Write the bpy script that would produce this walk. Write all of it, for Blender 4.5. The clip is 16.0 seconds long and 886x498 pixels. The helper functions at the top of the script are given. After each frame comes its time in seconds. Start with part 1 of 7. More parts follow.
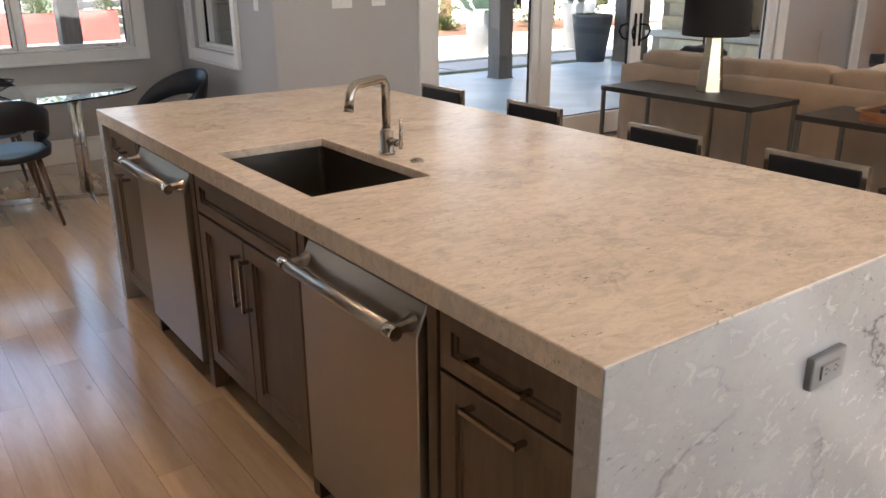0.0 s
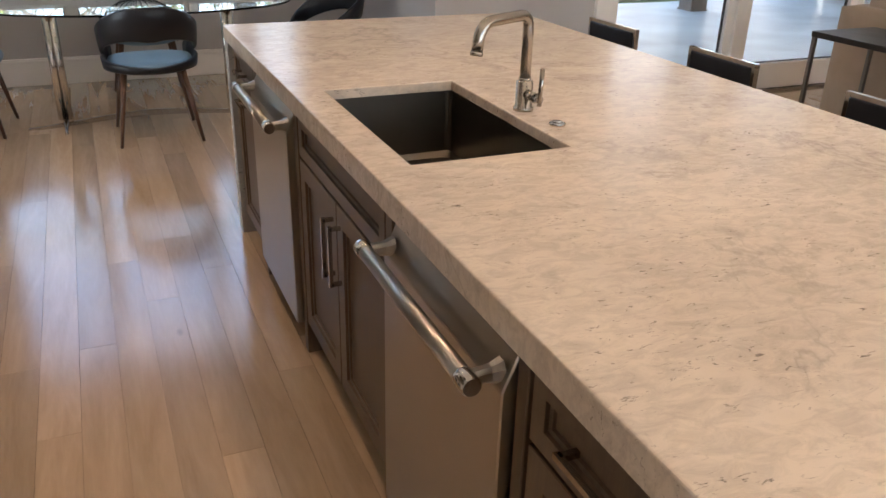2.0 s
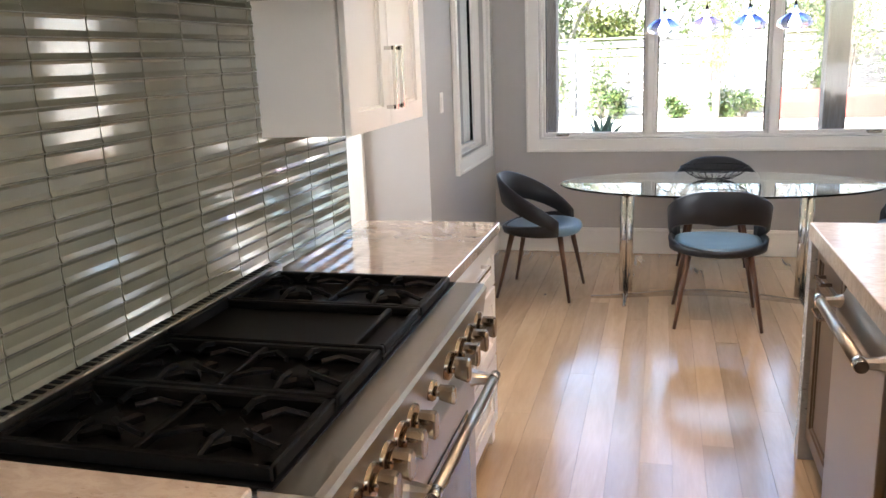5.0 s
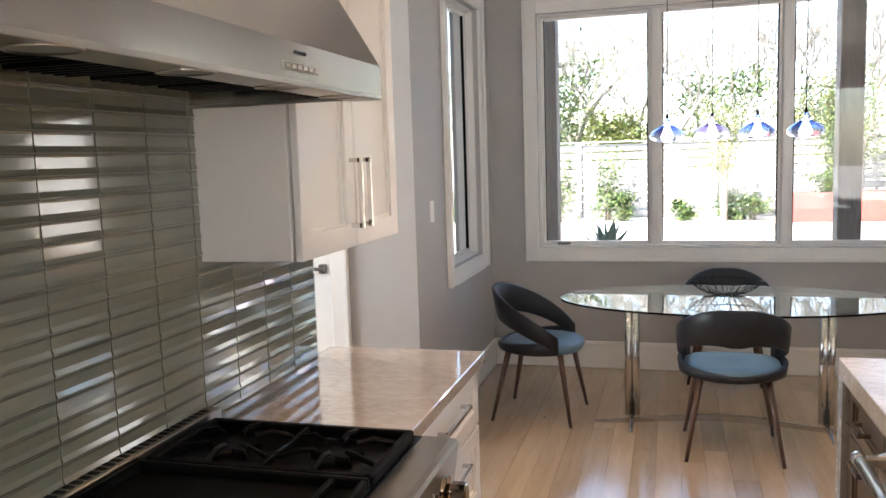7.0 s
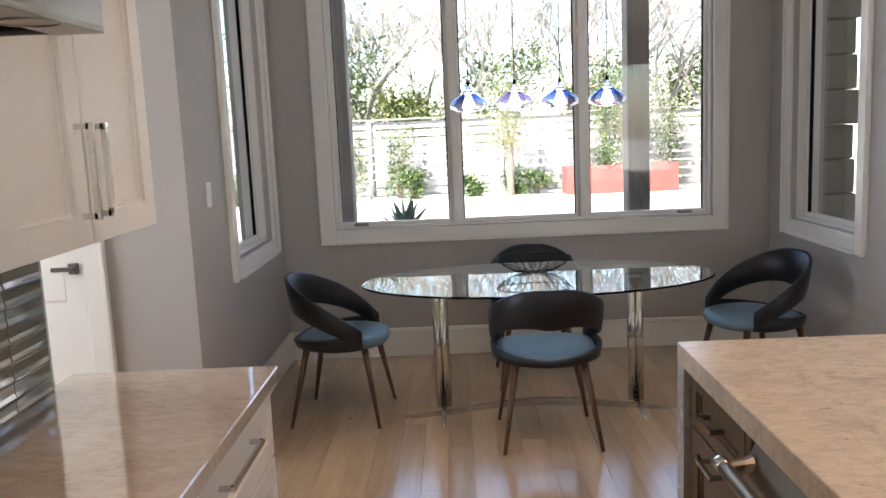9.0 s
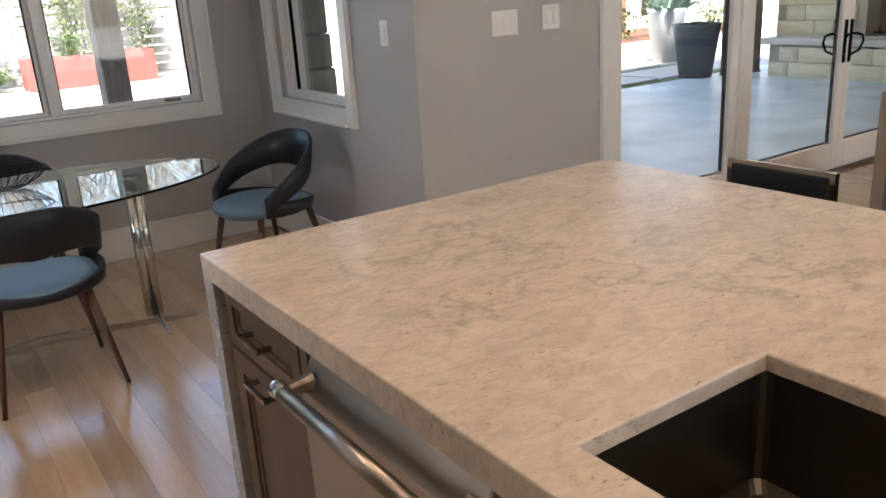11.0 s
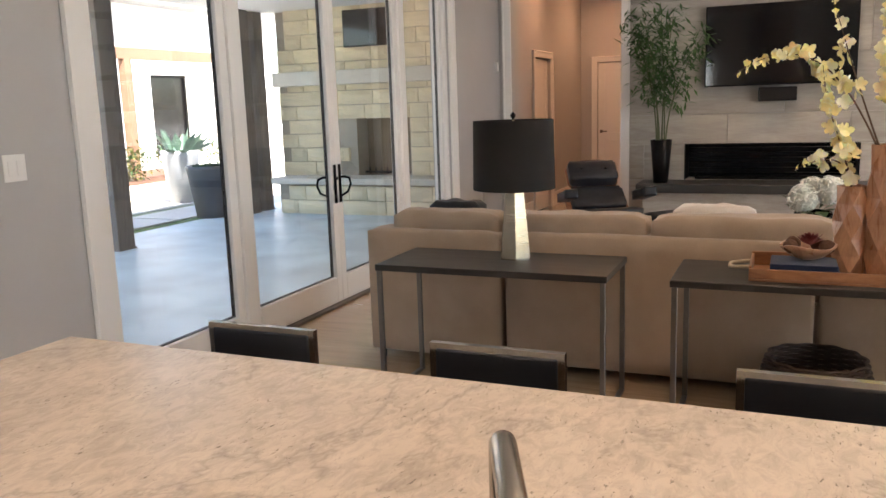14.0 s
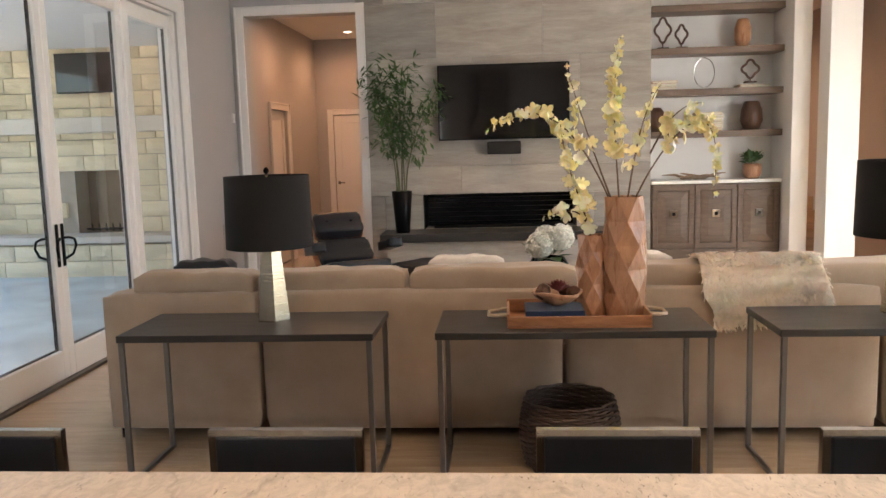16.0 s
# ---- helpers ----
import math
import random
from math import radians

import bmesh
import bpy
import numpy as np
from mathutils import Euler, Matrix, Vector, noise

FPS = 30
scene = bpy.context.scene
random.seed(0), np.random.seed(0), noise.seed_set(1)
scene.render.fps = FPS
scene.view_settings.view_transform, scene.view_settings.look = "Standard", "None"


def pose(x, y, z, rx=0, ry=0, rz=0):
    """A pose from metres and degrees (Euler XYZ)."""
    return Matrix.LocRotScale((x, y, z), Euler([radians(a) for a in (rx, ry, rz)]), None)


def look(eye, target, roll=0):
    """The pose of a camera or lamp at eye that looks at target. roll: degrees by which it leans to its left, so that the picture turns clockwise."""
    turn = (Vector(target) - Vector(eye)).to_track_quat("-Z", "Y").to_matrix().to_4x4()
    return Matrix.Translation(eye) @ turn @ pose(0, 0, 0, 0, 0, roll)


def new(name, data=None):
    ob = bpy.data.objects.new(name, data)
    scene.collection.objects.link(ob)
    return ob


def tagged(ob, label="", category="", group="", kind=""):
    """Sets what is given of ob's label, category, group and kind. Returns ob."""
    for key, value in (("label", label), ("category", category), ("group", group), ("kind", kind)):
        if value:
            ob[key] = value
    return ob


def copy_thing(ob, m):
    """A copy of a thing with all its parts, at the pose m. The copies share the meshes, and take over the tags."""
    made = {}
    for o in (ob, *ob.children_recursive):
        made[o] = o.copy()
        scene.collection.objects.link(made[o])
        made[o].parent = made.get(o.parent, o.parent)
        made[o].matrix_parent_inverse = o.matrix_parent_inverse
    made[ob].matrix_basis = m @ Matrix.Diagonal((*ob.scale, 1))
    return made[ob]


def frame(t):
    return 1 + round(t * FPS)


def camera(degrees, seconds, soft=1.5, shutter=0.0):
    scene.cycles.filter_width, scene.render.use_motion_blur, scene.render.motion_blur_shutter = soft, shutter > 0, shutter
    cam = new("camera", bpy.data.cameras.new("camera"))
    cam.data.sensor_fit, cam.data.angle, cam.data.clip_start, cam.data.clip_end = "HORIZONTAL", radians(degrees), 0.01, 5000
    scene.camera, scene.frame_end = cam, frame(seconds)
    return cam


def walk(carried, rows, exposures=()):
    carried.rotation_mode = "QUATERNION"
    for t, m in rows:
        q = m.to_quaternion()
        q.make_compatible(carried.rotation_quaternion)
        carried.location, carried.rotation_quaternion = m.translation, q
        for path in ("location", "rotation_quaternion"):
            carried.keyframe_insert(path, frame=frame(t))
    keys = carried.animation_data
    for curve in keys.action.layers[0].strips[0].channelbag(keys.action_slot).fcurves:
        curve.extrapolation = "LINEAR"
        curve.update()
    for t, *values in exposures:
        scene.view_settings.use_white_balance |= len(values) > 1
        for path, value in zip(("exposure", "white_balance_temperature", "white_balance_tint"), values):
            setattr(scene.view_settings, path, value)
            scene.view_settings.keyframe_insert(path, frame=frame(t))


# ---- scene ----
cam = camera(57.5, 16.0)
PATH = [
    (0, (-0.888, -0.786, 1.53), (0.221, 0.741, 0.867), -0.3),
    (0.5, (-0.816, -0.639, 1.521), (0.284, 0.871, 0.806), 0.2),
    (1, (-0.748, -0.53, 1.506), (0.322, 0.977, 0.742), 0.5),
    (1.5, (-0.643, -0.46, 1.491), (0.322, 1.098, 0.688), 1.0),
    (2, (-0.515, -0.394, 1.504), (0.214, 1.269, 0.664), 1.5),
    (2.5, (-0.465, -0.344, 1.497), (-0.06, 1.412, 0.628), 1.7),
    (3, (-0.475, -0.278, 1.487), (-0.341, 1.51, 0.601), 1.8),
    (3.5, (-0.486, -0.181, 1.491), (-0.545, 1.622, 0.627), 1.3),
    (4, (-0.52, -0.091, 1.519), (-0.79, 1.743, 0.767), -0.0),
    (4.5, (-0.537, -0.057, 1.54), (-0.957, 1.804, 0.938), -1.5),
    (5, (-0.536, -0.016, 1.558), (-1.049, 1.86, 1.095), -2.2),
    (5.2, (-0.53, 0.008, 1.56), (-1.081, 1.888, 1.159), -2.5),
    (7.3, (-0.521, 0.437, 1.594), (-1.05, 2.353, 1.379), -1.8),
    (7.5, (-0.562, 0.49, 1.593), (-0.998, 2.431, 1.384), -1.6),
    (8, (-0.644, 0.624, 1.587), (-0.911, 2.596, 1.393), -1.7),
    (8.2, (-0.658, 0.665, 1.584), (-0.883, 2.643, 1.387), -1.8),
    (10.3, (-0.537, 1.146, 1.51), (0.057, 2.97, 0.944), -3.5),
    (10.5, (-0.541, 1.175, 1.511), (0.204, 2.935, 0.92), -3.5),
    (11, (-0.55, 1.23, 1.506), (0.506, 2.81, 0.884), -3.6),
    (11.5, (-0.562, 1.264, 1.508), (0.745, 2.643, 0.887), -3.4),
    (12, (-0.538, 1.287, 1.505), (0.949, 2.482, 0.903), -3.2),
    (12.5, (-0.499, 1.283, 1.51), (1.107, 2.333, 0.946), -3.0),
    (13, (-0.413, 1.28, 1.521), (1.279, 2.227, 1.029), -2.9),
    (13.5, (-0.311, 1.263, 1.531), (1.44, 2.137, 1.121), -2.4),
    (14, (-0.237, 1.251, 1.54), (1.57, 2.031, 1.184), -1.9),
    (14.5, (-0.202, 1.257, 1.544), (1.668, 1.885, 1.213), -1.6),
    (15, (-0.18, 1.295, 1.548), (1.743, 1.75, 1.239), -1.6),
    (15.5, (-0.158, 1.351, 1.558), (1.8, 1.647, 1.274), -1.6),
    (16, (-0.144, 1.399, 1.565), (1.834, 1.552, 1.31), -1.6),
]
walk(cam, [(t, look(eye, target, roll)) for t, eye, target, roll in PATH], [(0, 2.2), (1.5, 2.3), (2.5, 2.27), (3.5, 2.75), (4.5, 3.0), (5.2, 2.98), (7.5, 2.38), (8.5, 2.15), (10.5, 2.1), (12, 2.2), (16, 2.42)])

# ---- light ----
SUN_EL, SUN_AZ = radians(52), radians(215)
world = bpy.data.worlds.new("world")
scene.world = world
world.use_nodes = True
wn = world.node_tree
sky = wn.nodes.new("ShaderNodeTexSky")
sky.sky_type = "NISHITA"
sky.sun_disc = False
sky.sun_elevation, sky.sun_rotation = SUN_EL, SUN_AZ
wn.nodes["Background"].inputs["Strength"].default_value = 0.15
wn.links.new(sky.outputs[0], wn.nodes["Background"].inputs[0])

sun = new("sun", bpy.data.lights.new("sun", "SUN"))
sun.data.energy, sun.data.angle, sun.data.color = 5.0, radians(0.5), (1.0, 0.95, 0.87)
sun.matrix_world = look((math.sin(SUN_AZ) * math.cos(SUN_EL), math.cos(SUN_AZ) * math.cos(SUN_EL), math.sin(SUN_EL)), (0, 0, 0))


def area_lamp(name, x, y, z, target, w, h, watts, color):
    ob = new(name, bpy.data.lights.new(name, "AREA"))
    ob.data.shape, ob.data.size, ob.data.size_y = "RECTANGLE", w, h
    ob.data.energy, ob.data.color = watts, color
    ob.matrix_world = look((x, y, z), target)
    return ob


DAY = (0.86, 0.93, 1.0)
WARM = (1.0, 0.675, 0.455)
AMBER = (1.0, 0.50, 0.26)


def downlight_lamp(x, y, z, watts, cone=110, color=WARM):
    ob = new("downlight_lamp", bpy.data.lights.new("downlight_lamp", "SPOT"))
    ob.data.energy, ob.data.color, ob.data.shadow_soft_size = watts, color, 0.06
    ob.data.spot_size, ob.data.spot_blend = radians(cone), 0.8
    ob.matrix_world = look((x, y, z), (x, y + 0.001, 0))


# (-2.7, 3.6) is an unseen downlight, added to brighten the passage.
CANS = [(0.75, 0.3, 11.5), (0.75, 2.6, 11), (-0.55, 0.9, 10), (-0.55, 3.3, 12), (2.4, 1.4, 12.5), (5.6, 0.0, 18), (5.6, 2.9, 13), (8.0, 1.2, 16), (10.3, 3.7, 12), (12.2, 3.7, 11), (11.4, -1.2, 40), (-2.7, 3.6, 7)]
for cx, cy, power in CANS:
    downlight_lamp(cx, cy, 3.27, power, 170 if cx > 10 else 110, AMBER if cx > 10 else WARM)
# Fill lamp at an unseen passage window, added to brighten wall and counter.
area_lamp("passage_fill_daylight", -4.15, 3.4, 1.65, (-1.8, 4.2, 1.2), 1.3, 1.4, 9, DAY)
# Rear windows are unseen; these lamps are added for cool daylight from there.
area_lamp("unseen_rear_daylight", 1.6, -2.95, 1.6, (1.6, 3, 1.0), 3.4, 1.9, 2, DAY)
area_lamp("unseen_rear_daylight", 5.0, -2.95, 1.6, (6.2, 3, 1.2), 2.2, 1.9, 11.5, DAY)


# ---- materials ----
def shader(name, color, rough=0.5, metal=0.0, spec=0.5):
    m = bpy.data.materials.new(name)
    m.use_nodes = True
    b = m.node_tree.nodes["Principled BSDF"]
    b.inputs["Base Color"].default_value = (*color, 1)
    b.inputs["Roughness"].default_value = rough
    b.inputs["Metallic"].default_value = metal
    b.inputs["Specular IOR Level"].default_value = spec
    return m, m.node_tree, b


def node(nt, kind, **values):
    n = nt.nodes.new(kind)
    for k, v in values.items():
        n.inputs[k.replace("_", " ")].default_value = v
    return n


def coords(nt, scale=(1, 1, 1), turn=(0, 0, 0), space="Object"):
    tc = nt.nodes.new("ShaderNodeTexCoord")
    mp = nt.nodes.new("ShaderNodeMapping")
    mp.inputs["Scale"].default_value = scale
    mp.inputs["Rotation"].default_value = turn
    nt.links.new(tc.outputs[space], mp.inputs[0])
    return mp.outputs[0]


def noise_tex(nt, vec, scale, detail=4.0, rough=0.55, distort=0.0):
    n = node(nt, "ShaderNodeTexNoise", Scale=scale, Detail=detail, Roughness=rough, Distortion=distort)
    nt.links.new(vec, n.inputs["Vector"])
    return n.outputs["Fac"]


def ramp(nt, fac, stops):
    r = nt.nodes.new("ShaderNodeValToRGB")
    els = r.color_ramp.elements
    while len(els) < len(stops):
        els.new(0.5)
    for e, (p, c) in zip(els, stops):
        e.position, e.color = p, (*c, 1)
    nt.links.new(fac, r.inputs[0])
    return r.outputs[0]


def mix(nt, fac, a, b, how="MIX"):
    m = nt.nodes.new("ShaderNodeMix")
    m.data_type, m.blend_type = "RGBA", how
    for v, k in ((fac, 0), (a, 6), (b, 7)):
        if isinstance(v, (int, float)):
            m.inputs[k].default_value = v
        elif isinstance(v, tuple):
            m.inputs[k].default_value = (*v, 1)
        else:
            nt.links.new(v, m.inputs[k])
    return m.outputs[2]


def relief(nt, b, height, strength=0.2, distance=0.002):
    n = node(nt, "ShaderNodeBump", Strength=strength, Distance=distance)
    nt.links.new(height, n.inputs["Height"])
    nt.links.new(n.outputs[0], b.inputs["Normal"])


def span(nt, fac, lo, hi):
    n = nt.nodes.new("ShaderNodeMapRange")
    n.inputs["To Min"].default_value, n.inputs["To Max"].default_value = lo, hi
    nt.links.new(fac, n.inputs[0])
    return n.outputs[0]


def paint(name, color, rough=0.5, var=0.05, bump=0.08, scale=90.0):
    m, nt, b = shader(name, color, rough)
    v = coords(nt)
    big = noise_tex(nt, v, 1.3, 3)
    fine = noise_tex(nt, v, scale, 3)
    lo = tuple(c * (1 - var) for c in color)
    hi = tuple(min(1, c * (1 + var)) for c in color)
    nt.links.new(ramp(nt, big, [(0.3, lo), (0.7, hi)]), b.inputs["Base Color"])
    nt.links.new(span(nt, fine, rough - 0.06, rough + 0.06), b.inputs["Roughness"])
    relief(nt, b, fine, bump, 0.001)
    return m


def brushed(name, color, rough=0.28, stretch=(1, 1, 60), var=0.08):
    m, nt, b = shader(name, color, rough, 1.0)
    v = coords(nt, stretch)
    f = noise_tex(nt, v, 9, 5, 0.6)
    w = noise_tex(nt, coords(nt), 2.5, 2)
    nt.links.new(span(nt, f, rough - 0.03, rough + 0.04), b.inputs["Roughness"])
    lo = tuple(c * (1 - var) for c in color)
    nt.links.new(ramp(nt, w, [(0.3, lo), (0.7, color)]), b.inputs["Base Color"])
    relief(nt, b, f, 0.012, 0.0003)
    return m


def wood(name, dark, light, rough=0.4, along=(14, 1.2, 14), bump=0.1, random_tone=0.0, knots=False, scale=3.0):
    m, nt, b = shader(name, light, rough)
    v = coords(nt, along)
    info = nt.nodes.new("ShaderNodeObjectInfo")
    off = nt.nodes.new("ShaderNodeVectorMath")
    off.operation = "SCALE"
    off.inputs[0].default_value = (13.0, 31.0, 7.0)
    nt.links.new(info.outputs["Random"], off.inputs["Scale"])
    add = nt.nodes.new("ShaderNodeVectorMath")
    nt.links.new(v, add.inputs[0])
    nt.links.new(off.outputs[0], add.inputs[1])
    v = add.outputs[0]
    grain = noise_tex(nt, v, scale, 6, 0.65, 0.6)
    fine = noise_tex(nt, v, scale * 7, 3, 0.6)
    col = ramp(nt, grain, [(0.28, dark), (0.5, tuple((a + c) / 2 for a, c in zip(dark, light))), (0.72, light)])
    col = mix(nt, 0.15, col, ramp(nt, fine, [(0.35, dark), (0.65, light)]))
    if random_tone:
        tone = ramp(nt, info.outputs["Random"], [(0.0, (1 - random_tone,) * 3), (0.6, (1, 0.985, 0.96)), (1.0, (1 + random_tone * 0.4,) * 3)])
        col = mix(nt, 1.0, col, tone, "MULTIPLY")
    if knots:
        vo = node(nt, "ShaderNodeTexVoronoi", Scale=1.0)
        vo.inputs["Randomness"].default_value = 1.0
        vv = coords(nt, (2.3, 0.9, 1))
        ad = nt.nodes.new("ShaderNodeVectorMath")
        nt.links.new(vv, ad.inputs[0])
        nt.links.new(off.outputs[0], ad.inputs[1])
        nt.links.new(ad.outputs[0], vo.inputs["Vector"])
        col = mix(nt, ramp(nt, vo.outputs["Distance"], [(0.012, (0.75,) * 3), (0.035, (0, 0, 0))]), col, tuple(c * 0.25 for c in dark))
    nt.links.new(col, b.inputs["Base Color"])
    nt.links.new(span(nt, grain, rough - 0.08, rough + 0.1), b.inputs["Roughness"])
    relief(nt, b, fine, bump, 0.001)
    return m


def marble(name, base, vein, rough=0.22, fleck=0.5, lines=0.0, stripe=0.0):
    """Mottled stone: soft clouds, drawn-out flecks, and where asked thin dark lines and one pale stripe."""
    m, nt, b = shader(name, base, rough)
    v = coords(nt, (1, 1, 1), (0.3, 0.2, 0.5))
    cloud = noise_tex(nt, v, 3.2, 6, 0.62, 0.5)
    streak = coords(nt, (1.0, 1.9, 1.5), (0.15, 0.1, 0.65))
    mid = noise_tex(nt, streak, 17, 8, 0.70, 0.8)
    small = noise_tex(nt, coords(nt, (1.0, 2.6, 1.8), (0.1, 0.2, 0.35)), 46, 5, 0.62, 0.6)
    where = noise_tex(nt, v, 2.1, 3)
    patch = noise_tex(nt, v, 7.0, 3, 0.6, 0.4)
    col = ramp(nt, cloud, [(0.32, tuple(c * 0.86 for c in base)), (0.62, base)])
    tint = tuple((c / a) ** 0.5 for a, c in zip(base, vein))
    col = mix(nt, fleck, col, ramp(nt, mid, [(0.42, (1, 1, 1)), (0.55, tuple(0.5 + 0.5 * t for t in tint)), (0.72, tint)]), "MULTIPLY")
    speck = ramp(nt, small, [(0.60, (0, 0, 0)), (0.68, (1, 1, 1))])
    speck = mix(nt, 1.0, speck, ramp(nt, patch, [(0.44, (0, 0, 0)), (0.60, (1, 1, 1))]), "MULTIPLY")
    col = mix(nt, mix(nt, 1.0, speck, (0.85, 0.85, 0.85), "MULTIPLY"), col, tuple(c * 0.7 for c in vein))
    if lines:
        band = noise_tex(nt, coords(nt, (0.9, 0.9, 1.5), (0.2, 0.75, 0.4)), 1.5, 6, 0.6, 0.5)
        sub = nt.nodes.new("ShaderNodeMath")
        sub.operation = "SUBTRACT"
        sub.inputs[1].default_value = 0.5
        nt.links.new(band, sub.inputs[0])
        ab = nt.nodes.new("ShaderNodeMath")
        ab.operation = "ABSOLUTE"
        nt.links.new(sub.outputs[0], ab.inputs[0])
        thin = ramp(nt, ab.outputs[0], [(0.0, (lines,) * 3), (0.008, (lines * 0.4,) * 3), (0.02, (0, 0, 0))])
        col = mix(nt, mix(nt, 1.0, thin, ramp(nt, where, [(0.42, (0, 0, 0)), (0.58, (1, 1, 1))]), "MULTIPLY"), col, vein)
    if stripe:
        w = nt.nodes.new("ShaderNodeTexWave")
        w.bands_direction = "X"
        w.inputs["Scale"].default_value, w.inputs["Distortion"].default_value, w.inputs["Detail"].default_value = 0.16, 0.12, 0.0
        w.inputs["Detail Scale"].default_value = 1.6
        nt.links.new(coords(nt, (1, 1, 1), (0, radians(48), 0)), w.inputs["Vector"])
        col = mix(nt, ramp(nt, w.outputs["Fac"], [(0.975, (0, 0, 0)), (0.999, (stripe * 0.7,) * 3)]), col, tuple(min(1, c * 1.15) for c in base))
    nt.links.new(col, b.inputs["Base Color"])
    nt.links.new(span(nt, mid, rough - 0.05, rough + 0.06), b.inputs["Roughness"])
    return m


def glass(name, tint=(1, 1, 1), rough=0.0, ior=1.45):
    m = bpy.data.materials.new(name)
    m.use_nodes = True
    b = m.node_tree.nodes["Principled BSDF"]
    b.inputs["Base Color"].default_value = (*tint, 1)
    b.inputs["Roughness"].default_value = rough
    b.inputs["IOR"].default_value = ior
    b.inputs["Transmission Weight"].default_value = 1.0
    return m


def cloth(name, dark, light, scale=420.0, rough=0.9, sheen=0.2):
    m, nt, b = shader(name, light, rough, 0, 0.2)
    v = coords(nt)
    weave = noise_tex(nt, v, scale, 2)
    soft = noise_tex(nt, v, 4.0, 4)
    col = mix(nt, 0.5, ramp(nt, weave, [(0.3, dark), (0.7, light)]), ramp(nt, soft, [(0.3, dark), (0.7, light)]))
    nt.links.new(col, b.inputs["Base Color"])
    b.inputs["Sheen Weight"].default_value = sheen
    relief(nt, b, weave, 0.25, 0.002)
    return m


def glow(name, color, strength):
    m, nt, b = shader(name, color, 0.5)
    b.inputs["Emission Color"].default_value = (*color, 1)
    b.inputs["Emission Strength"].default_value = strength
    return m


M_WALL = paint("wall_paint", (0.46, 0.445, 0.435), 0.6, 0.03)
M_CEIL = paint("ceiling_paint", (0.80, 0.79, 0.77), 0.7, 0.02)
M_TRIM = paint("trim_paint", (0.82, 0.80, 0.77), 0.35, 0.02, 0.03)
M_CABW = paint("white_cabinet_paint", (0.72, 0.68, 0.635), 0.32, 0.02, 0.03)
M_FLOOR = wood("oak_floor", (0.42, 0.30, 0.185), (0.59, 0.44, 0.295), 0.19, (6, 0.7, 6), 0.03, 0.21, True, 2.2)
M_FLOOR.node_tree.nodes["Principled BSDF"].inputs["Coat Weight"].default_value = 1.0
M_FLOOR.node_tree.nodes["Principled BSDF"].inputs["Coat IOR"].default_value = 1.65
M_FLOOR.node_tree.nodes["Principled BSDF"].inputs["Coat Roughness"].default_value = 0.15
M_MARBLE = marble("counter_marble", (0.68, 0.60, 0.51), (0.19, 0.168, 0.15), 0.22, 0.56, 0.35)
# Same stone as the top; cool daylight on the ends is in the grey.
M_MARBLE_COOLLIT = marble("cool_lit_waterfall_marble", (0.41, 0.41, 0.41), (0.13, 0.13, 0.135), 0.26, 0.28, 0.95, 0.9)
M_MARBLE_POL = marble("polished_marble", (0.58, 0.49, 0.42), (0.26, 0.19, 0.15), 0.06, 0.7)
M_MARBLE_POL.node_tree.nodes["Principled BSDF"].inputs["Coat Weight"].default_value = 1.0
M_MARBLE_POL.node_tree.nodes["Principled BSDF"].inputs["Coat IOR"].default_value = 1.7
M_OVENGLASS = paint("dark_oven_glass", (0.03, 0.028, 0.026), 0.08, 0.05, 0.0)
M_STONETILE = wood("sandstone_tile", (0.27, 0.24, 0.205), (0.47, 0.435, 0.39), 0.5, (3.0, 0.9, 6.0), 0.05, 0.18, False, 1.6)
M_SCREEN = paint("black_screen", (0.004, 0.004, 0.005), 0.07, 0.02, 0.0)
M_MORTAR = paint("mortar", (0.42, 0.37, 0.29), 0.9, 0.1, 0.3, 80)
M_FIREBRICK = paint("sooty_firebrick", (0.22, 0.17, 0.11), 0.85, 0.3, 0.4, 30)
M_GROUT = paint("grey_grout", (0.24, 0.225, 0.19), 0.85, 0.1, 0.2, 100)
M_STEEL = brushed("brushed_steel", (0.42, 0.385, 0.34), 0.30)
# Dark reflections inside the bowl are put into this steel's low colour.
M_SINK = brushed("shaded_sink_steel", (0.17, 0.155, 0.135), 0.36, (40, 1, 1))
M_CHROME = brushed("polished_chrome", (0.60, 0.57, 0.53), 0.10, (1, 1, 1))
# Polished steel; the wood floor's brown reflection is put into the colour.
M_KNOB = brushed("floor_tinted_knob_steel", (0.30, 0.225, 0.155), 0.14, (1, 1, 1))
M_NICKEL = brushed("satin_nickel", (0.43, 0.395, 0.35), 0.22, (1, 1, 20))
M_CAB = wood("stained_cabinet_wood", (0.080, 0.050, 0.029), (0.155, 0.104, 0.064), 0.38, (12, 12, 1.0), 0.06)
M_BLACK = paint("black_enamel", (0.004, 0.004, 0.0045), 0.32, 0.2)
M_IRON = paint("cast_iron", (0.003, 0.003, 0.0031), 0.55, 0.2, 0.3, 300)
for dull in (M_BLACK, M_IRON):
    dull.node_tree.nodes["Principled BSDF"].inputs["Specular IOR Level"].default_value = 0.12
M_DARKLEATHER = paint("dark_leather", (0.016, 0.017, 0.022), 0.38, 0.2, 0.2, 160)
M_DARKLEATHER.node_tree.nodes["Principled BSDF"].inputs["Specular IOR Level"].default_value = 0.35
# Dark seat leather; the window's reflection is put into its blue grey.
M_SEATLEATHER = paint("window_tinted_leather", (0.14, 0.235, 0.33), 0.40, 0.12, 0.2, 160)
M_WALNUT = wood("walnut", (0.05, 0.022, 0.012), (0.13, 0.06, 0.032), 0.36, (14, 14, 1.5), 0.06)
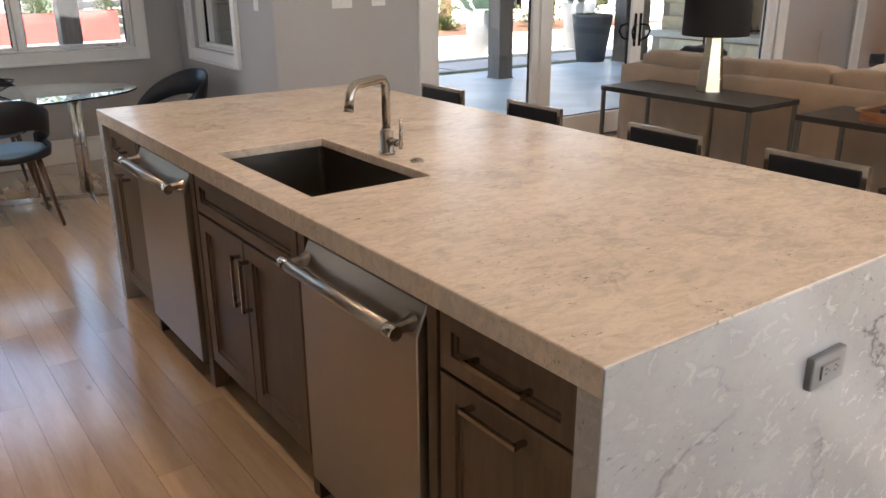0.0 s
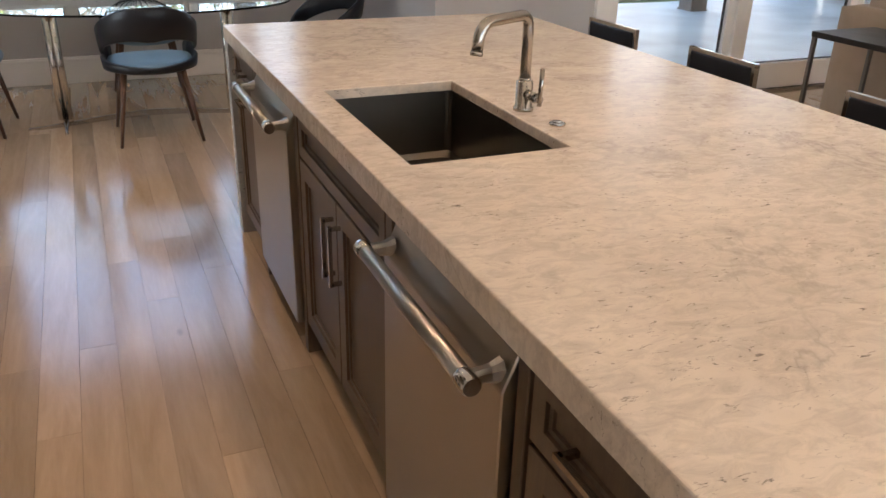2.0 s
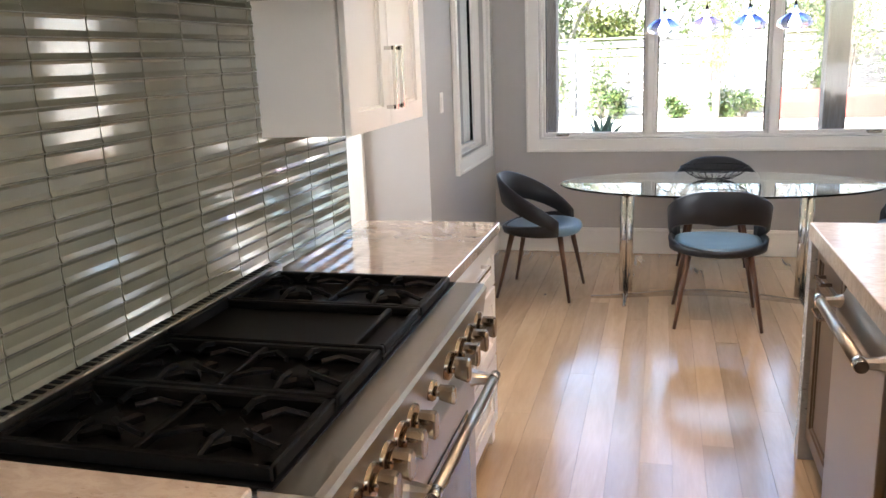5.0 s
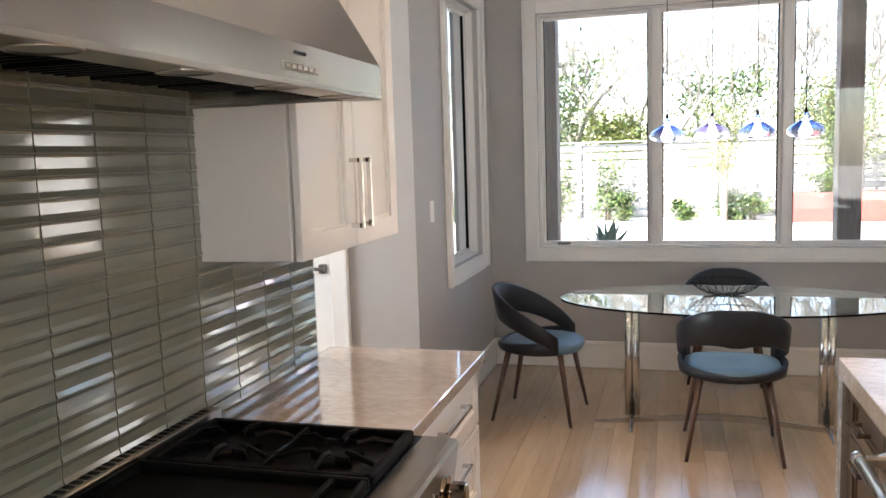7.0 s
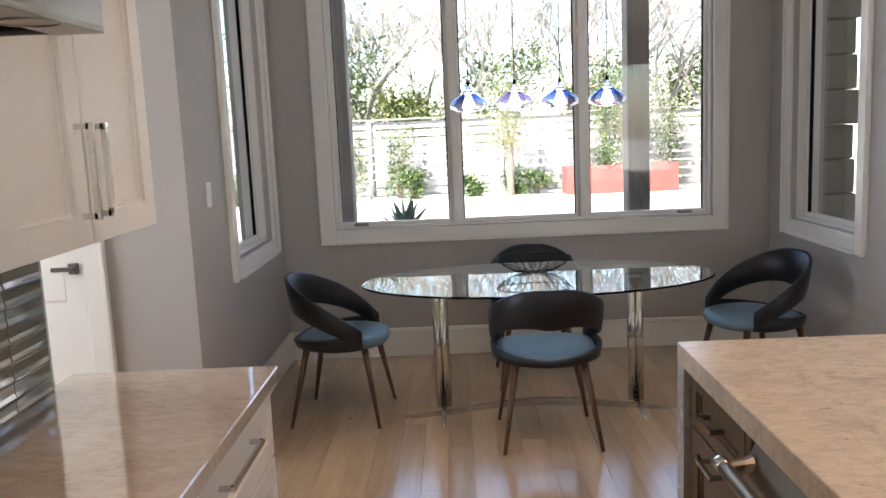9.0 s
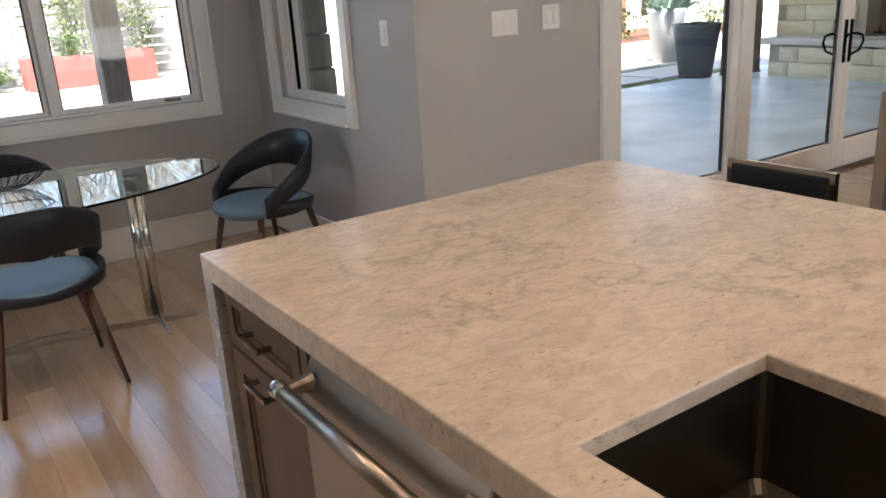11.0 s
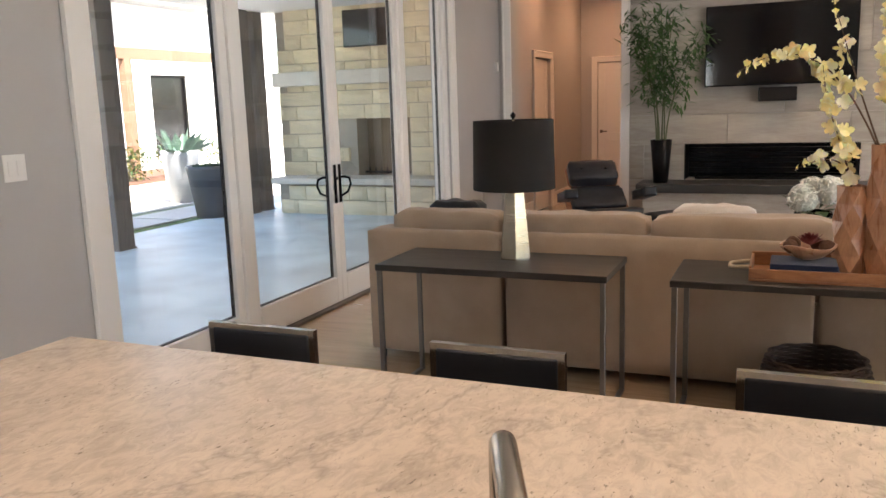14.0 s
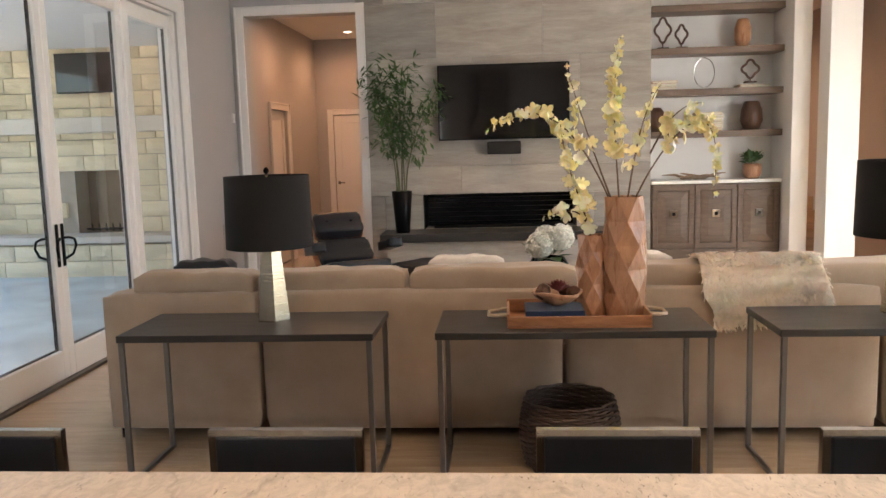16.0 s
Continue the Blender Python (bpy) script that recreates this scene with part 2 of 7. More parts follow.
M_TILE = paint("grey_green_glass_tile", (0.19, 0.18, 0.132), 0.10, 0.12, 0.26, 38)
M_TILE.node_tree.nodes["Principled BSDF"].inputs["Coat Weight"].default_value = 1.0
M_TILE.node_tree.nodes["Principled BSDF"].inputs["Coat Roughness"].default_value = 0.05
M_CLEAR = glass("clear_glass")
M_TABLEGLASS = glass("green_edge_glass", (0.86, 0.96, 0.93), 0.0, 1.5)
M_SOFA = cloth("beige_sofa_cloth", (0.32, 0.235, 0.165), (0.46, 0.35, 0.255), 380)
M_CONSOLE = wood("charcoal_stained_wood", (0.018, 0.016, 0.015), (0.040, 0.035, 0.032), 0.36, (6, 1, 14))
M_GREYMETAL = brushed("dark_grey_metal", (0.20, 0.185, 0.17), 0.38, (1, 1, 30))
M_PATIO = paint("patio_concrete", (0.60, 0.69, 0.72), 0.4, 0.22, 0.15, 60)
M_GROUND = paint("pale_gravel_ground", (0.66, 0.61, 0.54), 0.9, 0.12, 0.6, 120)
M_STONE = paint("cream_limestone", (0.80, 0.69, 0.47), 0.85, 0.2, 0.8, 40)


# ---- mesh helpers ----
def box(bm, x0, y0, z0, x1, y1, z1, bevel=0.0, seg=1):
    r = bmesh.ops.create_cube(bm, size=1.0, matrix=Matrix.LocRotScale(((x0 + x1) / 2, (y0 + y1) / 2, (z0 + z1) / 2), None, (abs(x1 - x0), abs(y1 - y0), abs(z1 - z0))))
    if bevel:
        es = list({e for v in r["verts"] for e in v.link_edges})
        bmesh.ops.bevel(bm, geom=es, offset=bevel, segments=seg, profile=0.5, affect="EDGES", clamp_overlap=True)


def tube(bm, points, radius, sides=10, caps=True):
    """A round bar along points; radius is one number or one per point."""
    pts = [Vector(p) for p in points]
    rad = radius if isinstance(radius, (list, tuple)) else [radius] * len(pts)
    rings, side = [], None
    for i, p in enumerate(pts):
        d = (pts[min(i + 1, len(pts) - 1)] - pts[max(i - 1, 0)]).normalized()
        if side is None:
            side = d.orthogonal().normalized()
        side = (side - d * side.dot(d)).normalized()
        up = d.cross(side)
        rings.append([bm.verts.new(p + rad[i] * (math.cos(a) * side + math.sin(a) * up)) for a in (2 * math.pi * k / sides for k in range(sides))])
    for a, b in zip(rings, rings[1:]):
        for k in range(sides):
            f = bm.faces.new((a[k], a[(k + 1) % sides], b[(k + 1) % sides], b[k]))
            f.smooth = sides > 6
    if caps:
        bm.faces.new(rings[0][::-1])
        bm.faces.new(rings[-1])


def lathe(bm, profile, sides=24, centre=(0, 0), wave=None, close=True):
    """A turned shape: profile is a list of (radius, z)."""
    rings = []
    for i, (r, z) in enumerate(profile):
        rings.append([bm.verts.new((centre[0] + r * math.cos(a), centre[1] + r * math.sin(a), z)) for a in (2 * math.pi * k / sides + (wave(i) if wave else 0) for k in range(sides))])
    for a, b in zip(rings, rings[1:]):
        for k in range(sides):
            f = bm.faces.new((a[k], a[(k + 1) % sides], b[(k + 1) % sides], b[k]))
            f.smooth = sides > 8
    if close:
        bm.faces.new(rings[0][::-1])
        bm.faces.new(rings[-1])


def loft(bm, rings, closed_ring=True, caps=True, smooth=True):
    """A skin over rings of points, each with the same count."""
    vs = [[bm.verts.new(p) for p in r] for r in rings]
    n = len(vs[0])
    for a, b in zip(vs, vs[1:]):
        for k in range(n if closed_ring else n - 1):
            f = bm.faces.new((a[k], a[(k + 1) % n], b[(k + 1) % n], b[k]))
            f.smooth = smooth
    if caps and closed_ring:
        bm.faces.new(vs[0][::-1])
        bm.faces.new(vs[-1])


def finish(bm, name, material):
    bmesh.ops.recalc_face_normals(bm, faces=bm.faces)
    me = bpy.data.meshes.new(name)
    bm.to_mesh(me)
    bm.free()
    for m in material if isinstance(material, (list, tuple)) else (material,):
        me.materials.append(m)
    return me


def part(name, bm, material, parent, label=""):
    ob = new(name, finish(bm, name, material))
    ob.parent = parent
    if parent.parent is None:
        ob.matrix_parent_inverse = parent.matrix_basis.inverted()
    if label:
        ob["label"] = label
    return ob


def box_part(name, parent, material, x0, y0, z0, x1, y1, z1, bevel=0.002, label="", seg=1):
    bm = bmesh.new()
    box(bm, x0, y0, z0, x1, y1, z1, bevel, seg)
    return part(name, bm, material, parent, label)


def tube_part(name, parent, material, points, radius, sides=10, label=""):
    bm = bmesh.new()
    tube(bm, points, radius, sides)
    return part(name, bm, material, parent, label)


def thing(name, x, y, z, label, category, group="", turn=0.0):
    ob = new(name)
    ob.empty_display_size = 0.1
    ob.matrix_basis = pose(x, y, z, 0, 0, turn)
    return tagged(ob, label, category, group)


def slab(name, boxes, material, label="", category="", bevel=0.0):
    """A piece of the setting made of boxes."""
    bm = bmesh.new()
    for b in boxes:
        box(bm, *b, bevel)
    return tagged(new(name, finish(bm, name, material)), label, category, "", "structure")


def wall_boxes(axis, a, b, lo, hi, z0, z1, holes):
    """Boxes of a wall between a and b across its thickness, lo to hi along it, with holes (lo, hi, z0, z1)."""
    out = []

    def put(l, h, p, q):
        if h - l > 1e-4 and q - p > 1e-4:
            out.append((l, a, p, h, b, q) if axis == "x" else (a, l, p, b, h, q))

    at = lo
    for l, h, p, q in sorted(holes):
        put(at, l, z0, z1)
        put(l, h, z0, p)
        put(l, h, q, z1)
        at = h
    put(at, hi, z0, z1)
    return out


# ---- the shell: kitchen, breakfast nook, living room, hall ----
TOP = 3.3
WIN = (-1.45, 1.115, 0.90, 2.60)       # nook window opening: x0, x1, z0, z1
SIDE = (5.12, 5.98, 0.90, 2.60)       # side windows of the nook: y0, y1, z0, z1
HALL_H = 3.05
slab("wall_nook", wall_boxes("x", 6.33, 6.53, -2.01, 1.70, 0, TOP, [WIN]), M_WALL, "warm grey painted wall of the breakfast nook", "wall")
slab("wall_nook_east", wall_boxes("y", 1.5, 1.7, 4.42, 6.33, 0, TOP, [SIDE]), M_WALL, "warm grey painted side wall with a narrow window", "wall")
slab("wall_nook_west", wall_boxes("y", -2.01, -1.81, 4.42, 6.33, 0, TOP, [SIDE]), M_WALL, "warm grey painted side wall with a narrow window", "wall")
slab("wall_passage", wall_boxes("x", 4.42, 4.62, -4.2, -2.01, 0, TOP, [(-3.20, -2.30, 0, 2.1)]), M_WALL, "warm grey painted wall with a door", "wall")
slab("wall_range", [(-1.90, -3.0, 0, -1.715, 2.93, TOP)], M_WALL, "painted wall behind the range", "wall")
slab("wall_north", wall_boxes("x", 4.42, 4.62, 1.70, 8.95, 0, TOP, [(2.80, 7.40, 0, 2.86)]) + wall_boxes("x", 4.42, 4.62, 8.95, 14.0, 0, TOP, [(10.35, 11.15, 0, 2.1)]), M_WALL, "pale grey painted wall with wide patio doors", "wall")
slab("wall_feature", [(9.02, -0.22, 0, 9.30, 3.0, 0.625), (9.02, -0.22, 1.01, 9.30, 3.0, TOP), (9.02, -0.22, 0.625, 9.30, 0.60, 1.01), (9.02, 2.30, 0.625, 9.30, 3.0, 1.01), (8.95, 3.0, HALL_H, 9.15, 4.42, TOP), (8.95, 4.27, 0, 9.15, 4.42, HALL_H)], M_WALL, "wall of the fireplace beside the hall opening", "wall")
slab("wall_niche", [(9.30, -1.62, 0, 9.42, -0.22, TOP), (8.82, -1.76, 0, 9.42, -1.62, TOP)], M_TRIM, "white painted shelf niche", "wall")
slab("wall_hall", [(9.30, 2.86, 0, 13.0, 3.0, TOP)], M_WALL, "hall side wall, warm grey paint", "wall")
slab("wall_hall_end", wall_boxes("y", 13.0, 13.2, 2.86, 4.42, 0, TOP, [(3.35, 4.15, 0, 2.1)]), M_WALL, "end wall of the hall with a white door", "wall")
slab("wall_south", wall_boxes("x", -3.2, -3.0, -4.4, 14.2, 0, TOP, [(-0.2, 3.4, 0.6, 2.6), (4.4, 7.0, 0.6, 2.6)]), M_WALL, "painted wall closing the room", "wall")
slab("wall_west", wall_boxes("y", -4.4, -4.2, -3.0, 4.62, 0, TOP, [(2.7, 4.1, 0.9, 2.4)]), M_WALL, "painted wall closing the kitchen", "wall")
slab("wall_east", [(14.0, -3.0, 0, 14.2, 4.62, TOP)], M_WALL, "painted wall closing the hall", "wall")
slab("ceiling", [(-4.4, -3.2, TOP, 14.2, 6.53, TOP + 0.15)], M_CEIL, "flat white painted ceiling", "ceiling")
floor = slab("floor", [(-4.4, -3.2, -0.14, 14.2, 4.62, -0.014), (-2.01, 4.62, -0.14, 1.70, 6.53, -0.014)], M_FLOOR, "pale oak plank floor with a satin finish", "floor")


def baseboard(boxes):
    return slab("baseboard", boxes, M_TRIM, "tall white painted baseboard", "baseboard", 0.004)


H = 0.20
baseboard([(-1.81, 6.312, 0, 1.5, 6.332, H), (-1.81, 6.306, H - 0.03, 1.5, 6.312, H - 0.012)])
baseboard([(1.482, 4.42, 0, 1.502, 6.312, H)])
baseboard([(-1.812, 4.42, 0, -1.792, 6.312, H)])
baseboard([(1.5, 4.402, 0, 2.66, 4.422, H)])
baseboard([(7.56, 4.402, 0, 8.94, 4.422, H), (9.15, 4.402, 0, 10.2, 4.422, H), (11.3, 4.402, 0, 13.0, 4.422, H)])
baseboard([(9.32, 3.0, 0, 13.0, 3.018, H)])


def trim_frame(name, axis, face, out, a0, a1, z0, z1, w, label, sill=True, proud=0.022):
    """A casing of four boards round an opening, on the wall's face; out is the side that it stands out to."""
    ob = tagged(new(name, finish(bmesh.new(), name, M_TRIM)), label, "window trim" if sill else "door trim", "", "structure")
    runs = [(a0 - w, a0, z0 - (w if sill else 0), z1 + w), (a1, a1 + w, z0 - (w if sill else 0), z1 + w), (a0, a1, z1, z1 + w)]
    if sill:
        runs.append((a0, a1, z0 - w, z0))
    for l, h, p, q in runs:
        f0, f1 = sorted((face, face + out * proud))
        bx = (l, f0, p, h, f1, q) if axis == "x" else (f0, l, p, f1, h, q)
        box_part("casing_board", ob, M_TRIM, *bx, 0.004)
        f0, f1 = sorted((face + out * proud, face + out * (proud + 0.012)))
        if h - l > q - p:
            e = (l, f0, q - 0.02, h, f1, q) if p >= z1 else (l, f0, p, h, f1, p + 0.02)
        else:
            e = (l, f0, p, l + 0.02, f1, q) if h <= a0 + 0.01 else (h - 0.02, f0, p, h, f1, q)
        bx = e if axis == "x" else (e[1], e[0], e[2], e[4], e[3], e[5])
        box_part("casing_edge", ob, M_TRIM, *bx, 0.003)
    return ob


trim_frame("trim", "x", 6.33, -1, WIN[0], WIN[1], WIN[2], WIN[3], 0.10, "white painted casing round the nook window")
trim_frame("trim", "y", 1.5, -1, SIDE[0], SIDE[1], SIDE[2], SIDE[3], 0.10, "white painted casing round a side window")
trim_frame("trim", "y", -1.81, 1, SIDE[0], SIDE[1], SIDE[2], SIDE[3], 0.10, "white painted casing round a side window")
trim_frame("trim", "x", 4.42, -1, 2.80, 7.40, 0, 2.86, 0.13, "white painted casing round the patio doors", False)
trim_frame("trim", "y", 8.95, -1, 3.0, 4.27, 0, HALL_H, 0.10, "white painted casing of the hall opening", False)
trim_frame("trim", "x", 4.42, -1, -3.20, -2.30, 0, 2.1, 0.10, "white painted door casing", False)
trim_frame("trim", "x", 4.42, -1, 10.35, 11.15, 0, 2.1, 0.09, "white painted door casing", False)
trim_frame("trim", "y", 13.0, -1, 3.35, 4.15, 0, 2.1, 0.09, "white painted door casing", False)


def sash(ob, axis, a0, a1, z0, z1, at, w=0.024, depth=0.045):
    """A window leaf of four rails and a pane between a0 and a1, centred across the wall at at."""
    d = depth / 2
    fr = bmesh.new()
    for l, h, p, q in ((a0, a0 + w, z0, z1), (a1 - w, a1, z0, z1), (a0 + w, a1 - w, z0, z0 + w), (a0 + w, a1 - w, z1 - w, z1)):
        box(fr, *((l, at - d, p, h, at + d, q) if axis == "x" else (at - d, l, p, at + d, h, q)), 0.004)
    f = part("window_frame", fr, M_TRIM, ob)
    for l, h, p, q in ((a0 + w - 0.002, a0 + w + 0.008, z0 + w, z1 - w), (a1 - w - 0.008, a1 - w + 0.002, z0 + w, z1 - w)):
        box_part("gasket", f, M_BLACK, *((l, at - 0.012, p, h, at + 0.012, q) if axis == "x" else (at - 0.012, l, p, at + 0.012, h, q)), 0)
    g = (a0 + w - 0.004, a1 - w + 0.004, z0 + w - 0.004, z1 - w + 0.004)
    pane = box_part("pane", ob, M_CLEAR, *((g[0], at - 0.003, g[2], g[1], at + 0.003, g[3]) if axis == "x" else (at - 0.003, g[0], g[2], at + 0.003, g[1], g[3])), 0)
    pane.visible_shadow = False
    return f


def window(name, axis, a0, a1, z0, z1, at, leaves, mullion, label, crank=()):
    ob = tagged(new(name, finish(bmesh.new(), name, M_TRIM)), label, "window", "", "structure")
    fr = bmesh.new()
    t, d = 0.016, 0.07
    for l, h, p, q in ((a0, a0 + t, z0, z1), (a1 - t, a1, z0, z1), (a0 + t, a1 - t, z0, z0 + t), (a0 + t, a1 - t, z1 - t, z1)):
        box(fr, *((l, at - d, p, h, at + d, q) if axis == "x" else (at - d, l, p, at + d, h, q)), 0.003)
    part("outer_frame", fr, M_TRIM, ob)
    for i, (l, h) in enumerate(leaves):
        f = sash(ob, axis, l, h, z0 + t, z1 - t, at)
        if i in crank:
            x = l + 0.16 if i == 0 else h - 0.16
            box_part("crank", f, M_NICKEL, x - 0.05, at - 0.075, z0 + t, x + 0.05, at - 0.03, z0 + t + 0.02, 0.006)
    for l, h in mullion:
        box_part("mullion", ob, M_TRIM, *((l, at - 0.06, z0 + t, h, at + 0.06, z1 - t) if axis == "x" else (at - 0.06, l, z0 + t, at + 0.06, h, z1 - t)), 0.004)
    return ob


window("window_1", "x", WIN[0], WIN[1], WIN[2], WIN[3], 6.43, [(-1.434, -0.640), (-0.590, 0.230), (0.280, 1.099)], [(-0.640, -0.590), (0.230, 0.280)], "white framed triple window onto the garden", (0, 2))
window("window_2", "y", SIDE[0], SIDE[1], SIDE[2], SIDE[3], 1.60, [(SIDE[0] + 0.016, SIDE[1] - 0.016)], [], "white framed narrow side window")
window("window_3", "y", SIDE[0], SIDE[1], SIDE[2], SIDE[3], -1.91, [(SIDE[0] + 0.016, SIDE[1] - 0.016)], [], "white framed narrow side window")
# The wide rear windows are unseen, added to carry the cool daylight.
window("window_4", "x", -0.2, 3.4, 0.6, 2.6, -3.1, [(-0.184, 0.97), (1.03, 2.17), (2.23, 3.384)], [(0.97, 1.03), (2.17, 2.23)], "white framed wide rear window, unseen, added for its daylight")
# Unseen window, added together with the passage fill lamp.
window("window_6", "y", 2.7, 4.1, 0.9, 2.4, -4.3, [(2.716, 3.37), (3.43, 4.084)], [(3.37, 3.43)], "white framed passage window, unseen, added for its daylight")
window("window_5", "x", 4.4, 7.0, 0.6, 2.6, -3.1, [(4.416, 5.67), (5.73, 6.984)], [(5.67, 5.73)], "white framed wide rear window, unseen, added for its daylight")


def patio_leaf(ob, x0, x1, door):
    """A glazed leaf of the patio doors."""
    leaf = bmesh.new()
    y0, y1, s, b, t = 4.475, 4.535, 0.075, 0.20, 0.12
    box(leaf, x0, y0, 0.02, x0 + s, y1, 2.82, 0.004)
    box(leaf, x1 - s, y0, 0.02, x1, y1, 2.82, 0.004)
    box(leaf, x0 + s, y0, 0.02, x1 - s, y1, 0.02 + b, 0.004)
    box(leaf, x0 + s, y0, 2.82 - t, x1 - s, y1, 2.82, 0.004)
    leaf = part("door_leaf", leaf, M_TRIM, ob)
    for l in (x0 + s - 0.001, x1 - s - 0.007):
        box_part("gasket", leaf, M_BLACK, l, 4.510, 0.02 + b, l + 0.008, y1 - 0.002, 2.82 - t, 0)
    box_part("gasket", leaf, M_BLACK, x0 + s, 4.510, 0.018 + b, x1 - s, y1 - 0.002, 0.028 + b, 0)
    pane = box_part("pane", ob, M_CLEAR, x0 + s - 0.004, 4.502, 0.02 + b - 0.004, x1 - s + 0.004, 4.508, 2.82 - t + 0.004, 0)
    pane.visible_shadow = False
    if door:
        x = x1 - 0.035 if door > 0 else x0 + 0.035
        box_part("backplate", leaf, M_BLACK, x - 0.018, 4.464, 0.80, x + 0.018, 4.476, 1.10, 0.006)
        bm = bmesh.new()
        for s0 in (-1, 1):
            yy = 4.505 + s0 * 0.04
            tube(bm, [(x, yy, 1.00), (x - door * 0.02, yy + s0 * 0.03, 1.00), (x - door * 0.07, yy + s0 * 0.04, 0.985), (x - door * 0.09, yy + s0 * 0.04, 0.94), (x - door * 0.06, yy + s0 * 0.03, 0.88), (x, yy, 0.85)], 0.009, 8)
        part("lever", bm, M_BLACK, leaf, "black lever handle")


doors = tagged(new("door_1", finish(bmesh.new(), "door_1", M_TRIM)), "white framed glazed patio doors with black levers", "patio door", "", "structure")
fr = bmesh.new()
box(fr, 2.80, 4.44, 0, 2.83, 4.60, 2.86, 0.003)
box(fr, 7.37, 4.44, 0, 7.40, 4.60, 2.86, 0.003)
box(fr, 2.83, 4.44, 2.83, 7.37, 4.60, 2.86, 0.003)
part("jamb", fr, M_TRIM, doors)
box_part("threshold", doors, M_GREYMETAL, 2.80, 4.43, -0.012, 7.40, 4.62, 0.018, 0.003, "dark metal threshold")
for x0, x1, d in ((2.83, 3.96, 0), (4.04, 5.20, 1), (5.20, 6.36, -1), (6.44, 7.37, 0)):
    patio_leaf(doors, x0, x1, d)
box_part("post", doors, M_TRIM, 3.96, 4.455, 0, 4.04, 4.58, 2.83, 0.004)
box_part("post", doors, M_TRIM, 6.36, 4.455, 0, 6.44, 4.58, 2.83, 0.004)


def panel_door(name, axis, a0, a1, at, out, label):
    """A white shaker door with two sunk panels."""
    ob = tagged(new(name, finish(bmesh.new(), name, M_TRIM)), label, "door", "", "structure")

    def pt(nm, l, p, h, q, d0, d1, m=M_TRIM, bev=0.003, par=ob):
        f0, f1 = sorted((at + d0 * out, at + d1 * out))
        return box_part(nm, par, m, *((l, f0, p, h, f1, q) if axis == "x" else (f0, l, p, f1, h, q)), bev)

    slabp = pt("door_slab", a0 + 0.01, 0.01, a1 - 0.01, 2.09, 0.0, 0.03)
    for l, h, p, q in ((a0 + 0.01, a0 + 0.12, 0.01, 2.09), (a1 - 0.12, a1 - 0.01, 0.01, 2.09), (a0 + 0.12, a1 - 0.12, 0.01, 0.22), (a0 + 0.12, a1 - 0.12, 0.85, 0.98), (a0 + 0.12, a1 - 0.12, 1.97, 2.09)):
        pt("rail", l, p, h, q, 0.03, 0.042)
    pt("door_handle", a1 - 0.16, 0.99, a1 - 0.05, 1.01, 0.07, 0.085, M_GREYMETAL, 0.004)
    pt("rosette", a1 - 0.085, 0.975, a1 - 0.045, 1.025, 0.042, 0.072, M_GREYMETAL, 0.004)
    return ob


panel_door("door_2", "y", 3.35, 4.15, 13.05, -1, "white shaker panel door at the end of the hall")
panel_door("door_3", "x", 10.35, 11.15, 4.50, -1, "white shaker panel door in the hall wall")
panel_door("door_4", "x", -3.20, -2.30, 4.50, -1, "white shaker panel door beside the kitchen")


# ---- kitchen island ----
def ring_top(bm, x0, y0, x1, y1, hx0, hy0, hx1, hy1, z0, z1):
    """A slab with a rectangular hole."""
    def loop(a, b, c, d, z):
        return [bm.verts.new(p) for p in ((a, b, z), (c, b, z), (c, d, z), (a, d, z))]

    ot, ob_, it, ib = loop(x0, y0, x1, y1, z1), loop(x0, y0, x1, y1, z0), loop(hx0, hy0, hx1, hy1, z1), loop(hx0, hy0, hx1, hy1, z1 - 0.03)
    for k in range(4):
        n = (k + 1) % 4
        bm.faces.new((ot[k], ot[n], it[n], it[k]))
        bm.faces.new((ob_[n], ob_[k], ib[k], ib[n]))
        bm.faces.new((ob_[k], ob_[n], ot[n], ot[k]))
        bm.faces.new((ib[n], ib[k], it[k], it[n]))
    es = [e for e in bm.edges if all(v in ot for v in e.verts) or all(v in it for v in e.verts) or {v in ot for v in e.verts} == {True, False} and any(v in ob_ for v in e.verts)]
    bmesh.ops.bevel(bm, geom=es, offset=0.004, segments=2, profile=0.5, affect="EDGES")


island = thing("island_worktop", 0.7, 1.55, 0, "pale veined marble island worktop with waterfall ends", "worktop")
bm = bmesh.new()
ring_top(bm, 0, 0, 1.388, 3.12, 0.10, 1.197, 0.510, 1.912, 0.862, 0.92)
part("top", bm, M_MARBLE, island)
box_part("waterfall_end", island, M_MARBLE_COOLLIT, 0.0012, -0.0025, 0, 1.3868, 0.058, 0.917, 0.002, "marble end panel, cool daylight in its grey, one pale vein")
box_part("waterfall_end", island, M_MARBLE_COOLLIT, 0.0012, 3.062, 0, 1.3868, 3.1225, 0.917, 0.002)
box_part("knee_panel", island, M_CAB, 0.98, 0.058, 0, 1.0, 3.062, 0.8615, 0.002, "dark stained wood back panel")


def pull(parent, p, q, out, material=M_NICKEL, w=0.012):
    """A square bar pull from p to q, standing out along out."""
    bm = bmesh.new()
    p, q, out = Vector(p), Vector(q), Vector(out)
    tube(bm, [p + out, q + out], w * 0.62, 4)
    d = (q - p).normalized()
    for e in (p + d * 0.008, q - d * 0.008):
        tube(bm, [e - out * 0.05, e + out], w * 0.62, 4)
    return part("handle", bm, material, parent, "brushed nickel bar pull")


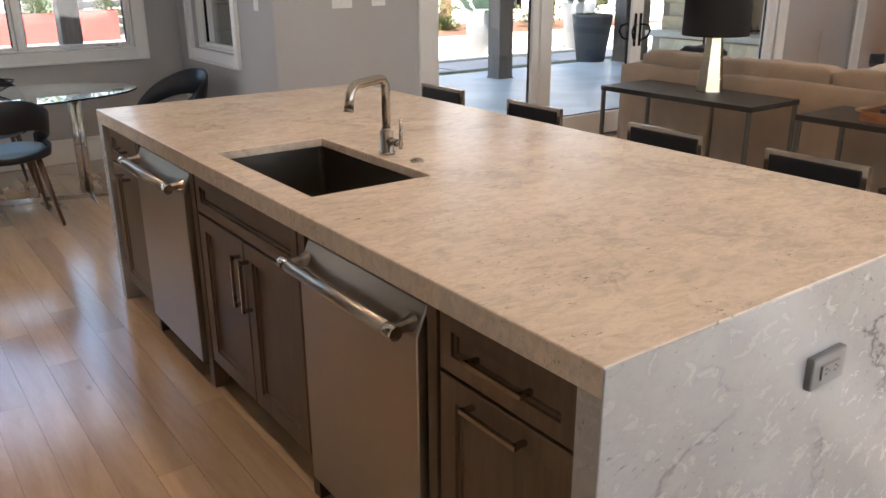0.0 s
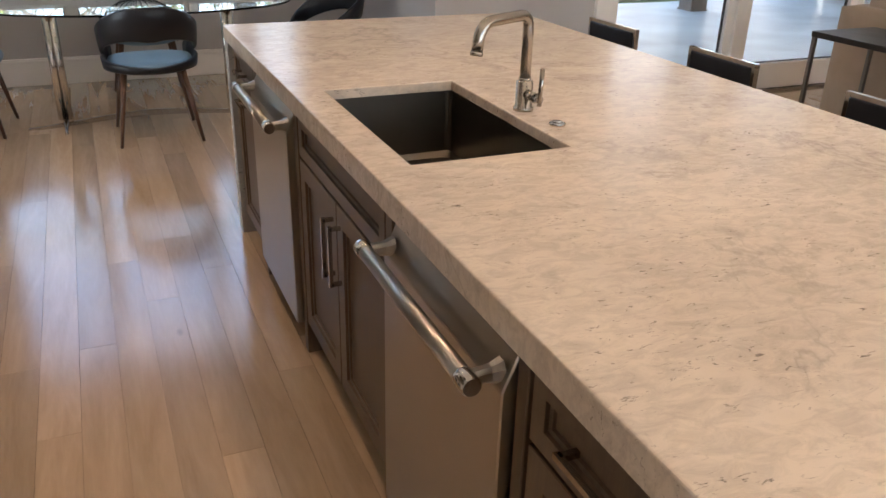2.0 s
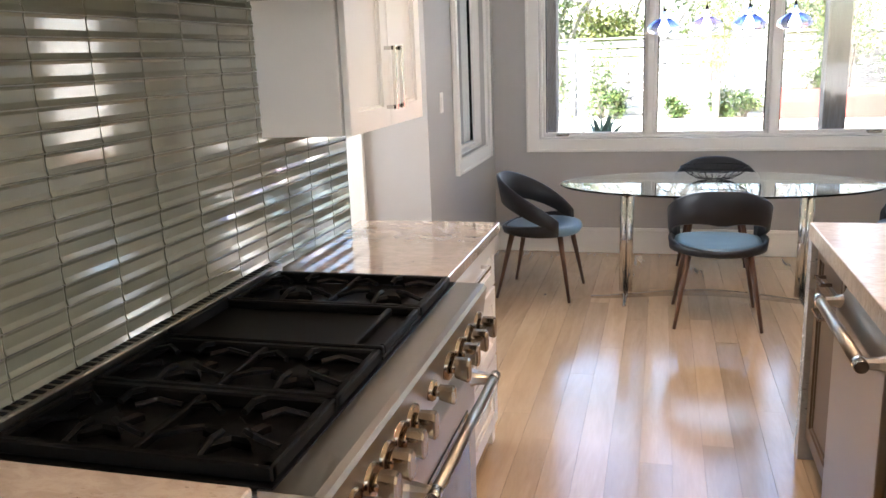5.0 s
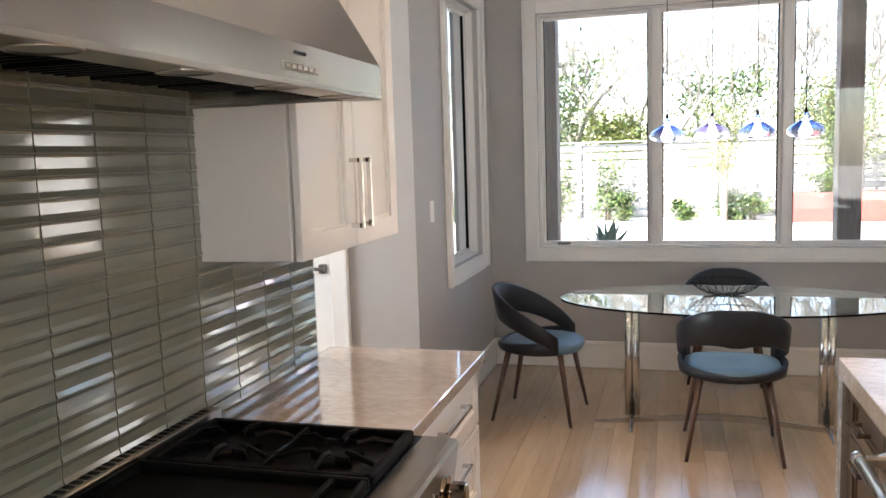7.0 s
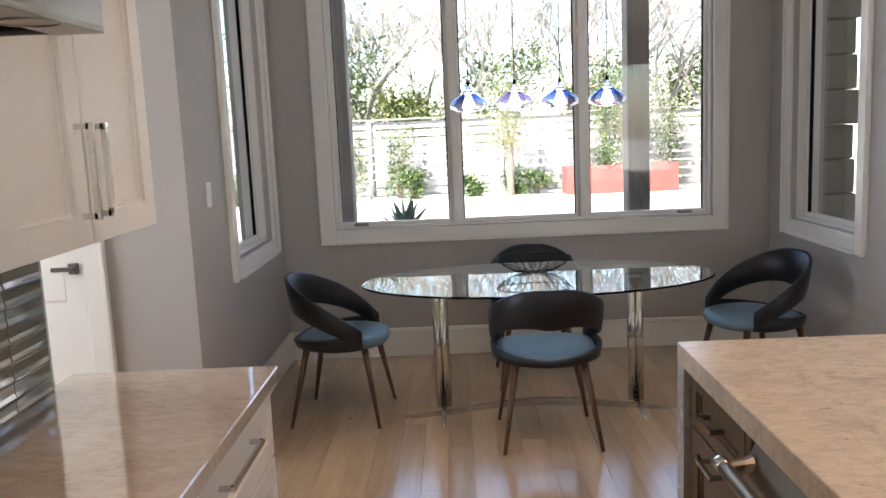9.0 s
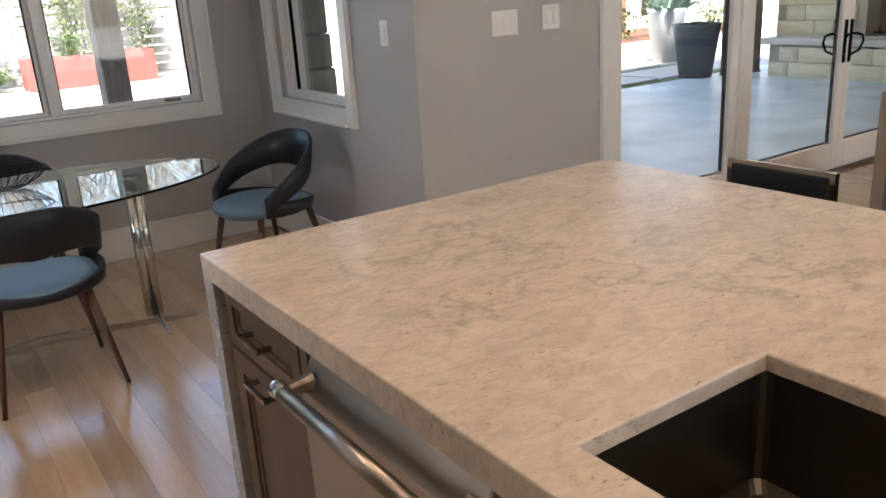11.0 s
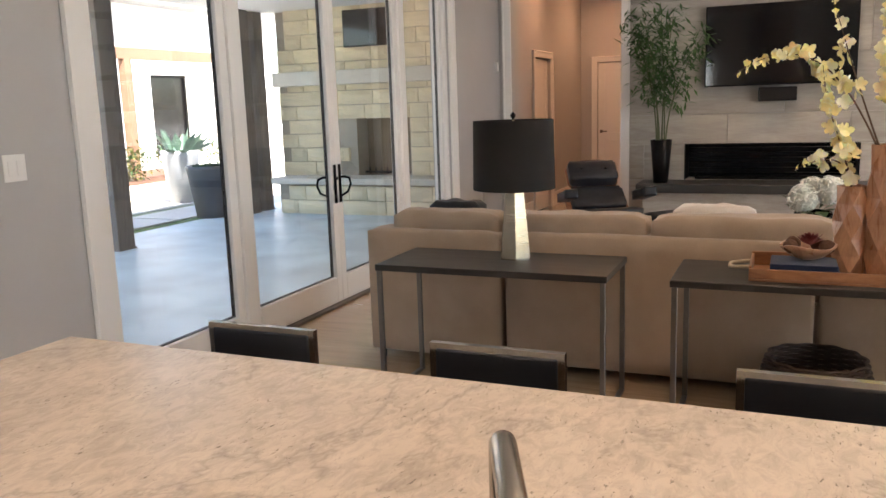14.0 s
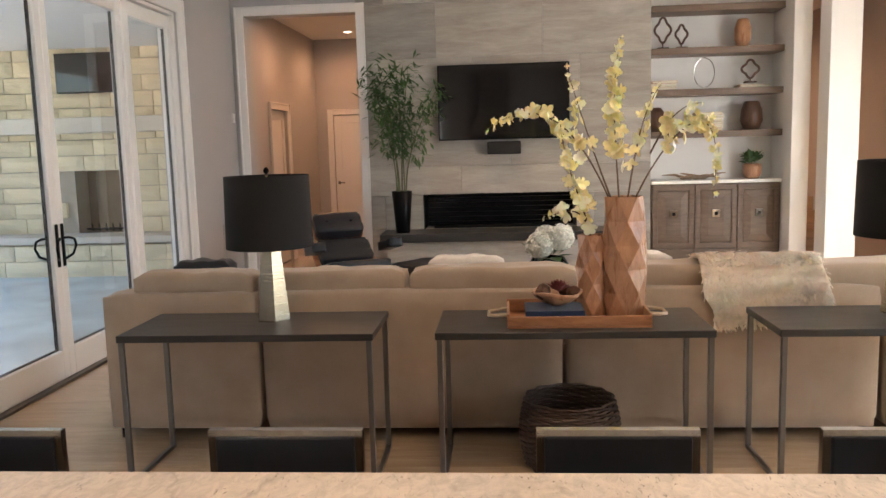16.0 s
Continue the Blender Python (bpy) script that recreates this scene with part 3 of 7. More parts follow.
def shaker(parent, name, axis, face, out, a0, a1, z0, z1, material, rail=0.055, proud=0.02):
    """A shaker front: rails, a bead and a sunk panel in one skin; face is the cabinet's front."""
    bm = bmesh.new()

    def ring(inset, depth):
        pts = ((a0 + inset, z0 + inset), (a1 - inset, z0 + inset), (a1 - inset, z1 - inset), (a0 + inset, z1 - inset))
        f = face + out * depth
        return [(p, f, q) if axis == "x" else (f, p, q) for p, q in pts]

    loft(bm, [ring(0, 0), ring(0, proud - 0.002), ring(0.002, proud), ring(rail, proud), ring(rail + 0.001, proud * 0.62), ring(rail + 0.009, proud * 0.58), ring(rail + 0.011, proud * 0.3)], smooth=False)
    return part(name, bm, material, parent)


def island_cabinet(y0, y1, label, hollow=False):
    ob = thing("base_cabinet", 0.5, (y0 + y1) / 2, 0, label, "kitchen cabinet", "island cabinets")
    if hollow:
        bm = bmesh.new()
        for b in ((0.045, y0, 0.10, 0.62, y1, 0.60), (0.045, y0, 0.60, 0.065, y1, 0.858), (0.60, y0, 0.60, 0.62, y1, 0.858), (0.065, y0, 0.60, 0.60, y0 + 0.012, 0.858), (0.065, y1 - 0.012, 0.60, 0.60, y1, 0.858)):
            box(bm, *b)
        part("body", bm, M_CAB, ob)
    else:
        box_part("body", ob, M_CAB, 0.045, y0, 0.10, 0.62, y1, 0.858)
    box_part("toe_kick", ob, M_CAB, 0.11, y0, 0, 0.60, y1, 0.10, 0)
    return ob


XF = 0.043                             # front of the carcasses
unit = island_cabinet(0.062, 0.492, "dark stained wood island drawer cabinet with two nickel pulls")
d = shaker(unit, "drawer_front", "y", XF, -1, 0.072, 0.482, 0.712, 0.850, M_CAB, 0.04)
pull(d, (XF - 0.02, 0.185, 0.782), (XF - 0.02, 0.36, 0.782), (-0.03, 0, 0))
d = shaker(unit, "drawer_front", "y", XF, -1, 0.072, 0.482, 0.105, 0.702, M_CAB)
pull(d, (XF - 0.02, 0.195, 0.668), (XF - 0.02, 0.372, 0.668), (-0.03, 0, 0))
unit = island_cabinet(1.150, 1.955, "dark stained wood sink cabinet with a pair of doors", True)
shaker(unit, "false_drawer_front", "y", XF, -1, 1.158, 1.947, 0.715, 0.850, M_CAB, 0.04)
for l, h, hy in ((1.158, 1.549, 1.518), (1.555, 1.947, 1.585)):
    d = shaker(unit, "door", "y", XF, -1, l, h, 0.125, 0.705, M_CAB)
    pull(d, (XF - 0.02, hy, 0.475), (XF - 0.02, hy, 0.655), (-0.03, 0, 0))
unit = island_cabinet(2.630, 3.060, "dark stained wood island cabinet with a drawer above a door")
d = shaker(unit, "drawer_front", "y", XF, -1, 2.638, 3.052, 0.700, 0.850, M_CAB, 0.04)
pull(d, (XF - 0.02, 2.78, 0.775), (XF - 0.02, 2.90, 0.775), (-0.03, 0, 0))
d = shaker(unit, "door", "y", XF, -1, 2.638, 3.052, 0.105, 0.690, M_CAB)
pull(d, (XF - 0.02, 2.78, 0.655), (XF - 0.02, 2.90, 0.655), (-0.03, 0, 0))
for y0, y1 in ((0.493, 0.528), (1.106, 1.148), (1.957, 2.000), (2.594, 2.628)):
    box_part("post", island, M_CAB, 0.022, y0, 0, 0.075, y1, 0.858, 0.002, "dark stained wood post between the cabinets")


def dishwasher(y0, y1, label):
    ob = thing("dishwasher", 0.3, (y0 + y1) / 2, 0, label, "dishwasher", "island dishwashers")
    box_part("tub", ob, M_BLACK, 0.06, y0 + 0.002, 0.10, 0.60, y1 - 0.002, 0.855, 0)
    box_part("toe_kick", ob, M_BLACK, 0.10, y0 + 0.002, 0, 0.58, y1 - 0.002, 0.10, 0)
    bm = bmesh.new()
    x, a, b = 0.0, y0 + 0.006, y1 - 0.006
    prof = [(x, 0.095), (x, 0.765), (x + 0.030, 0.838), (x + 0.058, 0.838), (x + 0.058, 0.095)]
    loft(bm, [[(px, yy, pz) for px, pz in prof] for yy in (a, b)], smooth=False)
    bmesh.ops.bevel(bm, geom=[e for e in bm.edges], offset=0.003, segments=1, affect="EDGES")
    door = part("door", bm, M_STEEL, ob)
    for yy in (y0 + 0.035, y1 - 0.035):
        bm = bmesh.new()
        ring = lambda cx, cz, h, dy: [(cx, yy + dy * sx, cz + h * sz) for sx, sz in ((-1, -0.5), (-0.5, -1), (0.5, -1), (1, -0.5), (1, 0.5), (0.5, 1), (-0.5, 1), (-1, 0.5))]
        loft(bm, [ring(0.012, 0.790, 0.022, 0.017), ring(-0.008, 0.789, 0.015, 0.012), ring(-0.050, 0.788, 0.012, 0.011)], smooth=False)
        part("bracket", bm, M_STEEL, door, "steel handle bracket")
    tube_part("handle", door, M_STEEL, [(-0.051, y0 + 0.045, 0.788), (-0.051, y1 - 0.045, 0.788)], 0.0165, 18, "thick round steel handle")
    for ya, yb in ((y0 + 0.008, y0 + 0.046), (y1 - 0.046, y1 - 0.008)):
        bm = bmesh.new()
        tube(bm, [(-0.051, ya, 0.788), (-0.051, ya + 0.004, 0.788), (-0.051, yb - 0.004, 0.788), (-0.051, yb, 0.788)], [0.0160, 0.0185, 0.0185, 0.0172], 18)
        part("end_cap", bm, M_CHROME, door, "polished chrome end cap")
    return ob


dishwasher(0.530, 1.104, "stainless steel dishwasher with a thick bar handle")
dishwasher(2.002, 2.592, "stainless steel dishwasher with a thick bar handle")

sink = thing("sink", 0.3, 1.55, 0.672, "undermount stainless steel sink under the worktop", "sink")
bm = bmesh.new()
x0, y0, x1, y1, zt, zb = 0.105, 1.202, 0.508, 1.913, 0.890, 0.672
def rect(a, b, c, d, r, z):
    pts = []
    for cx, cy, s in ((c - r, d - r, 0), (a + r, d - r, 90), (a + r, b + r, 180), (c - r, b + r, 270)):
        pts += [(cx + r * math.cos(radians(s + k * 30)), cy + r * math.sin(radians(s + k * 30)), z) for k in range(4)]
    return pts
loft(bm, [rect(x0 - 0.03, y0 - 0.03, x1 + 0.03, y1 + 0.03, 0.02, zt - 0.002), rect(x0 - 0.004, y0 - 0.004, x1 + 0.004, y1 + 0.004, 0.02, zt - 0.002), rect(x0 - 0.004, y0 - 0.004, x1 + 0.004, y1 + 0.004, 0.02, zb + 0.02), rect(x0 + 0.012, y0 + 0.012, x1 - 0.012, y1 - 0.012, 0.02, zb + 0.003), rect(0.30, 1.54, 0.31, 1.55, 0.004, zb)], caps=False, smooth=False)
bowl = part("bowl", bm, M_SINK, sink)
sm = bowl.modifiers.new("thick", "SOLIDIFY")
sm.thickness = 0.002
bm = bmesh.new()
lathe(bm, [(0.055, zb + 0.004), (0.052, zb + 0.009), (0.04, zb + 0.006), (0.02, zb + 0.004)], 24, (0.305, 1.545))
part("drain", bm, M_CHROME, sink, "round steel drain")

tap = thing("faucet", 0.560, 1.532, 0.92, "brushed steel kitchen faucet with an angular spout", "faucet")
bm = bmesh.new()
lathe(bm, [(0.028, 0.92), (0.028, 0.928), (0.0235, 0.932), (0.0235, 1.000), (0.017, 1.004)], 24, (0.560, 1.532))
part("base", bm, M_NICKEL, tap)
bm = bmesh.new()
SX, SY = -0.921, -0.389


def spout_at(r, z):
    return (0.560 + SX * r, 1.532 + SY * r, z)


pts = [spout_at(0, 1.0), spout_at(0, 1.145)]
for k in range(1, 6):
    a = radians(90 * k / 5)
    pts.append(spout_at(0.032 * (1 - math.cos(a)), 1.145 + 0.032 * math.sin(a)))
pts.append(spout_at(0.150, 1.174))
for k in range(1, 6):
    a = radians(78 * k / 5)
    pts.append(spout_at(0.150 + 0.048 * math.sin(a), 1.174 - 0.048 * (1 - math.cos(a))))
pts.append(spout_at(0.203, 1.102))
tube(bm, pts, 0.0150, 18)
sp = part("spout", bm, M_NICKEL, tap)
bm = bmesh.new()
tube(bm, [spout_at(0.2025, 1.104), spout_at(0.2045, 1.094)], 0.0165, 16)
part("spray_head", bm, M_NICKEL, tap)
bm = bmesh.new()
lathe(bm, [(0.0165, 1.000), (0.0175, 1.002), (0.0175, 1.008), (0.0165, 1.010)], 20, (0.560, 1.532))
part("collar", bm, M_NICKEL, tap)
bm = bmesh.new()
tube(bm, [(0.560, 1.515, 0.968), (0.560, 1.466, 0.968)], 0.014, 16)
tube(bm, [(0.560, 1.465, 0.968), (0.560, 1.444, 0.968)], 0.011, 16)
hub = part("valve", bm, M_NICKEL, tap)
tube_part("lever", hub, M_NICKEL, [(0.560, 1.445, 0.952), (0.560, 1.441, 1.052)], 0.0065, 12)
btn = thing("air_switch", 0.574, 1.37, 0.92, "round polished steel disposal button on the worktop", "air switch")
bm = bmesh.new()
lathe(bm, [(0.022, 0.92), (0.022, 0.925), (0.019, 0.928), (0.014, 0.9275)], 24, (0.574, 1.37))
part("ring", bm, M_CHROME, btn)
bm = bmesh.new()
lathe(bm, [(0.013, 0.9275), (0.012, 0.931), (0.006, 0.932)], 20, (0.574, 1.37))
part("button", bm, M_CHROME, btn)

M_GREYPLATE = paint("grey_plastic", (0.22, 0.22, 0.225), 0.4, 0.03)
outlet = thing("outlet", 0.69, -0.004, 0.71, "grey double socket on the marble end panel", "power outlet")
box_part("plate", outlet, M_GREYPLATE, 0.625, -0.020, 0.672, 0.755, -0.0005, 0.748, 0.003)
face = box_part("socket", outlet, M_GREYPLATE, 0.655, -0.024, 0.692, 0.725, -0.020, 0.728, 0.002, "socket insert")
for cx in (0.672, 0.708):
    for dz in (-0.006, 0.006):
        box_part("slot", face, M_BLACK, cx - 0.004, -0.0245, 0.71 + dz - 0.0012, cx + 0.004, -0.0238, 0.71 + dz + 0.0012, 0)
    box_part("slot", face, M_BLACK, cx + 0.009, -0.0245, 0.708, cx + 0.012, -0.0238, 0.712, 0)

# bar stools
stool = thing("bar_stool", 0, 0, 0, "bar stool with a flat chrome frame and black leather back", "bar stool", "stools at the island")
bm = bmesh.new()
box(bm, -0.158, -0.010, 0.66, 0.158, 0.012, 0.931, 0.005, 2)
part("backrest", bm, M_DARKLEATHER, stool)
bm = bmesh.new()
for s in (-1, 1):
    loft(bm, [[(s * 0.166 + a, 0.012 + b - 0.02 * (z - 0.6), z) for a, b in ((-0.009, -0.010), (0.009, -0.010), (0.009, 0.010), (-0.009, 0.010))] for z in (0.0, 0.6, 0.938)], smooth=False)
loft(bm, [[(x, 0.006 + b, 0.938 + c) for b, c in ((-0.010, -0.007), (0.010, -0.007), (0.010, 0.007), (-0.010, 0.007))] for x in (-0.175, 0.175)], smooth=False)
part("back_frame", bm, M_CHROME, stool, "flat polished chrome bar frame")
bm = bmesh.new()
box(bm, -0.165, -0.42, 0.60, 0.175, 0.0, 0.66, 0.02, 3)
part("seat", bm, M_DARKLEATHER, stool)
for s in (-1, 1):
    tube_part("leg", stool, M_CHROME, [(s * 0.166, -0.40, 0.0), (s * 0.166, -0.40, 0.60)], 0.014, 4)
tube_part("footrest", stool, M_CHROME, [(-0.166, -0.40, 0.22), (0.166, -0.40, 0.22)], 0.012, 4)
YS = [2.590, 1.896, 1.163, 0.559]
stool.matrix_basis = pose(1.56, YS[0], 0, 0, 0, -90)
for y in YS[1:]:
    copy_thing(stool, pose(1.56, y, 0, 0, 0, -90))


# ---- range wall ----
def white_base(y0, y1, label, drawers):
    ob = thing("base_cabinet", -1.4, (y0 + y1) / 2, 0, label, "kitchen cabinet", "white base cabinets")
    box_part("body", ob, M_CABW, -1.712, y0, 0.10, -1.172, y1, 0.878)
    box_part("toe_kick", ob, M_CABW, -1.70, y0 + 0.01, 0, -1.235, y1 - 0.01, 0.10, 0)
    box_part("foot", ob, M_CABW, -1.235, y1 - 0.05, 0, -1.172, y1, 0.10)
    for z0, z1 in drawers:
        d = shaker(ob, "drawer_front", "y", -1.170, 1, y0 + 0.012, y1 - 0.04, z0, z1, M_CABW)
        c = (y0 + y1) / 2
        pull(d, (-1.15, c - 0.14, z1 - 0.055), (-1.15, c + 0.14, z1 - 0.055), (0.03, 0, 0), M_CHROME)
    return ob


white_base(2.206, 3.02, "white shaker drawer cabinet beside the range", [(0.685, 0.868), (0.40, 0.675), (0.11, 0.39)])
white_base(-0.60, 0.994, "white shaker cabinet beside the range", [(0.685, 0.868), (0.11, 0.675)])
for y0, y1 in ((2.202, 3.035), (-0.60, 0.998)):
    ct = thing("countertop", -1.4, (y0 + y1) / 2, 0.88, "polished cream marble countertop on white cabinets", "countertop", "range wall countertops")
    box_part("slab", ct, M_MARBLE_POL, -1.714, y0, 0.879, -1.135, y1, 0.92, 0.003)

stove = thing("range", -1.4, 1.6, 0, "wide stainless steel gas range with griddle and double oven", "kitchen range")
Y0, Y1 = 1.002, 2.198
box_part("body", stove, M_STEEL, -1.742, Y0, 0.12, -1.13, Y1, 0.905)
for y in (Y0 + 0.06, Y1 - 0.06):
    tube_part("leg", stove, M_STEEL, [(-1.20, y, 0.0), (-1.20, y, 0.12)], 0.025, 14)
bm = bmesh.new()
prof = [(-1.13, 0.912), (-1.034, 0.912), (-1.020, 0.909), (-1.014, 0.900), (-1.036, 0.757), (-1.050, 0.735), (-1.13, 0.735)]
loft(bm, [[(px, y, pz) for px, pz in prof] for y in (Y0, Y1)], smooth=False)
panel = part("control_panel", bm, M_STEEL, stove)
bm = bmesh.new()
box(bm, -1.70, Y0 + 0.005, 0.905, -1.104, Y1 - 0.005, 0.914, 0.002)
part("cooktop_tray", bm, M_BLACK, stove, "black enamel burner tray")
box_part("back_guard", stove, M_STEEL, -1.712, Y0, 0.905, -1.66, Y1, 0.955, 0.003)
for k in range(46):
    box_part("vent_slot", stove, M_BLACK, -1.700, Y0 + 0.03 + 0.0248 * k, 0.9552, -1.674, Y0 + 0.044 + 0.0248 * k, 0.9562, 0)
knob_y = [1.12, 1.21, 1.295, 1.38, 1.465, 1.62, 1.77, 1.875, 1.98, 2.09]
for y in knob_y:
    small = y == 1.62
    bm = bmesh.new()
    k = 0.7 if small else 1.0
    tube(bm, [(-1.036, y, 0.826), (-1.016, y, 0.823), (-1.014, y, 0.823)], [0.036 * k, 0.035 * k, 0.030 * k], 20)
    part("knob_ring", bm, M_KNOB, panel, "round knob bezel")
    bm = bmesh.new()
    tube(bm, [(-1.016, y, 0.823), (-1.002, y, 0.821)], 0.017 * k, 14)
    grip = ((-1, -0.6), (-0.55, -1), (0.55, -1), (1, -0.6), (1, 0.6), (0.55, 1), (-0.55, 1), (-1, 0.6))
    loft(bm, [[(x, y + w * k * a, zc + h * k * c) for a, c in grip] for x, w, h, zc in ((-1.004, 0.015, 0.024, 0.821), (-0.972, 0.018, 0.029, 0.816), (-0.968, 0.016, 0.026, 0.8155))], smooth=False)
    part("knob", bm, M_KNOB, panel, "polished steel block knob")
split = 1.470
for y0, y1 in ((Y0 + 0.004, split - 0.004), (split + 0.004, Y1 - 0.004)):
    bm = bmesh.new()
    prof = [(-1.13, 0.16), (-1.062, 0.16), (-1.058, 0.655), (-1.085, 0.715), (-1.13, 0.715)]
    loft(bm, [[(px, y, pz) for px, pz in prof] for y in (y0, y1)], smooth=False)
    bmesh.ops.bevel(bm, geom=list(bm.edges), offset=0.003, segments=1, affect="EDGES")
    od = part("oven_door", bm, M_STEEL, stove)
    box_part("oven_window", od, M_OVENGLASS, -1.061, y0 + 0.10, 0.24, -1.055, y1 - 0.10, 0.56, 0.003, "dark oven window")
    for y in (y0 + 0.035, y1 - 0.035):
        bm = bmesh.new()
        loft(bm, [[(cx, y + a * w, 0.632 + b * w) for a, b in ((-1, -0.5), (-0.5, -1), (0.5, -1), (1, -0.5), (1, 0.5), (0.5, 1), (-0.5, 1), (-1, 0.5))] for cx, w in ((-1.075, 0.030), (-1.045, 0.020), (-0.994, 0.013))], smooth=False)
        part("bracket", bm, M_STEEL, od)
    tube_part("handle", od, M_STEEL, [(-0.992, y0 + 0.045, 0.632), (-0.992, y1 - 0.045, 0.632)], 0.0145, 16)
    for ya, yb in ((y0 + 0.006, y0 + 0.046), (y1 - 0.046, y1 - 0.006)):
        tube_part("end_cap", od, M_CHROME, [(-0.992, ya, 0.632), (-0.992, yb, 0.632)], 0.0162, 18, "polished chrome end cap")
box_part("kick_plate", stove, M_STEEL, -1.16, Y0 + 0.01, 0.03, -1.14, Y1 - 0.01, 0.12)
box_part("badge", stove, M_BLACK, -1.0615, 2.07, 0.19, -1.056, 2.14, 0.22, 0)


def grate(y0, y1):
    """A cast iron grate over two burners: a frame, a middle bar and bent fingers towards each burner."""
    x0, x1, z = -1.640, -1.120, 0.935
    r = 0.010
    bm = bmesh.new()
    for a, b in (((x0, y0), (x1, y0)), ((x0, y1), (x1, y1)), ((x0, y0), (x0, y1)), ((x1, y0), (x1, y1))):
        box(bm, min(a[0], b[0]) - r, min(a[1], b[1]) - r, 0.916, max(a[0], b[0]) + r, max(a[1], b[1]) + r, z + 0.010, 0.004)
    cy, xm = (y0 + y1) / 2, (x0 + x1) / 2
    box(bm, xm - 0.007, y0, 0.922, xm + 0.007, y1, z + 0.006, 0.003)
    frame_ = part("grate", bm, M_IRON, stove, "black cast iron burner grate")
    for cx, lo, hi in ((x0 + 0.13, x0, xm), (x1 - 0.13, xm, x1)):
        for sx in (-1, 1):
            for sy in (-1, 1):
                ex, ey = (hi if sx > 0 else lo), cy + sy * (y1 - y0) * 0.25
                bm = bmesh.new()
                tube(bm, [(cx + sx * 0.040, cy + sy * 0.030, z + 0.012), (cx + sx * 0.072, cy + sy * 0.055, z + 0.016), (ex - sx * 0.012, ey, z + 0.004)], 0.0068, 5)
                part("finger", bm, M_IRON, frame_)
        for sy in (-1, 1):
            bm = bmesh.new()
            tube(bm, [(cx, cy + sy * 0.040, z + 0.012), (cx, cy + sy * 0.075, z + 0.016), (cx, (y1 if sy > 0 else y0), z + 0.003)], 0.0068, 5)
            part("finger", bm, M_IRON, frame_)
        n = 10
        bm = bmesh.new()
        loft(bm, [[(cx + rr * (1 if k % 2 else 0.5) * math.cos(math.pi * k / n * 2), cy + rr * (1 if k % 2 else 0.5) * math.sin(math.pi * k / n * 2), zz) for k in range(n)] for rr, zz in ((0.064, 0.914), (0.064, 0.926), (0.050, 0.933))], smooth=False)
        part("burner", bm, M_IRON, stove, "star-shaped burner")


gy = [Y0 + 0.015, 1.290, 1.550, 1.850, Y1 - 0.05]
for i in (0, 1, 3):
    grate(gy[i] + 0.012, gy[i + 1] - 0.012)
grid = bmesh.new()
y0, y1 = gy[2] + 0.004, gy[3] - 0.004
box(grid, -1.655, y0, 0.915, -1.110, y1, 0.925, 0.002)
griddle = part("griddle", grid, M_IRON, stove, "flat black iron griddle with a raised rim")
for bx in ((-1.655, y0, 0.925, -1.110, y0 + 0.014, 0.947), (-1.655, y1 - 0.014, 0.925, -1.110, y1, 0.947), (-1.655, y0 + 0.014, 0.925, -1.64, y1 - 0.014, 0.955), (-1.124, y0 + 0.014, 0.925, -1.110, y1 - 0.014, 0.947), (-1.195, y0 + 0.014, 0.925, -1.180, y1 - 0.014, 0.945)):
    box_part("rim", griddle, M_IRON, *bx, 0.003)

M_HOOD = brushed("hood_steel", (0.50, 0.465, 0.42), 0.20, (1, 60, 60))
hood = thing("range_hood", -1.4, 1.5, 1.70, "stainless steel canopy range hood with filters below", "range hood")
HY0, HY1, HX = 1.00, 2.20, -1.18
bm = bmesh.new()
loft(bm, [[(-1.712, HY0, 1.742), (HX, HY0, 1.742), (HX, HY1, 1.742), (-1.712, HY1, 1.742)], [(-1.712, HY0, 1.810), (HX, HY0, 1.810), (HX, HY1, 1.810), (-1.712, HY1, 1.810)], [(-1.712, HY0 + 0.24, 2.35), (-1.42, HY0 + 0.24, 2.35), (-1.42, HY1 - 0.30, 2.35), (-1.712, HY1 - 0.30, 2.35)], [(-1.712, HY0 + 0.24, 3.3), (-1.40, HY0 + 0.24, 3.3), (-1.40, HY1 - 0.30, 3.3), (-1.712, HY1 - 0.30, 3.3)]], caps=False, smooth=False)
part("canopy", bm, M_HOOD, hood)
bm = bmesh.new()
for bx in ((-1.26, HY0, 1.732, HX, HY1, 1.743), (-1.712, HY0, 1.732, -1.26, HY0 + 0.012, 1.743), (-1.712, HY1 - 0.008, 1.734, -1.26, HY1, 1.743)):
    box(bm, *bx, 0.001)
part("rim", bm, M_STEEL, hood)
# Darkness of the unlit recess is put into black filters and a black sheet.
box_part("unlit_recess_back", hood, M_BLACK, -1.710, HY0 + 0.004, 1.795, -1.26, HY1 - 0.004, 1.80, 0)
for k in range(5):
    y = HY0 + 0.16 + 0.22 * k
    flt = box_part("filter", hood, M_IRON, -1.62, y - 0.09, 1.788, -1.28, y + 0.095, 1.793, 0.001, "slatted steel baffle filter, blackened for the unlit recess")
    for j in range(6):
        box_part("baffle", flt, M_IRON, -1.62, y - 0.085 + 0.03 * j, 1.765, -1.28, y - 0.072 + 0.03 * j, 1.788, 0.002)
for y in (1.16, 1.45, 1.75, 2.04):
    bm = bmesh.new()
    lathe(bm, [(0.045, 1.7325), (0.045, 1.7295), (0.040, 1.7290), (0.039, 1.7315)], 24, (-1.22, y))
    part("lamp_ring", bm, M_STEEL, hood, "round hood lamp ring")
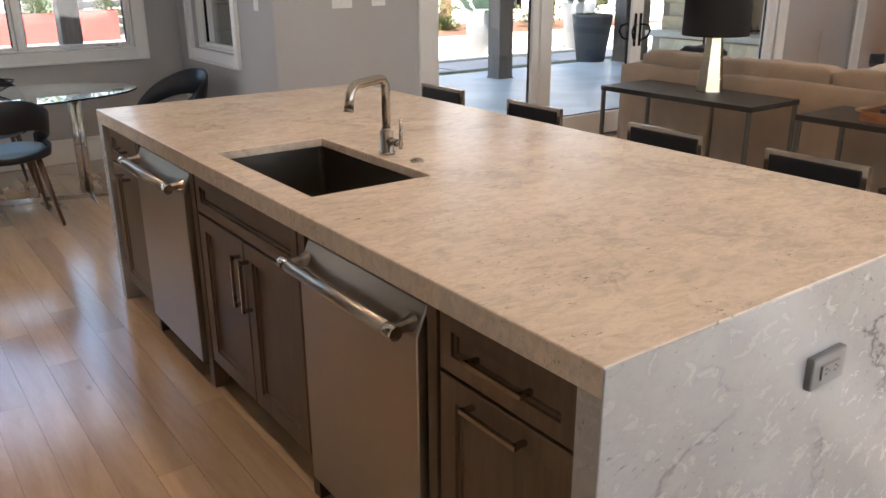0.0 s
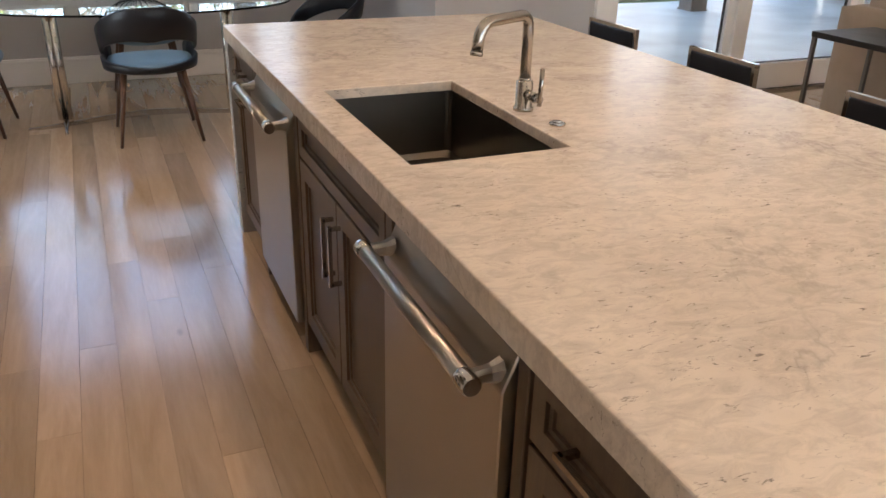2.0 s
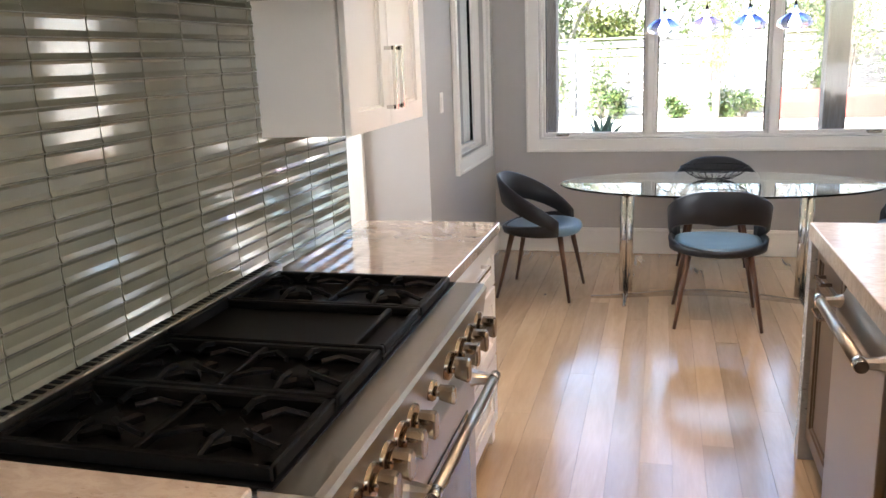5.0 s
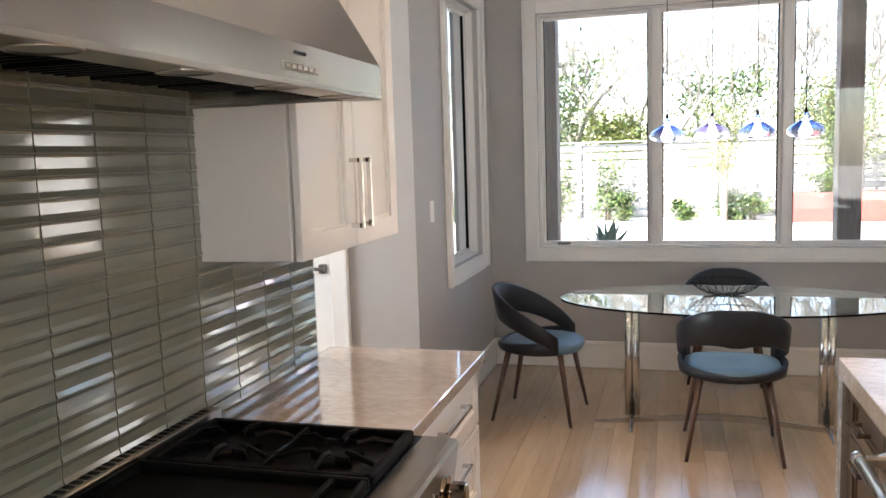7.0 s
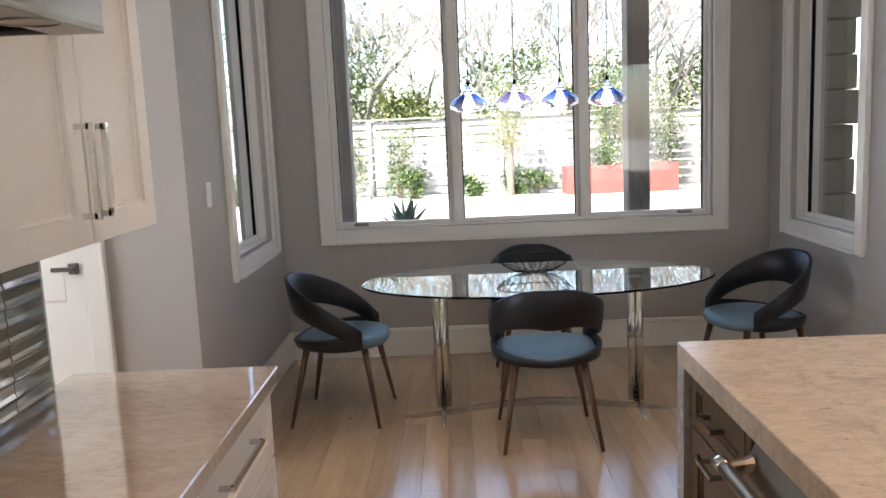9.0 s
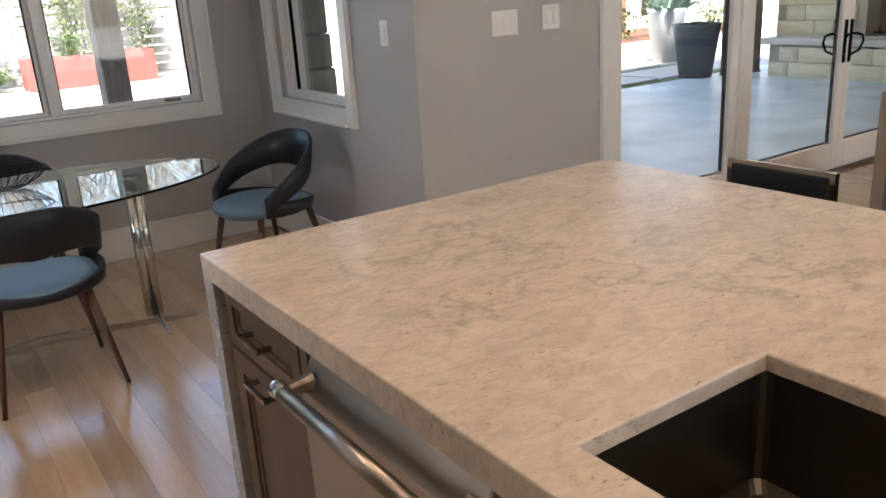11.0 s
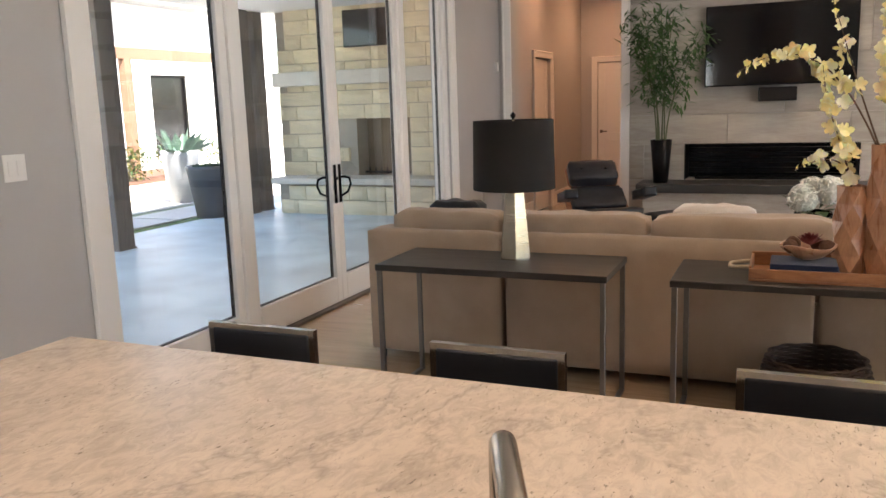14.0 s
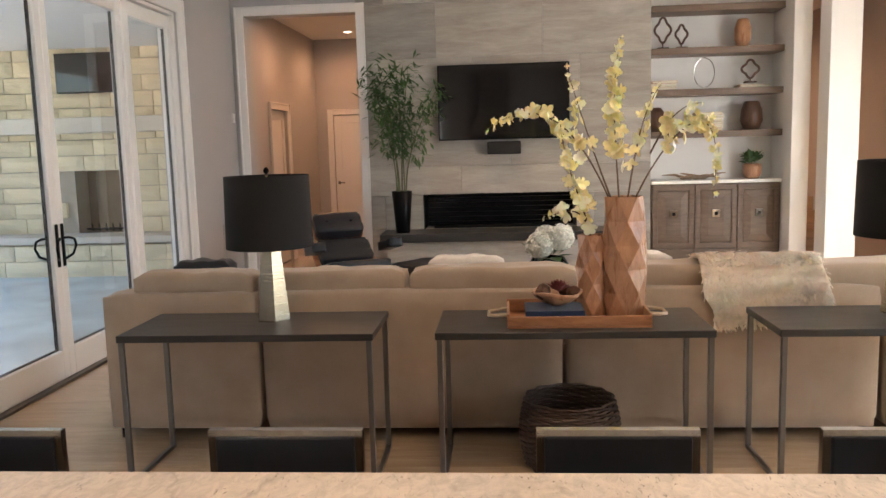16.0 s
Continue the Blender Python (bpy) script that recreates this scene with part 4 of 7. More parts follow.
strip = box_part("button_strip", hood, M_STEEL, HX - 0.001, 1.69, 1.757, HX + 0.002, 1.84, 1.772, 0.001, "row of push buttons")
for k in range(6):
    box_part("button", strip, M_CHROME, HX + 0.002, 1.695 + 0.0245 * k, 1.760, HX + 0.005, 1.713 + 0.0245 * k, 1.769, 0.001)
box_part("nameplate", hood, M_BLACK, HX - 0.001, 1.740, 1.789, HX + 0.001, 1.79, 1.795, 0)

wc = thing("wall_cabinet", -1.56, 2.58, 1.335, "white shaker wall cabinet with two doors", "kitchen cabinet")
box_part("body", wc, M_CABW, -1.714, 2.212, 1.340, -1.438, 2.968, 3.28, 0.002)
for l, h, hy in ((2.216, 2.584, 2.552), (2.588, 2.964, 2.622)):
    d = shaker(wc, "door", "y", -1.430, 1, l, h, 1.34, 3.2, M_CABW, 0.065)
    pull(d, (-1.41, hy, 1.395), (-1.41, hy, 1.60), (0.032, 0, 0), M_CHROME, 0.014)


def wall_plate(axis, x, y, z, n, label):
    """A white switch plate with n rockers."""
    ob = thing("light_switch", x, y, z, label, "light switch", "switch plates")
    w = 0.035 + 0.0225 * (n - 1)
    def bx(a0, a1, d0, d1, z0, z1):
        if axis == "x":
            return (x + a0, y - d1, z + z0, x + a1, y - d0, z + z1)
        s = -1 if x > 0 else 1
        c = sorted((x + s * d0, x + s * d1))
        return (c[0], y + a0, z + z0, c[1], y + a1, z + z1)
    box_part("plate", ob, M_TRIM, *bx(-w, w, 0, 0.006, -0.06, 0.06), 0.002)
    for k in range(n):
        c = (k - (n - 1) / 2) * 0.046
        box_part("rocker", ob, M_TRIM, *bx(c - 0.016, c + 0.016, 0.006, 0.011, -0.034, 0.034), 0.002)


wall_plate("y", 1.499, 4.683, 1.30, 1, "white single light switch on the nook wall")
wall_plate("y", -1.809, 4.72, 1.29, 1, "white single light switch on the nook wall")
wall_plate("x", 2.025, 4.419, 1.309, 3, "white triple light switch plate on the grey wall")
wall_plate("x", 2.325, 4.419, 1.317, 2, "white double light switch plate on the grey wall")

vent = thing("wall_vent", 8.43, 4.41, 0.55, "pale grey wall vent grille low on the wall", "vent")
box_part("frame", vent, M_WALL, 8.30, 4.408, 0.41, 8.58, 4.4195, 0.79, 0.003)
for k in range(9):
    box_part("slat", vent, M_WALL, 8.32, 4.402, 0.435 + 0.038 * k, 8.56, 4.408, 0.455 + 0.038 * k, 0.002)
sensor = thing("wall_sensor", 8.86, 4.41, 1.93, "small white wall sensor box", "sensor")
box_part("case", sensor, M_TRIM, 8.80, 4.398, 1.88, 8.86, 4.4195, 1.98, 0.004)


# ---- breakfast nook ----
TX, TY = -0.20, 5.16
table = thing("dining_table", TX, TY, 0, "oval glass dining table on chrome column legs", "dining table")
bm = bmesh.new()
N = 72
def oval(a, b, z, cx=TX, cy=TY, n=N):
    return [(cx + a * math.cos(2 * math.pi * k / n), cy + b * math.sin(2 * math.pi * k / n), z) for k in range(n)]
loft(bm, [oval(0.944, 0.494, 0.728), oval(0.95, 0.50, 0.731), oval(0.95, 0.50, 0.737), oval(0.944, 0.494, 0.740)], smooth=False)
top = part("glass_top", bm, M_TABLEGLASS, table, "clear glass oval top with a green edge")
top.visible_shadow = False
for lx in (-0.53, 0.53):
    x = TX + lx
    bm = bmesh.new()
    for dx in (-0.019, 0.019):
        tube(bm, [(x + dx, TY, 0.035), (x + dx, TY, 0.715)], 0.024, 16)
    lathe(bm, [(0.055, 0.712), (0.055, 0.722), (0.04, 0.7275)], 20, (x, TY))
    leg = part("leg", bm, M_CHROME, table, "chrome twin column leg")
    bm = bmesh.new()
    tube(bm, [(x, TY - 0.24, 0.006), (x, TY - 0.20, 0.014), (x, TY - 0.06, 0.03), (x, TY + 0.06, 0.03), (x, TY + 0.20, 0.014), (x, TY + 0.24, 0.006)], [0.006, 0.009, 0.016, 0.016, 0.009, 0.006], 8)
    tube(bm, [(x, TY - 0.235, 0.0), (x, TY - 0.235, 0.008)], 0.01, 10)
    part("foot", bm, M_CHROME, table)
bm = bmesh.new()
curve = [(TX + 0.80 * math.sin(t), TY - 0.02 + 0.07 * math.cos(3 * t)) for t in [k / 12 * 2.4 - 1.2 for k in range(13)]]
loft(bm, [[(cx, cy - 0.007, 0.004), (cx, cy + 0.007, 0.004), (cx, cy + 0.007, 0.046 - 0.03 * abs(k - 6) / 6), (cx, cy - 0.007, 0.046 - 0.03 * abs(k - 6) / 6)] for k, (cx, cy) in enumerate(curve)], smooth=False)
part("stretcher", bm, M_CHROME, table)

bowl = thing("wire_bowl", -0.20, 5.30, 0.74, "black wire fruit bowl on the glass table", "bowl")
bm = bmesh.new()
for k in range(26):
    a = 2 * math.pi * k / 26
    tube(bm, [(-0.20 + r * 1.35 * math.cos(a), 5.30 + r * 0.9 * math.sin(a), z) for r, z in ((0.04, 0.744), (0.08, 0.752), (0.125, 0.785), (0.155, 0.825))], 0.0022, 4)
tagged(part("wire_mesh", bm, M_BLACK, bowl), "", "", "", "stuff")
bm = bmesh.new()
for r, z, w in ((0.04, 0.744, 0.003), (0.155, 0.825, 0.0035)):
    ring = oval(r * 1.35, r * 0.9, z, -0.20, 5.30, 28)
    tube(bm, ring + ring[:1], w, 5, False)
part("rims", bm, M_BLACK, bowl)

# chairs: the back stands at -y and the seat looks to +y
chair = thing("dining_chair", 0, 0, 0, "dark leather dining chair with a wrapped back and walnut legs", "dining chair", "chairs round the glass table")


def shell_ring(th):
    """One section of the wrapped back at the angle th from its middle."""
    s = abs(th) / 125.0
    a = radians(th)
    rx, ry = 0.265, 0.26
    top = 0.790 - 0.012 * s - 0.31 * max(0.0, s - 0.12) ** 1.5
    h = 0.185 * (1 - s) + 0.085 * s
    out = 0.035 * (1 - s)
    pts = []
    for f, t in ((0, -1), (0.5, -1.15), (1, -1), (1.06, 0), (1, 1), (0.5, 1.0), (0, 1), (-0.05, 0)):
        r = 1 + (f * out - t * 0.012) / rx
        pts.append((rx * r * math.sin(a), 0.01 - ry * r * math.cos(a), top - h + h * f))
    return pts


bm = bmesh.new()
loft(bm, [shell_ring(t) for t in range(-125, 126, 10)])
part("backrest", bm, M_DARKLEATHER, chair, "dark leather wrapped backrest with open sides")
bm = bmesh.new()
def seat_ring(k, z):
    return [(k * 0.245 * (abs(math.cos(t)) ** 0.8) * (1 if math.cos(t) > 0 else -1), 0.02 + k * 0.245 * (abs(math.sin(t)) ** 0.8) * (1 if math.sin(t) > 0 else -1), z + 0.012 * (k * math.cos(t)) ** 2) for t in (2 * math.pi * j / 28 for j in range(28))]
loft(bm, [seat_ring(0.80, 0.405), seat_ring(0.95, 0.418), seat_ring(1.0, 0.440), seat_ring(0.97, 0.462), seat_ring(0.85, 0.470), seat_ring(0.4, 0.462), seat_ring(0.05, 0.458)])
part("seat", bm, M_SEATLEATHER, chair, "dark leather seat pad, window reflection painted in blue grey")
bm = bmesh.new()
def low_ring(th):
    a = radians(th)
    s = abs(th) / 125.0
    rx, ry = 0.255, 0.25
    z0, z1 = 0.415, 0.445 + 0.055 * s
    return [(rx * (1 + d) * math.sin(a), 0.01 - ry * (1 + d) * math.cos(a), z) for d, z in ((-0.04, z0), (0.06, z0 + 0.01), (0.09, z1), (0.02, z1 + 0.01))]
loft(bm, [low_ring(t) for t in range(-125, 126, 10)])
part("seat_rim", bm, M_DARKLEATHER, chair)
for sx in (-1, 1):
    for sy, y0, y1 in ((-1, -0.155, -0.245), (1, 0.16, 0.235)):
        tube_part("leg", chair, M_WALNUT, [(sx * 0.235, y1, 0.0), (sx * 0.165, y0, 0.42)], [0.010, 0.019], 10, "tapered walnut leg")
chair.matrix_basis = pose(-0.20, 4.775, 0)
copy_thing(chair, pose(-1.28, 5.20, 0, 0, 0, -96))
copy_thing(chair, pose(1.02, 5.28, 0, 0, 0, 105))
copy_thing(chair, pose(-0.16, 5.72, 0, 0, 0, 180))

M_BULB = glow("frosted_bulb", (1.0, 0.93, 0.85), 3.0)


def pendant(x, y, m, label):
    ob = thing("pendant_lamp", x, y, 3.3, label, "pendant lamp", "pendants over the table")
    bm = bmesh.new()
    lathe(bm, [(0.010, 1.775), (0.016, 1.752), (0.030, 1.733), (0.062, 1.716), (0.090, 1.696), (0.101, 1.676), (0.094, 1.656), (0.066, 1.642), (0.030, 1.637), (0.028, 1.641), (0.062, 1.646), (0.089, 1.659), (0.096, 1.676), (0.086, 1.693), (0.059, 1.712), (0.026, 1.729)], 32, (x, y), close=False)
    part("shade", bm, m, ob)
    bm = bmesh.new()
    lathe(bm, [(0.012, 1.730), (0.018, 1.715), (0.032, 1.675), (0.034, 1.655), (0.02, 1.648)], 20, (x, y))
    part("bulb", bm, M_BULB, ob, "frosted white lit bulb")
    bm = bmesh.new()
    lathe(bm, [(0.009, 1.772), (0.009, 1.788), (0.003, 1.80)], 14, (x, y))
    part("socket_cap", bm, M_BLACK, ob)
    tube_part("cable", ob, M_BLACK, [(x, y, 1.80), (x, y, 3.295)], 0.0022, 6)


def blown_glass(name, color):
    """Tinted at the neck, clear at the rim."""
    m = glass(name, color, 0.02)
    nt = m.node_tree
    sep = nt.nodes.new("ShaderNodeSeparateXYZ")
    nt.links.new(coords(nt, (1, 1, 1), (0, 0, 0), "Generated"), sep.inputs[0])
    nt.links.new(ramp(nt, sep.outputs[2], [(0.12, (0.96, 0.97, 1.0)), (0.38, tuple(0.45 + 0.55 * c for c in color)), (0.62, color)]), nt.nodes["Principled BSDF"].inputs["Base Color"])
    return m


M_BLUEGLASS = blown_glass("blue_glass", (0.22, 0.36, 0.92))
M_VIOLETGLASS = blown_glass("violet_glass", (0.58, 0.46, 0.80))
for i, x in enumerate((-0.53, -0.285, -0.045, 0.205)):
    pendant(x, 5.22, M_VIOLETGLASS if i == 1 else M_BLUEGLASS, "violet tinted blown glass pendant lamp" if i == 1 else "blue blown glass pendant lamp")
can = thing("pendant_canopy", -0.16, 5.22, 3.3, "long steel ceiling canopy of the pendants", "ceiling canopy")
box_part("plate", can, M_STEEL, -0.62, 5.18, 3.272, 0.30, 5.26, 3.2995, 0.003)

M_CANLIGHT = glow("lamp_disc", (1.0, 0.80, 0.58), 4.0)
# The passage fitting belongs to the added fill lamp.
for cx, cy, power in CANS:
    ob = thing("downlight", cx, cy, 3.3, "round recessed ceiling downlight, lit", "downlight", "ceiling downlights")
    bm = bmesh.new()
    lathe(bm, [(0.075, 3.2995), (0.075, 3.292), (0.058, 3.290), (0.056, 3.2995)], 24, (cx, cy), close=False)
    part("trim_ring", bm, M_TRIM, ob)
    bm = bmesh.new()
    lathe(bm, [(0.055, 3.2985), (0.055, 3.296)], 24, (cx, cy))
    part("lens", bm, M_CANLIGHT, ob)


# ---- living room ----
con = thing("console_table", 0, 0, 0, "charcoal wood console table on thin metal frames", "console table", "console tables behind the sofa")
box_part("top", con, M_CONSOLE, -0.255, -0.603, 0.694, 0.255, 0.603, 0.727, 0.003)
for s in (-1, 1):
    y = s * 0.583
    bm = bmesh.new()
    box(bm, -0.254, y - 0.012, 0.0, -0.230, y + 0.012, 0.694, 0.002)
    box(bm, 0.230, y - 0.012, 0.0, 0.254, y + 0.012, 0.694, 0.002)
    box(bm, -0.230, y - 0.012, 0.0, 0.230, y + 0.012, 0.018, 0.002)
    part("leg_frame", bm, M_GREYMETAL, con, "thin grey metal leg frame")
con.matrix_basis = pose(3.65, 2.606, 0)
copy_thing(con, pose(3.65, 1.100, 0)).scale = (1, 1.03, 1)
copy_thing(con, pose(3.65, -0.395, 0))


def cushion(bm, x0, y0, z0, x1, y1, z1, puff=0.02, n=9):
    """A soft block with bulging faces."""
    bmesh.ops.create_cube(bm, size=2.0)
    bmesh.ops.subdivide_edges(bm, edges=bm.edges[:], cuts=n, use_grid_fill=True)
    for f in bm.faces:
        f.smooth = True
    vs = list(bm.verts)
    for v in vs:
        u = v.co.copy()
        lx, ly, lz = (abs(c) for c in u)
        p = Vector([math.copysign(min(abs(c), 1.0), c) for c in u])
        k = Vector((1 - 0.10 * max(ly, lz) ** 8, 1 - 0.03 * max(lx, lz) ** 10, 1 - (0.04 if z1 - z0 > 0.6 else 0.12) * max(lx, ly) ** 12))
        q = Vector((p.x * k.x, p.y * k.y, p.z * k.z))
        w = noise.noise(Vector((u.x + x0 * 7, u.y * 3 + y0 * 5, u.z + z0))) * puff
        v.co = Vector(((x0 + x1) / 2 + q.x * (x1 - x0) / 2, (y0 + y1) / 2 + q.y * (y1 - y0) / 2, (z0 + z1) / 2 + q.z * (z1 - z0) / 2 + w * (1 if u.z > 0 else 0)))


sofa = thing("sofa", 4.5, 1.0, 0, "long beige fabric sectional sofa with loose back cushions", "sofa")
for y0, y1 in ((2.735, 3.59), (1.105, 2.715), (-0.50, 1.085), (-2.05, -0.52)):
    bm = bmesh.new()
    cushion(bm, 4.00, y0, 0.055, 4.24, y1, 0.81, 0.008, 11)
    part("back", bm, M_SOFA, sofa)
    bm = bmesh.new()
    cushion(bm, 4.24, y0, 0.055, 4.98, y1, 0.30, 0.004, 5)
    part("base", bm, M_SOFA, sofa)
    bm = bmesh.new()
    cushion(bm, 4.30, y0 + 0.01, 0.29, 5.0, y1 - 0.01, 0.47, 0.01, 7)
    part("seat_cushion", bm, M_SOFA, sofa)
    for fx in (4.06, 4.90):
        for fy in (y0 + 0.06, y1 - 0.06):
            tube_part("foot", sofa, M_BLACK, [(fx, fy, 0), (fx, fy, 0.09)], 0.02, 8)
bm = bmesh.new()
cushion(bm, 4.24, 3.37, 0.055, 4.98, 3.59, 0.62, 0.006, 6)
part("arm", bm, M_SOFA, sofa)
edge = [3.45, 2.755, 1.925, 1.00, 0.10, -0.78, -1.70]
for a, b in zip(edge, edge[1:]):
    bm = bmesh.new()
    cushion(bm, 4.07, b + 0.008, 0.49, 4.33, a - 0.008, 0.912, 0.014, 11)
    part("back_cushion", bm, M_SOFA, sofa)

M_BRASS = brushed("champagne_metal", (0.50, 0.435, 0.33), 0.26, (1, 1, 20))
M_SHADE = cloth("black_lampshade", (0.010, 0.009, 0.009), (0.018, 0.016, 0.015), 500, 0.8, 0.05)
lamp = thing("table_lamp", 0, 0, 0, "table lamp with black drum shade and faceted champagne base", "table lamp", "lamps on the consoles")
bm = bmesh.new()
lathe(bm, [(0.088, 0.0), (0.088, 0.008), (0.052, 0.37)], 6)
part("base", bm, M_BRASS, lamp, "six-sided champagne metal base")
tube_part("stem", lamp, M_BRASS, [(0, 0, 0.37), (0, 0, 0.735)], 0.006, 8)
bm = bmesh.new()
lathe(bm, [(0.212, 0.365), (0.205, 0.715), (0.201, 0.715), (0.208, 0.365)], 48, close=False)
part("shade", bm, M_SHADE, lamp, "black fabric drum shade")
bm = bmesh.new()
for a in (0, 120, 240):
    tube(bm, [(0, 0, 0.705), (0.203 * math.cos(radians(a)), 0.203 * math.sin(radians(a)), 0.705)], 0.0025, 5)
part("spider", bm, M_BRASS, lamp)
bm = bmesh.new()
lathe(bm, [(0.005, 0.72), (0.014, 0.735), (0.014, 0.742), (0.004, 0.755)], 12)
part("finial", bm, M_BLACK, lamp)
lamp.matrix_basis = pose(3.74, 2.555, 0.727, 0, 0, 20)
copy_thing(lamp, pose(3.72, -0.445, 0.727, 0, 0, 20))

# tray with vases, books and a bowl
M_TRAY = wood("acacia", (0.20, 0.075, 0.03), (0.42, 0.20, 0.09), 0.4, (8, 1.5, 8))
M_VASE = wood("carved_mango_wood", (0.27, 0.12, 0.06), (0.54, 0.30, 0.17), 0.28, (9, 9, 2))
M_ROPE = cloth("rope", (0.35, 0.26, 0.17), (0.55, 0.44, 0.31), 300)
M_BLUEBOOK = cloth("navy_book_cloth", (0.010, 0.018, 0.05), (0.02, 0.035, 0.09), 500, 0.7)
M_PAGES = paint("book_pages", (0.72, 0.66, 0.54), 0.8, 0.05, 0.2, 300)
tray = thing("serving_tray", 3.62, 1.07, 0.735, "wooden serving tray with rope handles on the console", "tray")
x0, x1, y0, y1, z = 3.46, 3.80, 0.745, 1.395, 0.728
box_part("bottom", tray, M_TRAY, x0, y0, z, x1, y1, z + 0.010, 0.002)
for bx in ((x0, y0, z + 0.01, x0 + 0.012, y1, z + 0.055), (x1 - 0.012, y0, z + 0.01, x1, y1, z + 0.075), (x0 + 0.012, y0, z + 0.01, x1 - 0.012, y0 + 0.012, z + 0.065), (x0 + 0.012, y1 - 0.012, z + 0.01, x1 - 0.012, y1, z + 0.065)):
    box_part("side", tray, M_TRAY, *bx, 0.003)
for y, s in ((y0, -1), (y1, 1)):
    tube_part("handle", tray, M_ROPE, [(3.56, y, z + 0.045), (3.565, y + s * 0.05, z + 0.040), (3.59, y + s * 0.085, z + 0.038), (3.67, y + s * 0.085, z + 0.038), (3.695, y + s * 0.05, z + 0.040), (3.70, y, z + 0.045)], 0.009, 8, "thick rope handle")


def faceted_vase(x, y, z, r, h, label):
    ob = thing("vase", x, y, z, label, "vase", "wooden vases")
    bm = bmesh.new()
    n, rows = 6, 5
    rings = []
    for i in range(rows + 1):
        f = i / rows
        rr = r * (0.82 + 0.26 * math.sin(math.pi * (0.15 + 0.75 * f)))
        rings.append([bm.verts.new((x + rr * (1 + 0.03 * (-1) ** (i + k)) * math.cos(2 * math.pi * (k + 0.5 * (i % 2)) / n), y + rr * (1 + 0.03 * (-1) ** (i + k)) * math.sin(2 * math.pi * (k + 0.5 * (i % 2)) / n), z + h * f)) for k in range(n)])
    for i, (a, b) in enumerate(zip(rings, rings[1:])):
        for k in range(n):
            m = (k + 1) % n
            if i % 2 == 0:
                bm.faces.new((a[k], a[m], b[k]))
                bm.faces.new((a[m], b[m], b[k]))
            else:
                bm.faces.new((a[k], a[m], b[m]))
                bm.faces.new((a[k], b[m], b[k]))
    bm.faces.new(rings[0][::-1])
    bm.faces.new([bm.verts.new((x + (v.co.x - x) * 0.86, y + (v.co.y - y) * 0.86, v.co.z - 0.02)) for v in rings[-1]])
    part("body", bm, M_VASE, ob)
    return ob


faceted_vase(3.70, 0.835, 0.739, 0.100, 0.565, "tall faceted carved wooden vase on the tray")
faceted_vase(3.72, 0.988, 0.739, 0.070, 0.385, "short faceted carved wooden vase on the tray")
for i, (dy, zz) in enumerate(((0.0, 0.739), (0.01, 0.770))):
    bk = thing("book", 3.62, 1.16, zz, "navy blue hardback book lying on the tray", "book", "books on the tray")
    box_part("cover", bk, M_BLUEBOOK, 3.50, 1.03 + dy, zz, 3.72, 1.30 + dy, zz + 0.030, 0.002)
    box_part("page_block", bk, M_PAGES, 3.7205, 1.036 + dy, zz + 0.005, 3.723, 1.294 + dy, zz + 0.025, 0)
wb = thing("wooden_bowl", 3.61, 1.16, 0.809, "rustic wooden bowl with red succulents and moss", "bowl")
bm = bmesh.new()
def wob(r, z):
    return [(3.61 + r * 0.8 * (1 + 0.08 * math.sin(3 * t)) * math.cos(t), 1.16 + r * (1 + 0.10 * math.sin(2 * t + 1)) * math.sin(t), z + 0.008 * math.sin(3 * t) * (r > 0.08)) for t in (2 * math.pi * k / 24 for k in range(24))]
loft(bm, [wob(0.035, 0.809), wob(0.07, 0.822), wob(0.105, 0.85), wob(0.128, 0.872), wob(0.118, 0.874), wob(0.09, 0.852), wob(0.03, 0.835)])
part("bowl", bm, M_VASE, wb)
M_SUCC = paint("red_succulent", (0.22, 0.035, 0.035), 0.5, 0.3)
M_MOSS = paint("moss", (0.15, 0.07, 0.04), 0.9, 0.4, 0.6, 150)
bm = bmesh.new()
rng = random.Random(4)


def petal(bm, base, tip, width, cup=0.0):
    """A pointed leaf blade of two folded halves."""
    base, tip = Vector(base), Vector(tip)
    d = tip - base
    side = d.cross(Vector((0.21, 0.17, 0.96)))
    side = side.normalized() if side.length > 1e-6 else Vector((1, 0, 0))
    up = side.cross(d).normalized()
    m = base + d * 0.55 + up * cup
    a, b, c, e = bm.verts.new(base), bm.verts.new(m + side * width / 2 + up * width * 0.12), bm.verts.new(tip), bm.verts.new(m - side * width / 2 + up * width * 0.12)
    f = bm.verts.new(m)
    bm.faces.new((a, b, f))
    bm.faces.new((b, c, f))
    bm.faces.new((c, e, f))
    bm.faces.new((e, a, f))


for k in range(38):
    a, e = k * 2.4, radians(18 + 60 * (k / 38))
    L = 0.075 - 0.03 * k / 38
    petal(bm, (3.60, 1.15, 0.872), (3.60 + L * math.cos(a) * math.cos(e), 1.15 + L * math.sin(a) * math.cos(e), 0.872 + L * math.sin(e) + 0.01), 0.026)
part("succulent", bm, M_SUCC, wb, "dark red rosette succulent")
for cx, cy, r in ((3.60, 1.085, 0.034), (3.66, 1.12, 0.03), (3.58, 1.23, 0.032), (3.65, 1.22, 0.035)):
    bm = bmesh.new()
    bmesh.ops.create_icosphere(bm, subdivisions=2, radius=r, matrix=Matrix.Translation((cx, cy, 0.868)))
    for v in bm.verts:
        v.co += (v.co - Vector((cx, cy, 0.868))) * 0.25 * noise.noise(v.co * 60)
    part("moss_ball", bm, M_MOSS, wb)

